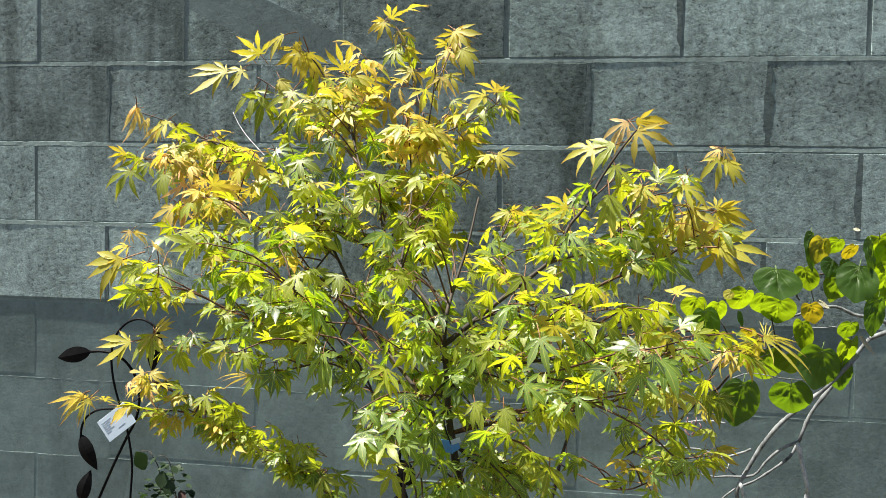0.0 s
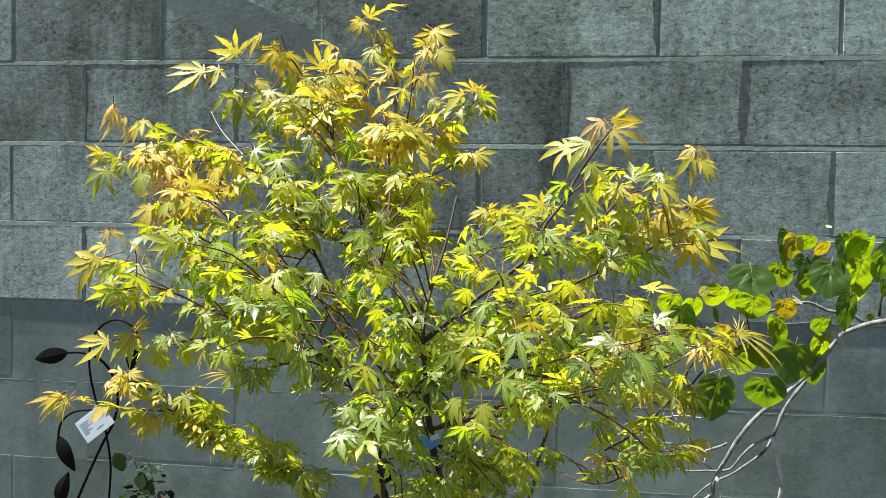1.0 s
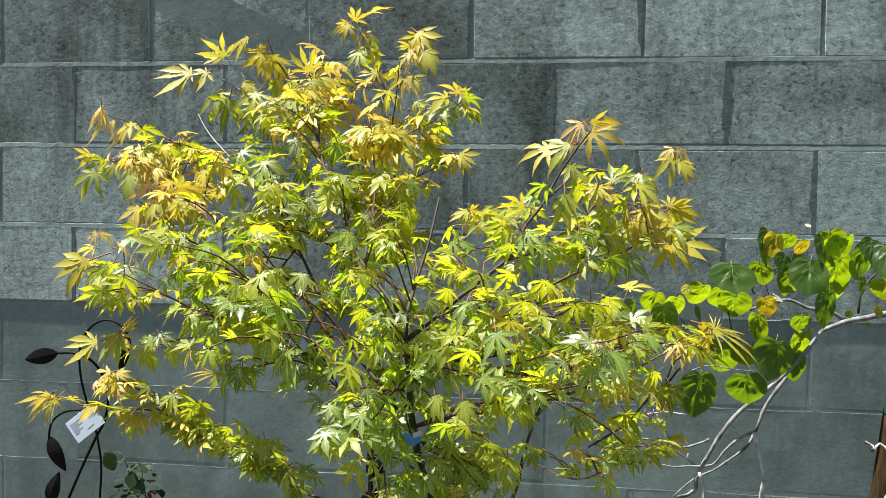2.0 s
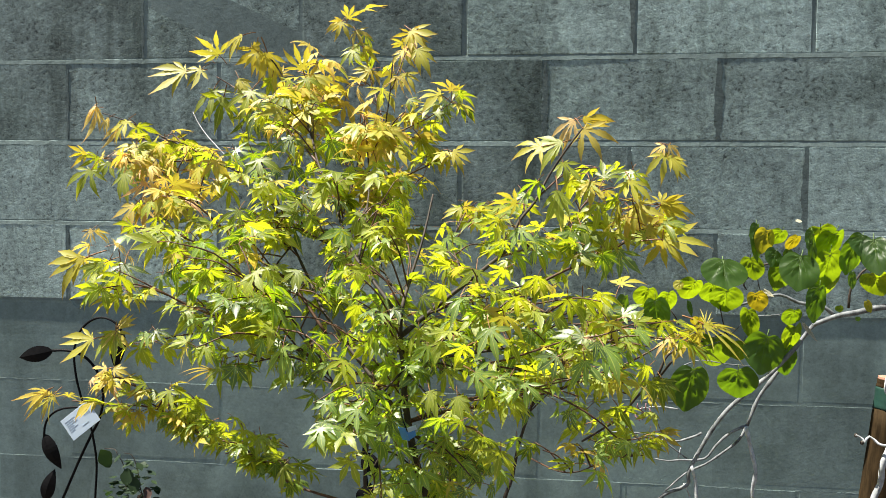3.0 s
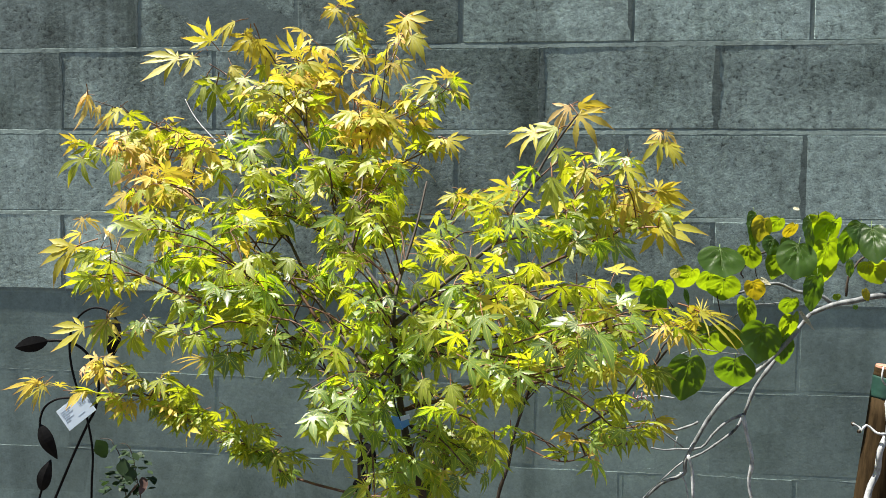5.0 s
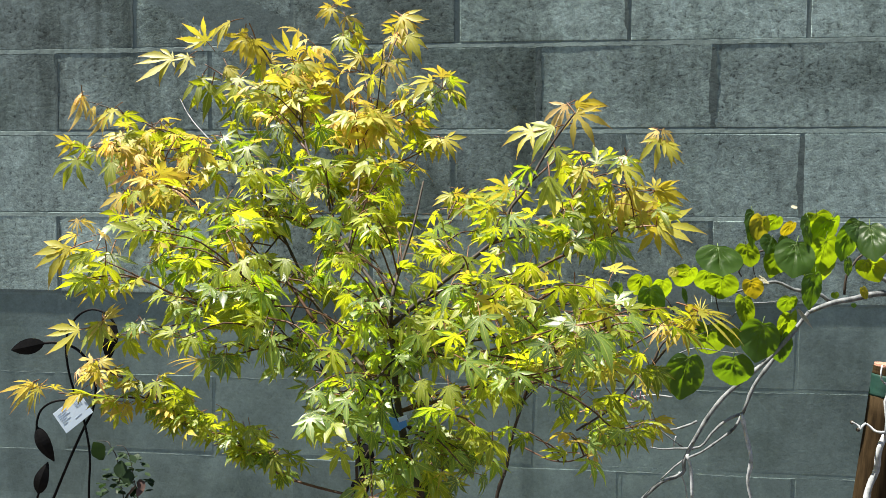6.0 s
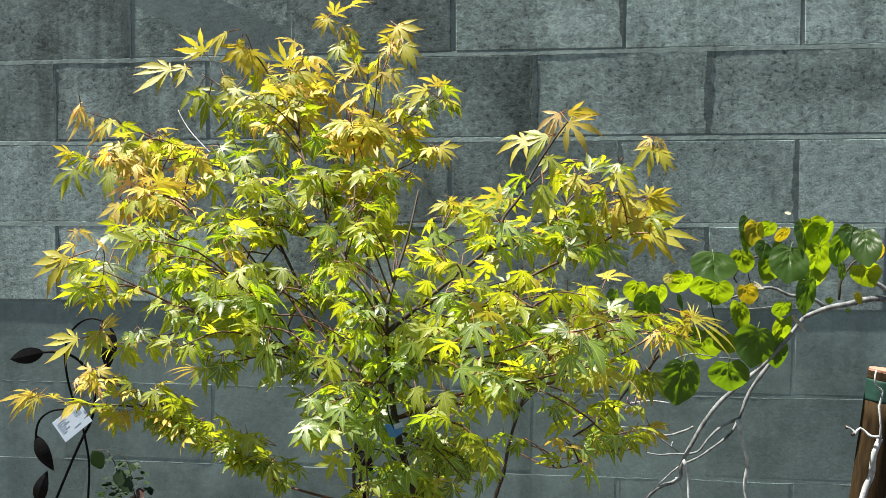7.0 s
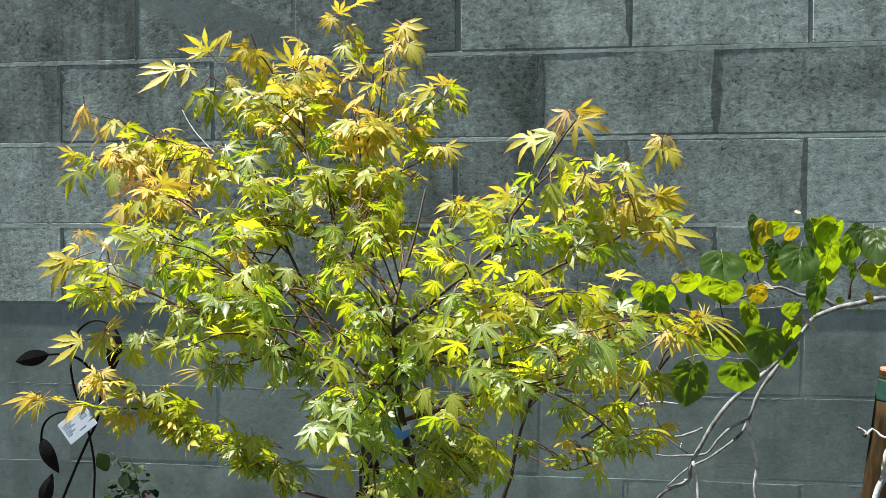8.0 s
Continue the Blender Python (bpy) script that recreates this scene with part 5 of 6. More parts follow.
star((1.212, -1.250, 1.307), 175, 0.033, 0.50, 0.56, "flat", 1)
star((1.270, -1.250, 1.307), -60, 0.028, 0.80, 0.56, "flat", 1)
star((1.286, -1.250, 1.279), -60, 0.027, 0.68, 0.56, "flat", 1)
star((1.255, -1.250, 1.261), -150, 0.028, 0.50, 0.56, "flat", 1)
star((1.277, -1.250, 1.246), -60, 0.023, 0.35, 0.56, "flat", 1)
star((1.307, -1.250, 1.247), -50, 0.026, 0.50, 0.56, "flat", 1)
star((1.175, -1.250, 1.232), -95, 0.030, 0.55, 0.56, "flat", 1)
star((1.158, -1.250, 1.245), -60, 0.023, 0.60, 0.56, "flat", 1)
star((1.245, -1.250, 1.223), 190, 0.029, 0.65, 0.56, "flat", 1)
star((1.266, -1.250, 1.217), -70, 0.023, 0.40, 0.56, "flat", 1)
star((1.191, -1.250, 1.246), -90, 0.021, 0.15, 0.56, "flat", 1)
star((1.250, -1.250, 1.382), -90, 0.030, 0.60, 0.56, "flat", 1)
star((1.237, -1.250, 1.380), -85, 0.028, 0.60, 0.56, "flat", 1)
star((1.264, -1.250, 1.386), -45, 0.026, 0.50, 0.56, "flat", 1)
star((1.275, -1.250, 1.360), -60, 0.025, 0.85, 0.56, "flat", 1)
star((1.314, -1.250, 1.319), -120, 0.020, 0.45, 0.56, "flat", 1)
for p in [(1.351, -0.860, 1.198), (1.357, -0.860, 1.193), (1.362, -0.860, 1.198), (1.355, -0.860, 1.185), (1.366, -0.860, 1.191), (1.350, -0.860, 1.185)]:
    bm = bmesh.new()
    q = Vector(p)
    tube(bm, [q, q + Vector((rng.gauss(0, 0.003), 0, -0.005)), q + Vector((rng.gauss(0, 0.005), rng.gauss(0, 0.004), -0.010))], 0.0006, 0.0013, 5)
    part("seed", bm, M_SEED, maple, "small pink winged seed")


for st in STYLES:
    for i, (vs, fs, slots, along, rib) in enumerate(STYLES[st]):
        n = slots.count(0)
        cut = min(min(f) for f in fs[n:])
        me = bpy.data.meshes.new("leaf")
        me.from_pydata([tuple(v) for v in vs[:cut]], [], fs[:n])
        me.materials.append(M_LEAF_LIME)
        me.polygons.foreach_set("use_smooth", [True] * n)
        marked(me, along[:cut], rib[:cut])
        stem = bpy.data.meshes.new("stalk")
        stem.from_pydata([tuple(v) for v in vs[cut:]], [], [tuple(k - cut for k in f) for f in fs[n:]])
        stem.materials.append(M_PETIOLE)
        STYLES[st][i] = (vs, fs, slots, me, stem, along, rib)


def leaf_colour(tone):
    return 0 if tone < 0.42 else 1 if tone < 0.75 else 2 if tone < 1.02 else 3


LEAVES = [q for q in LEAVES if q[0] in ("flat", "claw", "spike", "reach") or not any(in_opening(q[2] @ Vector(e)) for e in ((0, 0.75, -0.25), (0.3, 0.85, -0.3), (-0.3, 0.85, -0.3), (0, 1.0, -0.5)))]
# the low right of the crown is airy: fewer leaves there, and few fully yellow
thin = random.Random(77)


def airy(q):
    p = q[2].translation
    return q[0] in ("open", "hang", "tuft") and 1.10 < p.x < 1.40 and 1.14 < p.z < 1.40


LEAVES = [(q[0], q[1], q[2], min(q[3], 0.76)) if airy(q) else q for q in LEAVES if not (airy(q) and thin.random() < 0.42)]
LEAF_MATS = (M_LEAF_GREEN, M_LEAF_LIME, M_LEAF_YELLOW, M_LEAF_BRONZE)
order = sorted(range(len(LEAVES)), key=lambda k: LEAVES[k][2].translation.y)
near = set(order[:300])
jv, jf, jm, ja, jr = [], [], [], [], []
for k, (style, var, m, tone) in enumerate(LEAVES):
    vs, fs, slots, me, stem, along, rib = STYLES[style][var]
    c = leaf_colour(tone)
    if k in near:
        ob = new("leaf", me)
        ob.parent = maple
        ob.matrix_parent_inverse = maple.matrix_world.inverted()
        ob.matrix_basis = m
        ob.material_slots[0].link = "OBJECT"
        ob.material_slots[0].material = LEAF_MATS[c]
        new("stalk", stem).parent = ob
    else:
        o = len(jv)
        jv.extend(tuple(m @ v) for v in vs)
        jf.extend(tuple(o + i for i in f) for f in fs)
        jm.extend(c if s == 0 else 4 for s in slots)
        ja.extend(along)
        jr.extend(rib)
me = bpy.data.meshes.new("foliage")
me.from_pydata(jv, [], jf)
me.polygons.foreach_set("material_index", jm)
me.polygons.foreach_set("use_smooth", [True] * len(jf))
for m in (*LEAF_MATS, M_PETIOLE):
    me.materials.append(m)
marked(me, ja, jr)
foliage = new("foliage", me)
foliage.parent = maple
foliage.matrix_parent_inverse = maple.matrix_world.inverted()
tagged(foliage, "dense lime and yellow seven-lobed leaves", kind="stuff")
bm = bmesh.new()
for pts, r in TWIGS:
    if in_opening(pts[2]):
        continue
    tube(bm, smooth_path(pts, 3), r, r * 0.6, 4)
twigs = part("brushwood", bm, M_TWIG_RED, maple, "thin red-brown twigs")
twigs["kind"] = "stuff"

# ---------- redbud ----------
redbud = thing("redbud_tree", (2.05, -0.55, 0.0), "redbud with round heart-shaped green leaves and pale grey twigs", "tree")


def cane(name, pts, r0, r1, mat=None, parent=None, per=3):
    bm = bmesh.new()
    pts = [Vector(q) for q in pts]
    pts = [pts[0]] + [q + Vector((rng.gauss(0, 0.0034), rng.gauss(0, 0.003), rng.gauss(0, 0.0034))) for q in pts[1:-1]] + [pts[-1]]
    tube(bm, smooth_path(pts, per), r0 * 0.62, r1 * 0.62, 8, 0.45 if r0 < 0.006 else 0.12, rng)
    return part(name, bm, mat or M_BARK_GREY, parent or redbud)


cane("trunk", [(2.02, -0.55, 0.0), (2.04, -0.54, 0.6), (2.06, -0.52, 1.0), (1.98, -0.5, 1.22)] + [(1.846, -0.500, 1.296), (1.808, -0.500, 1.303), (1.771, -0.500, 1.295), (1.733, -0.500, 1.285), (1.696, -0.500, 1.268)], 0.012, 0.0062)
cane("branch", [(1.702, -0.480, 1.265), (1.676, -0.480, 1.226), (1.640, -0.480, 1.175), (1.612, -0.480, 1.128), (1.593, -0.480, 1.079)], 0.0058, 0.0048)
cane("branch", [(1.588, -0.500, 1.084), (1.564, -0.500, 1.068), (1.530, -0.500, 1.039), (1.510, -0.500, 1.023), (1.478, -0.500, 1.016), (1.451, -0.500, 1.012), (1.426, -0.500, 1.016)], 0.0046, 0.0018)
cane("branch", [(1.593, -0.480, 1.079), (1.573, -0.480, 1.055), (1.549, -0.480, 1.023), (1.519, -0.480, 1.002), (1.489, -0.480, 0.982), (1.449, -0.480, 0.950)], 0.0044, 0.0020)
cane("branch", [(1.581, -0.520, 1.086), (1.588, -0.520, 1.051), (1.597, -0.520, 1.006), (1.601, -0.520, 0.969), (1.604, -0.520, 0.925)], 0.0058, 0.0046, M_TWIG_PALE)
cane("branch", [(1.662, -0.550, 1.247), (1.616, -0.550, 1.197), (1.552, -0.550, 1.132), (1.516, -0.550, 1.092), (1.496, -0.550, 1.052), (1.482, -0.550, 1.015), (1.470, -0.550, 0.991), (1.439, -0.550, 0.960), (1.401, -0.550, 0.929)], 0.0066, 0.0050)
cane("twig", [(1.497, -0.560, 1.082), (1.479, -0.560, 1.075), (1.456, -0.560, 1.070), (1.422, -0.560, 1.073), (1.389, -0.560, 1.076), (1.343, -0.560, 1.078)], 0.0036, 0.0020)
cane("twig", [(1.473, -0.560, 1.036), (1.456, -0.560, 1.052), (1.427, -0.560, 1.070)], 0.0022, 0.0014)
cane("twig", [(1.458, -0.560, 1.036), (1.461, -0.560, 1.047), (1.462, -0.560, 1.054)], 0.0020, 0.0014, M_TWIG_PALE)
cane("twig", [(1.481, -0.560, 1.022), (1.487, -0.560, 0.990), (1.492, -0.560, 0.936)], 0.0046, 0.0040, M_TWIG_PALE)
cane("twig", [(1.470, -0.550, 0.988), (1.477, -0.550, 0.967), (1.486, -0.550, 0.932)], 0.0022, 0.0018, M_TWIG_PALE)
cane("twig", [(1.462, -0.520, 1.113), (1.427, -0.520, 1.117), (1.393, -0.520, 1.111)], 0.0020, 0.0014, M_TWIG_PALE)
cane("branch", [(1.855, -0.500, 1.296), (1.822, -0.500, 1.327), (1.798, -0.500, 1.342), (1.774, -0.500, 1.359)], 0.0075, 0.0055)
cane("twig", [(1.748, -0.520, 1.302), (1.750, -0.520, 1.331), (1.761, -0.520, 1.356), (1.776, -0.520, 1.370), (1.813, -0.520, 1.382)], 0.0034, 0.0024, M_BARK)
cane("branch", [(1.740, -0.480, 1.283), (1.711, -0.480, 1.305), (1.682, -0.480, 1.310), (1.643, -0.480, 1.315), (1.614, -0.480, 1.311), (1.570, -0.480, 1.300), (1.536, -0.480, 1.291)], 0.0060, 0.0030)
cane("twig", [(1.675, -0.500, 1.359), (1.642, -0.500, 1.379), (1.613, -0.500, 1.374), (1.584, -0.500, 1.357), (1.576, -0.500, 1.344), (1.580, -0.500, 1.329)], 0.0036, 0.0018, M_BARK)
cane("twig", [(1.605, -0.500, 1.371), (1.605, -0.500, 1.349), (1.605, -0.500, 1.324)], 0.0018, 0.0012, M_BARK)
cane("twig", [(1.555, -0.530, 1.232), (1.545, -0.530, 1.257), (1.533, -0.530, 1.286), (1.525, -0.530, 1.326)], 0.0022, 0.0014, M_BARK)
cane("twig", [(1.459, -0.530, 1.266), (1.449, -0.530, 1.286), (1.424, -0.530, 1.305), (1.410, -0.530, 1.315)], 0.0018, 0.0012, M_BARK)
cane("twig", [(1.425, -0.530, 1.175), (1.445, -0.530, 1.206), (1.469, -0.530, 1.221), (1.507, -0.530, 1.242), (1.545, -0.530, 1.257)], 0.0040, 0.0020, M_BARK)
cane("twig", [(1.498, -0.530, 1.227), (1.545, -0.530, 1.242), (1.583, -0.530, 1.277), (1.620, -0.530, 1.287), (1.649, -0.530, 1.292)], 0.0016, 0.0010)
cane("twig", [(1.464, -0.550, 1.197), (1.494, -0.550, 1.203), (1.541, -0.550, 1.202), (1.579, -0.550, 1.200)], 0.0016, 0.0012)
cane("twig", [(1.417, -0.550, 1.233), (1.415, -0.550, 1.263), (1.409, -0.550, 1.293)], 0.0012, 0.0009)


def heart_leaf(seed, cup, fold):
    """A round heart-shaped leaf, 1 wide, stalk end at the origin, tip along -Z, facing -Y, with raised veins."""
    r = random.Random(seed)
    n, rings = 44, 9
    vs, fs, slots = [], [], []
    waves = [r.uniform(0, 6.28) for _ in range(3)]

    def surf(x, z):
        rr = math.hypot(x, z + 0.42)
        crease = 0.0
        ax, az = x, -(z + 0.10)
        for va in (0.0, 0.5, -0.5, 1.05, -1.05, 1.75, -1.75):
            run = ax * math.sin(va) + az * math.cos(va)
            if run > 0:
                off = ax * math.cos(va) - az * math.sin(va)
                crease += 0.024 * math.exp(-(off / 0.028) ** 2) * min(1, run * 5)
        for k in range(4):
            for g in (-1, 1):
                off = (az - 0.14 - 0.13 * k) - 0.7 * g * x
                if g * x > 0:
                    crease += 0.018 * math.exp(-(off / 0.022) ** 2)
        return crease + cup * rr * rr + fold * abs(x) * 0.5 + 0.05 * math.sin(5 * x + waves[0]) * math.cos(4 * z + waves[1]) + 0.018 * math.sin(9 * rr + 3 * math.atan2(x, z + 0.42) + waves[2])

    def edge(a):
        # a from 0 (notch at the stalk) round to 2 pi
        c = math.cos(a)
        base = 0.5 * (1 - 0.26 * math.exp(-(a / 0.34) ** 2) - 0.26 * math.exp(-((2 * math.pi - a) / 0.34) ** 2))
        tip = 0.075 * math.exp(-((a - math.pi) / 0.24) ** 2)
        rad = base * (1 + 0.04 * math.sin(2 * a + waves[0])) + tip
        return math.sin(a) * rad * 0.94, -0.24 + c * rad * 0.92 - 0.18

    ctr = (0.0, -0.30)
    vs.append(Vector((ctr[0], surf(*ctr), ctr[1])))
    for k in range(1, rings + 1):
        for i in range(n):
            ex, ez = edge(2 * math.pi * i / n)
            t = k / rings
            x, z = ctr[0] + (ex - ctr[0]) * t, ctr[1] + (ez - ctr[1]) * t
            vs.append(Vector((x, surf(x, z), z)))
    for i in range(n):
        j = (i + 1) % n
        fs.append((0, 1 + i, 1 + j))
        slots.append(0)
        for k in range(rings - 1):
            fs.append((1 + k * n + i, 1 + (k + 1) * n + i, 1 + (k + 1) * n + j, 1 + k * n + j))
            slots.append(0)
    for a in (0.0, 0.55, -0.55, 1.15, -1.15, 1.9, -1.9):
        ln = 0.46 if abs(a) < 1.2 else 0.34
        if a == 0:
            ln = 0.6
        st = Vector((0, 0, -0.13))
        pts = []
        for i in range(6):
            t = i / 5
            aa = a * (1 - 0.25 * t)
            x, z = math.sin(aa) * ln * t, -0.13 - math.cos(aa) * ln * t
            pts.append(Vector((x, surf(x, z) - 0.006, z)))
        b0 = len(vs)
        for i, p in enumerate(pts):
            w = 0.006 * (1 - i / 6)
            q = Vector((math.cos(a), 0, math.sin(a))) * w
            vs.extend((p - q, p + Vector((0, -0.005, 0)), p + q))
        for i in range(5):
            o = b0 + i * 3
            fs.extend(((o, o + 1, o + 4, o + 3), (o + 1, o + 2, o + 5, o + 4)))
            slots.extend((1, 1))
    return vs, fs, slots


HEARTS = []
for i, (cup, fold) in enumerate(((0.15, 0.1), (0.3, 0.0), (-0.2, 0.25), (0.1, 0.35), (0.35, 0.3))):
    vs, fs, slots = heart_leaf(500 + i, cup, fold)
    me = bpy.data.meshes.new("leaf")
    me.from_pydata([tuple(v) for v in vs], [], fs)
    me.polygons.foreach_set("material_index", slots)
    me.polygons.foreach_set("use_smooth", [True] * len(fs))
    me.materials.append(M_REDBUD)
    me.materials.append(M_REDBUD_VEIN)
    HEARTS.append(me)
bm = bmesh.new()
tube(bm, smooth_path([(0, 0.02, -0.13), (0.02, 0.035, 0.0), (0.03, 0.06, 0.06)], 3), 0.013, 0.011, 5)
HEART_STALK = bpy.data.meshes.new("stalk")
bm.to_mesh(HEART_STALK)
bm.free()
HEART_STALK.materials.append(M_REDBUD_VEIN)


def heart(p, width, tall, lean=20, turn=0, roll=0, var=0, mat=None):
    """One redbud leaf hanging from p. lean: degrees its face tips up to the sky; turn: about the vertical; roll: in its plane."""
    ob = new("leaf", HEARTS[var])
    ob.parent = redbud
    ob.matrix_parent_inverse = redbud.matrix_world.inverted()
    m = Matrix.Translation(p) @ Matrix.Rotation(radians(turn), 4, "Z") @ Matrix.Rotation(radians(-lean), 4, "X") @ Matrix.Rotation(radians(roll), 4, "Y")
    ob.matrix_basis = m @ Matrix.Diagonal((width, (width + tall) / 2, tall, 1))
    new("stalk", HEART_STALK).parent = ob
    if mat:
        ob.material_slots[0].link = "OBJECT"
        ob.material_slots[0].material = mat


def hearts(points, *rest):
    for p in points:
        heart(Vector(p), *rest)


hearts([(1.470, -0.620, 1.213)], 0.070, 0.090, -2, 10, 8, 0)
hearts([(1.536, -0.640, 1.212)], 0.068, 0.071, -28, -8, -4, 1)
hearts([(1.593, -0.600, 1.267)], 0.072, 0.078, -2, 6, 10, 2)
hearts([(1.642, -0.580, 1.279)], 0.041, 0.071, -32, 20, -14, 3, M_REDBUD_LIME)
hearts([(1.636, -0.560, 1.238)], 0.045, 0.067, -20, 20, -14, 1)
hearts([(1.519, -0.540, 1.248)], 0.079, 0.084, -34, -10, 6, 4, M_REDBUD_LIME)
hearts([(1.570, -0.540, 1.246)], 0.054, 0.062, -35, 14, -10, 0, M_REDBUD_LIME)
# upright cluster
hearts([(1.511, -0.620, 1.393)], 0.079, 0.069, 42, 8, 4, 0)
hearts([(1.567, -0.570, 1.392)], 0.041, 0.055, -30, -25, -5, 1, M_REDBUD_LIME)
hearts([(1.637, -0.620, 1.404)], 0.065, 0.073, 20, -6, 8, 1)
hearts([(1.632, -0.590, 1.393)], 0.056, 0.073, -28, 10, 14, 2, M_REDBUD_LIME)
hearts([(1.659, -0.600, 1.440)], 0.046, 0.065, 12, 50, 14, 3)
hearts([(1.680, -0.570, 1.445)], 0.054, 0.060, -32, -10, -15, 4, M_REDBUD_LIME)
hearts([(1.709, -0.570, 1.441)], 0.054, 0.076, -28, 12, 8, 3, M_REDBUD_LIME)
hearts([(1.689, -0.600, 1.408)], 0.055, 0.086, -26, 6, -4, 0, M_REDBUD_LIME)
hearts([(1.660, -0.580, 1.388)], 0.056, 0.075, -32, 4, -20, 1, M_REDBUD_LIME)
hearts([(1.731, -0.590, 1.428)], 0.044, 0.071, -6, 24, 8, 0)
hearts([(1.750, -0.610, 1.432)], 0.051, 0.075, 20, -35, -14, 1)
hearts([(1.739, -0.600, 1.434)], 0.041, 0.043, 15, 10, 20, 2)
hearts([(1.749, -0.560, 1.411)], 0.052, 0.060, -32, 10, 10, 4, M_REDBUD_LIME)
hearts([(1.792, -0.550, 1.406)], 0.046, 0.059, -33, 10, -10, 2, M_REDBUD_YELLOW)
hearts([(1.769, -0.550, 1.370)], 0.051, 0.067, -34, 0, -35, 2, M_REDBUD_LIME)
hearts([(1.671, -0.610, 1.352)], 0.044, 0.071, -2, 20, 6, 3)
hearts([(1.714, -0.560, 1.363)], 0.052, 0.060, -34, 10, 25, 4, M_REDBUD_LIME)
hearts([(1.724, -0.600, 1.373)], 0.020, 0.034, 5, 30, 0, 0)
hearts([(1.578, -0.570, 1.451)], 0.036, 0.073, 10, 40, 8, 3)
hearts([(1.587, -0.600, 1.442)], 0.035, 0.055, -26, -20, 14, 2, M_REDBUD_YELLOW)
hearts([(1.612, -0.600, 1.440)], 0.035, 0.035, -26, 10, 20, 0, M_REDBUD_LIME)
hearts([(1.643, -0.580, 1.430)], 0.024, 0.037, -30, 10, 20, 0, M_REDBUD_YELLOW)
hearts([(1.604, -0.600, 1.407)], 0.035, 0.038, 18, 20, 30, 1)
hearts([(1.625, -0.590, 1.407)], 0.020, 0.033, 14, -30, 0, 2)
# smaller leaves towards the maple
hearts([(1.403, -0.620, 1.325)], 0.046, 0.067, -6, -12, -8, 0)
hearts([(1.397, -0.600, 1.338)], 0.044, 0.050, -32, 0, 14, 1, M_REDBUD_LIME)
hearts([(1.428, -0.600, 1.334)], 0.038, 0.055, -30, 20, -12, 2, M_REDBUD_LIME)
hearts([(1.355, -0.620, 1.328)], 0.032, 0.056, 4, 35, 10, 3)
hearts([(1.462, -0.600, 1.318)], 0.012, 0.033, 15, 40, 0, 2)
hearts([(1.483, -0.560, 1.349)], 0.052, 0.052, -34, 8, 20, 4, M_REDBUD_LIME)
hearts([(1.533, -0.560, 1.338)], 0.059, 0.063, -32, -10, 0, 0, M_REDBUD_LIME)
hearts([(1.515, -0.540, 1.345)], 0.054, 0.058, -34, 10, -15, 1, M_REDBUD_LIME)
hearts([(1.484, -0.580, 1.287)], 0.027, 0.022, -30, 0, 10, 1, M_REDBUD_YELLOW)
hearts([(1.570, -0.600, 1.335)], 0.038, 0.043, -25, -20, -10, 3, M_REDBUD_YELLOW)
hearts([(1.635, -0.600, 1.308)], 0.036, 0.038, -25, 10, 5, 0, M_REDBUD_LIME)
hearts([(1.565, -0.580, 1.307)], 0.035, 0.065, -24, -25, 0, 2, M_REDBUD_LIME)
hearts([(1.450, -0.600, 1.350)], 0.018, 0.021, 30, 0, 40, 0, M_REDBUD_YELLOW)
hearts([(1.747, -0.600, 1.325)], 0.016, 0.025, 10, 20, -20, 0, M_REDBUD_YELLOW)
hearts([(1.704, -0.600, 1.315)], 0.014, 0.013, 10, 0, -10, 0, M_REDBUD_LIME)
hearts([(1.642, -0.620, 1.289)], 0.011, 0.043, 20, 30, -32, 3, M_DRY)
hearts([(1.583, -0.600, 1.339)], 0.010, 0.022, 30, 20, -50, 3, M_DRY)
hearts([(1.637, -0.600, 1.456)], 0.011, 0.008, 50, 0, 20, 3, M_DRY)
hearts([(1.735, -0.600, 1.297)], 0.009, 0.009, 10, 0, 0, 0)


# ---------- timber stake with a bare shrub stem against it ----------
STAKE_TOP = Vector((1.789, -0.620, 1.199))
STAKE_FOOT = Vector((STAKE_TOP.x - 0.155, -0.66, 0.0))
stake = thing("garden_stake", STAKE_FOOT, "brown stained timber stake with a dark green painted band", "stake")


def round_stake(name, a, b, radius, mat, seed):
    bm = bmesh.new()
    line = [a.lerp(b, i / 10) for i in range(11)]
    tube(bm, line, radius, radius, 20, 0.0)
    r = random.Random(seed)
    for v in bm.verts:
        v.co += Vector((r.uniform(-1, 1), r.uniform(-1, 1), 0)) * 0.0004
    return part(name, bm, mat, stake)


cuts = [STAKE_FOOT.lerp(STAKE_TOP, s) for s in (0.70, 0.725, 0.957, 0.986, 0.997)]
round_stake("shaft", STAKE_FOOT, cuts[0], 0.026, M_STAKE, 1)
round_stake("painted_band", cuts[0], cuts[1], 0.0263, M_STAKE_GREEN, 2)
round_stake("shaft", cuts[1], cuts[2], 0.026, M_STAKE, 3)
round_stake("painted_band", cuts[2], cuts[3], 0.0263, M_STAKE_GREEN, 4)
round_stake("shaft", cuts[3], cuts[4], 0.026, M_STAKE, 5)
round_stake("end_grain", cuts[4], STAKE_TOP + Vector((0, 0, 0.001)), 0.0252, M_STAKE_TOP, 6)
shrub = thing("bare_shrub", (1.708, -0.74, 0.0), "bare pale shrub stem with a knobbly side twig", "shrub")
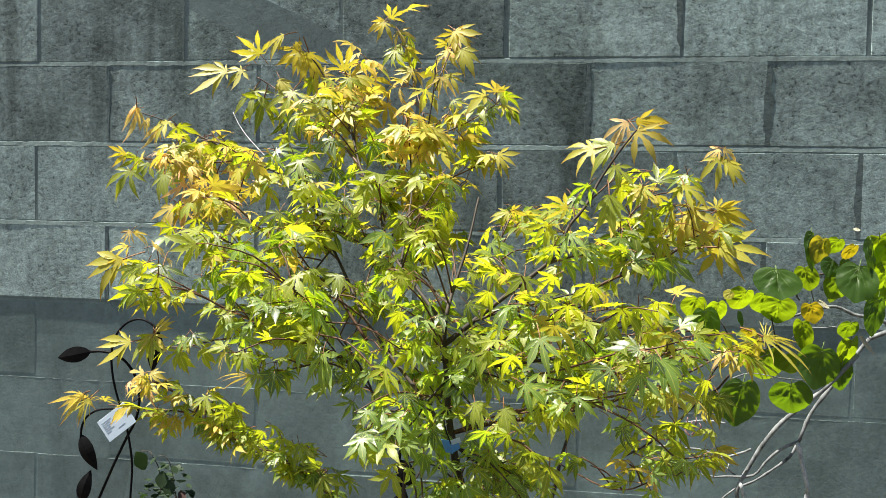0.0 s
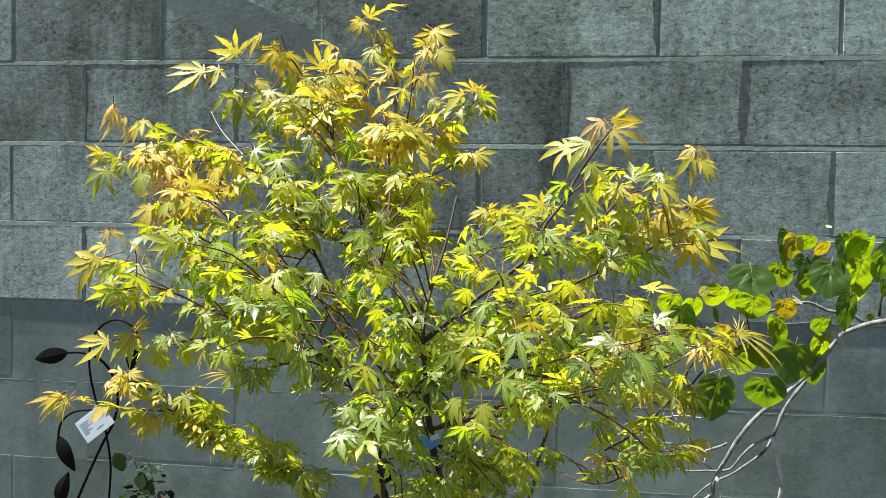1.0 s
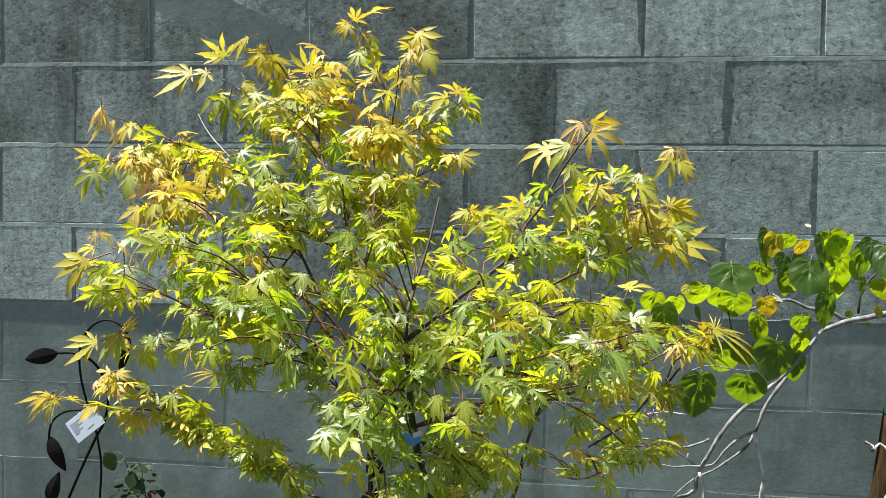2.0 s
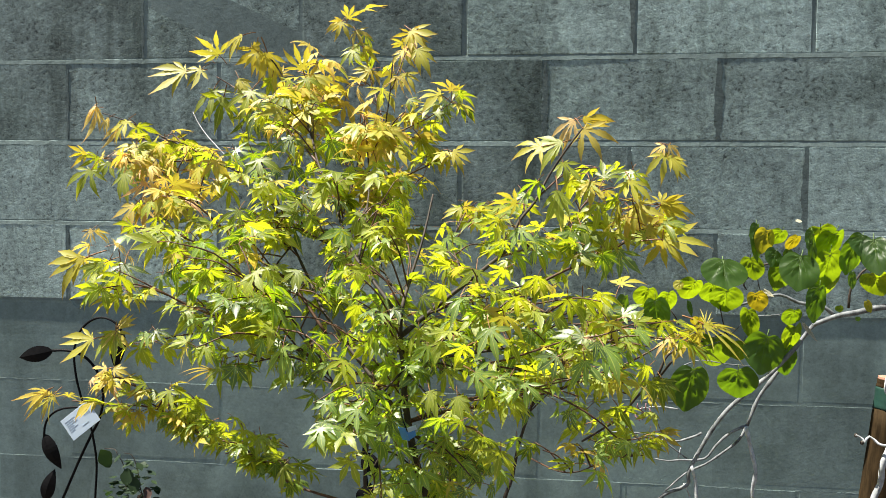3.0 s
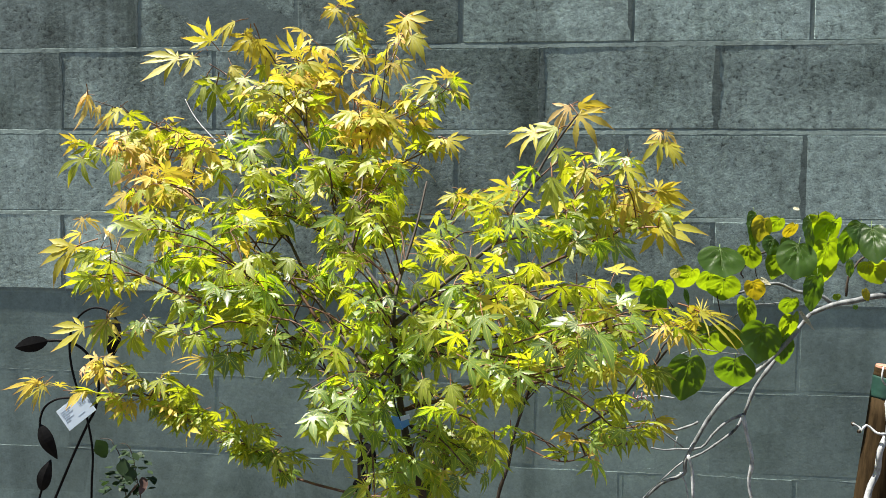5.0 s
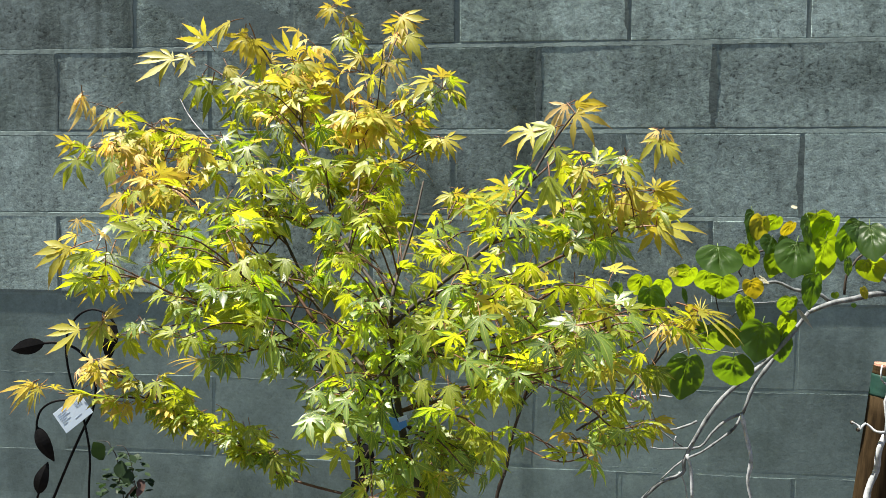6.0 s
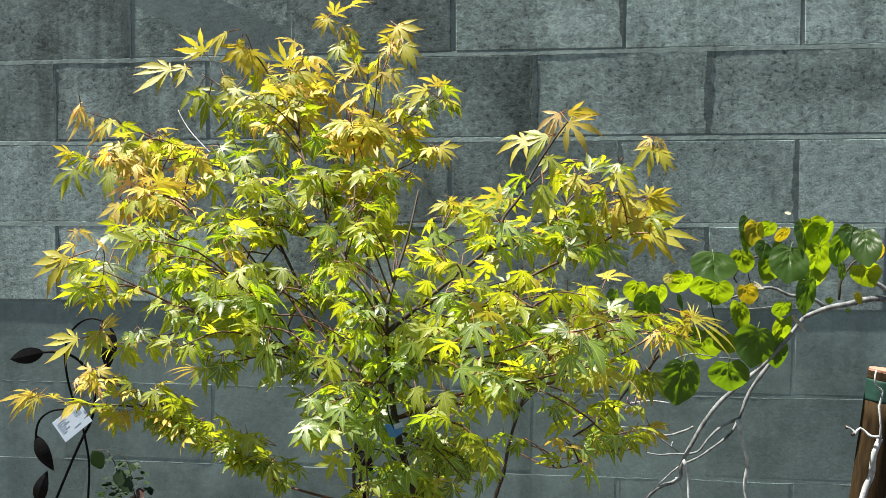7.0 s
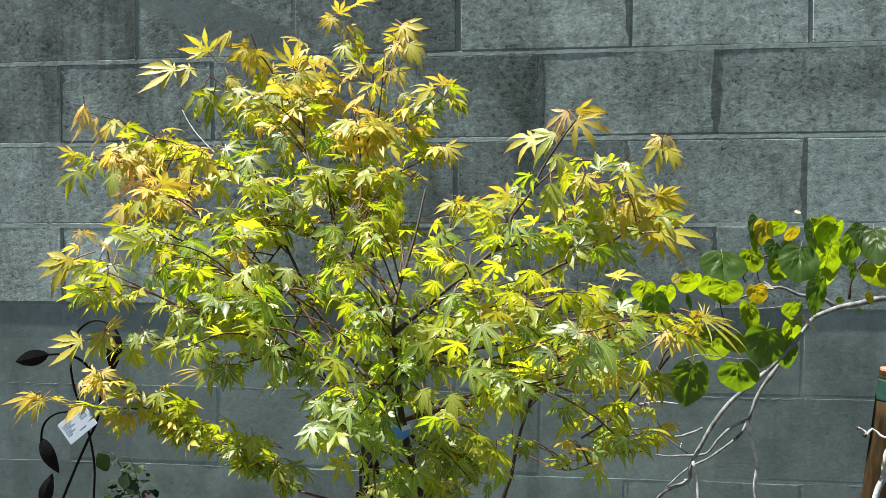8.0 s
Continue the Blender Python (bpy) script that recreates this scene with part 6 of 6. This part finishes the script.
cane("stem", [(1.708, -0.74, 0.0), (1.693, -0.74, 0.4), (1.701, -0.74, 0.8)] + [(1.712, -0.740, 1.009), (1.718, -0.740, 1.039), (1.723, -0.740, 1.065), (1.729, -0.740, 1.095), (1.735, -0.740, 1.118)], 0.0080, 0.0065, M_TWIG_PALE, shrub)
cane("twig", [(1.732, -0.745, 1.113), (1.734, -0.745, 1.139), (1.736, -0.745, 1.166), (1.734, -0.745, 1.183), (1.728, -0.745, 1.195), (1.721, -0.745, 1.211), (1.725, -0.745, 1.222)], 0.0026, 0.0018, M_TWIG_PALE, shrub, 2)
cane("twig", [(1.734, -0.745, 1.122), (1.724, -0.745, 1.122), (1.713, -0.745, 1.127), (1.704, -0.745, 1.132), (1.695, -0.745, 1.127), (1.690, -0.745, 1.128), (1.685, -0.745, 1.136)], 0.0034, 0.0018, M_TWIG_PALE, shrub, 2)
bm = bmesh.new()
for p in [(1.687, -0.740, 1.134), (1.696, -0.740, 1.123)]:
    bmesh.ops.create_icosphere(bm, subdivisions=1, radius=0.0034, matrix=Matrix.Translation(p))
part("bud", bm, M_BARK, shrub, "dark buds")


# ---------- black iron garden ornament ----------
def ornament(at, label):
    return thing("garden_trellis", at, label, "garden ornament", "iron garden stakes")


trellis = ornament((0.02, -0.07, 0.0), "black iron garden stake of curling stems and leaves")


def rod(pts, r=0.0036, parent=None):
    bm = bmesh.new()
    tube(bm, smooth_path(pts, 6), r, r, 8)
    return part("rod", bm, M_IRON, parent or trellis)


def iron_leaf(tip_from, tip_to, width, parent=None):
    """A pressed iron leaf from its stalk end to its tip, folded along the middle, slightly bowed."""
    a, b = Vector(tip_from), Vector(tip_to)
    d = b - a
    side = d.normalized().cross(Vector((0, 1, 0)))
    n = 10
    bm = bmesh.new()
    front, back = [], []
    for i in range(n + 1):
        t = i / n
        w = width * 0.5 * (math.sin(math.pi * t ** 0.8) ** 0.85 if 0 < t < 1 else 0.03)
        c = a + d * t + Vector((0, -0.006 * math.sin(math.pi * t), 0))
        for rows, y in ((front, 0.0), (back, 0.0018)):
            rows.append([bm.verts.new(c + side * (w * s) + Vector((0, y - 0.004 * (1 - abs(s)) * (w / (width * 0.5)), 0))) for s in (-1, -0.5, 0, 0.5, 1)])
    for rows, flip in ((front, False), (back, True)):
        for p, q in zip(rows, rows[1:]):
            for k in range(4):
                f = (p[k], p[k + 1], q[k + 1], q[k])
                bm.faces.new(f[::-1] if flip else f)
    for p, q, p2, q2 in zip(front, front[1:], back, back[1:]):
        for k in (0, 4):
            bm.faces.new((p[k], q[k], q2[k], p2[k]))
    bmesh.ops.recalc_face_normals(bm, faces=bm.faces)
    return part("iron_leaf", bm, M_IRON, parent or trellis)


rod([(-0.300, -0.070, 0.0), (-0.137, -0.070, 0.37)] + [(0.026, -0.070, 0.736), (0.065, -0.070, 0.823), (0.098, -0.070, 0.890), (0.121, -0.070, 0.935), (0.130, -0.070, 0.992), (0.118, -0.070, 1.044), (0.092, -0.070, 1.079), (0.060, -0.070, 1.097), (0.026, -0.070, 1.102), (-0.004, -0.070, 1.100)], 0.0034)
rod([(0.095, -0.075, 0.0), (0.102, -0.075, 0.4)] + [(0.110, -0.075, 0.734), (0.114, -0.075, 0.800), (0.113, -0.075, 0.836), (0.105, -0.075, 0.886), (0.092, -0.075, 0.942), (0.075, -0.075, 0.985), (0.061, -0.075, 1.041), (0.057, -0.075, 1.098), (0.067, -0.075, 1.141), (0.095, -0.075, 1.175), (0.130, -0.075, 1.188), (0.164, -0.075, 1.177), (0.186, -0.075, 1.149), (0.189, -0.075, 1.107)], 0.0028)
rod([(0.089, -0.075, 0.959), (0.055, -0.075, 0.959), (0.017, -0.075, 0.952), (-0.011, -0.075, 0.933), (-0.023, -0.075, 0.908), (-0.026, -0.075, 0.879)], 0.0028)
rod([(-0.02, -0.075, 0.0), (-0.06, -0.075, 0.45)] + [(-0.053, -0.075, 0.621), (-0.032, -0.075, 0.694), (-0.022, -0.075, 0.724)], 0.0028)
iron_leaf(*[(-0.003, -0.070, 1.100), (-0.093, -0.070, 1.080)], 0.040)
iron_leaf(*[(0.182, -0.075, 1.159), (0.166, -0.075, 1.058)], 0.040)
iron_leaf(*[(-0.025, -0.075, 0.888), (0.019, -0.075, 0.801)], 0.040)
iron_leaf(*[(-0.026, -0.075, 0.716), (0.002, -0.075, 0.799)], 0.038)
trellis2 = ornament((0.80, -0.07, 0.0), "black iron garden stake with leaves, behind the maple")
rod([(0.80, -0.07, 0.0), (0.81, -0.07, 0.4)] + [(0.813, -0.070, 0.745), (0.803, -0.070, 0.807), (0.796, -0.070, 0.876), (0.807, -0.070, 0.932)], 0.0042, trellis2)
iron_leaf(*[(0.800, -0.070, 0.876), (0.831, -0.070, 0.811)], 0.045, trellis2)
iron_leaf(*[(0.792, -0.070, 0.745), (0.814, -0.070, 0.801)], 0.045, trellis2)

# card tag tied to the ornament
tag_c = Vector((0.081, -0.095, 0.930))
tag = thing("plant_tag", tag_c, "white card tag with grey print on the iron stake", "tag")
M_TAG = Matrix.Translation(tag_c) @ Matrix.Rotation(radians(-6), 4, "X") @ Matrix.Rotation(radians(-39), 4, "Y")


def flat(name, x0, z0, x1, z1, y, thick, mat, at, parent):
    bm = bmesh.new()
    box(bm, (x0, y, z0), (x1, y + thick, z1), 0.0004 if thick > 0.0009 else 0.0)
    bm.transform(at)
    return part(name, bm, mat, parent)


card = flat("card", -0.041, -0.030, 0.046, 0.030, 0.0, 0.0012, M_CARD, M_TAG, tag)
for i in range(9):
    x = 0.018 + i * 0.0022
    flat("barcode_bar", x, 0.004, x + (0.0006, 0.0013, 0.0009)[i % 3], 0.021, -0.0005, 0.0005, M_INK, M_TAG, card)
for i, (x0, x1) in enumerate(((-0.034, -0.004), (-0.034, -0.010), (-0.034, -0.002), (-0.034, -0.016), (-0.034, -0.008), (-0.034, -0.020), (0.0, 0.020))):
    z = 0.018 - i * 0.0055
    flat("print_line", x0, z, x1, z + 0.0007, -0.0005, 0.0005, M_INK, M_TAG, card)
bm = bmesh.new()
tube(bm, smooth_path([(0.106, -0.093, 0.973), (0.118, -0.093, 0.981), (0.133, -0.093, 0.987), (0.142, -0.093, 0.996)], 4), 0.0008, 0.0008, 5)
part("string", bm, M_IRON, tag)

# blue tag on the maple stem
blue_c = Vector((1.079, -1.205, 1.234))
blue = thing("plant_label", blue_c, "folded bright blue plastic plant label tied to the maple stem", "tag")
M_B = Matrix.Translation(blue_c) @ Matrix.Rotation(radians(-14), 4, "Y") @ Matrix.Rotation(radians(25), 4, "X")
for name, turn, x0, z0, x1, z1, mat in (("label_strip", -28, -0.0100, -0.0085, -0.0010, 0.0080, M_BLUE), ("label_fold", 34, -0.0006, -0.0070, 0.0085, 0.0030, M_BLUE), ("label_end", 12, 0.0010, 0.0024, 0.0105, 0.0078, M_LABEL_PALE)):
    flat(name, x0, z0, x1, z1, 0.0, 0.0009, mat, M_B @ Matrix.Rotation(radians(turn), 4, "Z"), blue)
bm = bmesh.new()
tube(bm, smooth_path([M_B @ Vector(q) for q in ((0.0, 0.001, 0.006), (-0.003, 0.012, 0.012), (-0.006, 0.030, 0.012))], 4), 0.0007, 0.0007, 5)
part("tie", bm, M_IRON, blue)


# ---------- small rose by the wall ----------
rose = thing("rose_bush", (0.20, -0.14, 0.0), "small dusty-green rose bush by the wall", "shrub")
cane("stem", [(0.20, -0.14, 0.0), (0.21, -0.14, 0.4)] + [(0.231, -0.140, 0.735), (0.228, -0.140, 0.783), (0.221, -0.140, 0.838), (0.206, -0.140, 0.868), (0.192, -0.140, 0.876), (0.170, -0.140, 0.878)], 0.0022, 0.0012, M_BARK, rose)
cane("stem", [(0.24, -0.15, 0.0), (0.245, -0.15, 0.4)] + [(0.279, -0.150, 0.741), (0.266, -0.150, 0.795), (0.257, -0.150, 0.836), (0.244, -0.150, 0.867), (0.225, -0.150, 0.872)], 0.0022, 0.0012, M_BARK, rose)


def rose_leaf_mesh(seed):
    r = random.Random(seed)
    vs, fs = [], []
    n = 8
    for i in range(n + 1):
        t = i / n
        w = 0.36 * math.sin(math.pi * min(1, t * 0.97 + 0.015)) ** 0.8
        z = -0.16 * t * t
        jag = 1 + r.uniform(-0.1, 0.1)
        vs.extend((Vector((-w * jag, t, z + 0.06)), Vector((0, t, z)), Vector((w * jag, t, z + 0.06))))
    for i in range(n):
        o = i * 3
        fs.extend(((o, o + 1, o + 4, o + 3), (o + 1, o + 2, o + 5, o + 4)))
    me = bpy.data.meshes.new("leaf")
    me.from_pydata([tuple(v) for v in vs], [], fs)
    me.polygons.foreach_set("use_smooth", [True] * len(fs))
    me.materials.append(M_ROSE)
    return me


ROSE = [rose_leaf_mesh(700 + i) for i in range(4)]


def rose_leaf(p, size, az, pitch, mat=None, roll=0.0):
    ob = new("leaf", ROSE[rng.randrange(4)])
    ob.parent = rose
    ob.matrix_parent_inverse = rose.matrix_world.inverted()
    ob.matrix_basis = Matrix.Translation(p) @ Matrix.Rotation(az, 4, "Z") @ Matrix.Rotation(pitch, 4, "X") @ Matrix.Rotation(roll, 4, "Y") @ Matrix.Scale(size, 4)
    if mat:
        ob.material_slots[0].link = "OBJECT"
        ob.material_slots[0].material = mat


for p in [(0.239, -0.150, 0.863), (0.260, -0.150, 0.854), (0.274, -0.150, 0.836), (0.285, -0.150, 0.816), (0.291, -0.150, 0.827), (0.267, -0.150, 0.822), (0.245, -0.150, 0.815), (0.224, -0.150, 0.803), (0.202, -0.150, 0.791), (0.195, -0.150, 0.779), (0.202, -0.150, 0.765), (0.256, -0.150, 0.788), (0.276, -0.150, 0.788), (0.290, -0.150, 0.792), (0.266, -0.150, 0.767), (0.242, -0.150, 0.773), (0.223, -0.150, 0.773), (0.188, -0.150, 0.796), (0.287, -0.150, 0.768), (0.258, -0.150, 0.760)]:
    for k in range(3):
        rose_leaf(Vector(p) + Vector((rng.gauss(0, 0.008), rng.gauss(-0.01, 0.012), rng.gauss(0, 0.008))), rng.uniform(0.016, 0.028), rng.uniform(0, 6.28), rng.uniform(-0.7, 0.5))
for p in [(0.245, -0.170, 0.842), (0.263, -0.170, 0.822)]:
    rose_leaf(Vector(p), 0.040, math.pi + 0.3, -1.1)
for p in [(0.290, -0.170, 0.798), (0.300, -0.170, 0.785), (0.283, -0.170, 0.782)]:
    rose_leaf(Vector(p), 0.030, rng.uniform(2, 4), -0.7, M_ROSE_RED)
rose_leaf(Vector((0.170, -0.160, 0.880)), 0.050, math.pi + 1.9, -1.05, None, 0.9)


# ---------- the block wall ----------
BW, BH, J = 0.4064, 0.2032, 0.010
COURSES, COLS = 11, 13
wall = thing("wall_back", (0.8, 0.1, 0.0), "grey concrete block wall in running bond with stained joints", "wall", kind="structure")


def face(c):
    """How far back the face of a course lies: the upper wall leans back a trifle, course by course."""
    return 0.0011 * (c - 6) if c >= 6 else 0.0024


for c in range(6, COURSES):
    bm = bmesh.new()
    box(bm, (-1.75, face(c) + 0.0007, c * BH), (3.45, 0.195, (c + 1) * BH))
    part("core", bm, M_MORTAR_FLUSH, wall)
bm = bmesh.new()
box(bm, (-1.75, face(0) + 0.0003, 0.0), (3.45, 0.195, 6 * BH))
part("core", bm, M_BLOCK_SMOOTH, wall)
bm = bmesh.new()
box(bm, (-1.76, 0.007, COURSES * BH + 0.001), (3.46, 0.205, COURSES * BH + 0.05), 0.006)
part("coping", bm, M_BLOCK_SMOOTH, wall)


def block_mesh(width, seed, worn):
    """One block: bevelled, with edges chipped a little."""
    r = random.Random(seed)
    bm = bmesh.new()
    box(bm, (0, 0, 0), (width - J, 0.06, BH - J), worn, 1)
    for v in bm.verts:
        v.co += Vector((r.uniform(-1, 1) * 0.0012, r.uniform(-1, 1) * 0.0008, r.uniform(-1, 1) * 0.0012))
    me = bpy.data.meshes.new("block")
    bm.to_mesh(me)
    bm.free()
    return me


FULL = [[block_mesh(BW, 60 + i + 10 * k, 0.0012 if k == 0 else 0.0006) for i in range(6)] for k in range(2)]
for k in range(2):
    for me in FULL[k]:
        me.materials.append(M_BLOCK_ROUGH if k == 0 else M_BLOCK_SMOOTH)
wrng = random.Random(5)
RISE = {8: 0.004, 9: 0.007, 10: 0.007}   # the upper courses were laid a little high
PALE = {(6, -2), (6, -1), (6, 0), (7, -1), (7, 0), (9, 3), (9, 4), (9, 5), (9, 6), (8, 5), (10, 2), (10, 3), (10, 4), (10, 5), (10, 6), (7, 5), (7, 6)}
DARK = {(8, -1), (8, 1), (8, 2), (7, 1), (7, 2), (7, 3), (9, 0), (9, 2)}
for c in range(COURSES):
    rough = c >= 6
    shift = (0.0 if c % 2 == 0 else -BW / 2) + (0.007 if c == 9 else 0.0)
    for i in range(-4, COLS - 5):
        x = i * BW + shift + J / 2
        if x < -1.76 or x > 3.2:
            continue
        ob = new("block", wrng.choice(FULL[0 if rough else 1]))
        ob.parent = wall
        ob.matrix_parent_inverse = wall.matrix_world.inverted()
        if (c, i) in PALE or (c, i) in DARK:
            ob.material_slots[0].link = "OBJECT"
            ob.material_slots[0].material = M_BLOCK_PALE if (c, i) in PALE else M_BLOCK_DARK
        ob.location = (x + wrng.uniform(-1, 1) * 0.0015, face(c) + wrng.uniform(-1, 1) * (0.0004 if rough else 0.0002), c * BH + RISE.get(c, 0.0) + J / 2 + wrng.uniform(-1, 1) * 0.001)
    # sloped bed joint on top of the course: deep under the upper block, nearly flush below
    bm = bmesh.new()
    z, y0 = (c + 1) * BH + RISE.get(c + 1, 0.0), face(c)
    if rough:
        prof = [(y0 + 0.004, z - 0.0085), (y0 - 0.0001, z - 0.0070), (y0 + 0.0009, z + 0.0034), (y0 + 0.0032, z + 0.0050), (0.05, z + 0.0055)]
    else:
        prof = [(y0 + 0.004, z - 0.0085), (y0 + 0.0001, z - 0.0062), (y0 + 0.0014, z + 0.0036), (y0 + 0.0022, z + 0.0064), (0.05, z + 0.0065)]
    rows = []
    for i in range(401):
        x = -1.74 + i * 0.01294
        sag = noise.noise(Vector((x * 9, c * 3.1, 0.0))) * 0.0012
        rows.append([bm.verts.new((x, y + wrng.uniform(-1, 1) * 0.0002, zz + sag + wrng.uniform(-1, 1) * 0.0010)) for y, zz in prof])
    for a, b in zip(rows, rows[1:]):
        for k in range(4):
            bm.faces.new((a[k], b[k], b[k + 1], a[k + 1]))
    part("bed_joint", bm, M_MORTAR if rough else M_MORTAR_PALE, wall)


def smear(x, c, z0, z1, width, seed):
    """Damp dark mortar standing a little proud of an upright joint, with ragged edges."""
    r = random.Random(seed)
    bm = bmesh.new()
    rows = []
    n, y = 14, face(c)
    for i in range(n + 1):
        t = i / n
        z = c * BH + (z0 + (z1 - z0) * t) * BH
        w = width * (0.35 + 0.65 * math.sin(math.pi * min(1, 0.12 + t * 0.85))) * r.uniform(0.7, 1.15) / 2
        cx = x + r.uniform(-1, 1) * 0.0015
        rows.append([bm.verts.new(q) for q in ((cx - w, y + 0.003, z), (cx - w * 0.8, y - 0.0005, z), (cx + w * 0.8, y - 0.0006, z), (cx + w, y + 0.003, z))])
    for p, q in zip(rows, rows[1:]):
        for k in range(3):
            bm.faces.new((p[k], p[k + 1], q[k + 1], q[k]))
    part("head_joint", bm, M_MORTAR_DARK, wall, "dark damp mortar joint")


smear(3 * BW, 8, 0.05, 0.97, 0.020, 1)
smear(4 * BW, 8, 0.05, 0.97, 0.026, 2)
smear(4.5 * BW, 7, 0.03, 0.95, 0.026, 3)
smear(3.5 * BW, 7, 0.25, 0.95, 0.020, 4)
smear(3.5 * BW, 9, 0.08, 1.9, 0.016, 5)
smear(4 * BW, 6, 0.2, 0.9, 0.018, 6)
smear(0, 8, 0.05, 0.95, 0.011, 7)
smear(0.5 * BW, 9, 0.05, 0.95, 0.010, 8)
smear(0, 6, 0.05, 0.9, 0.011, 9)


# old plug hole and a dribble of mortar
bm = bmesh.new()
bmesh.ops.create_cone(bm, cap_ends=True, segments=14, radius1=0.0055, radius2=0.0048, depth=0.004, matrix=Matrix.Translation((1.881, 0.0035, 1.672)) @ Matrix.Rotation(radians(90), 4, "X"))
part("plug", bm, M_MORTAR_DARK, wall, "dark filled plug hole")
bm = bmesh.new()
tube(bm, smooth_path([(0.003, 0.002, 1.235), (0.006, 0.002, 1.216), (0.019, 0.002, 1.203), (0.039, 0.002, 1.197)], 4), 0.0022, 0.0012, 6)
part("mortar_dribble", bm, M_MORTAR, wall)
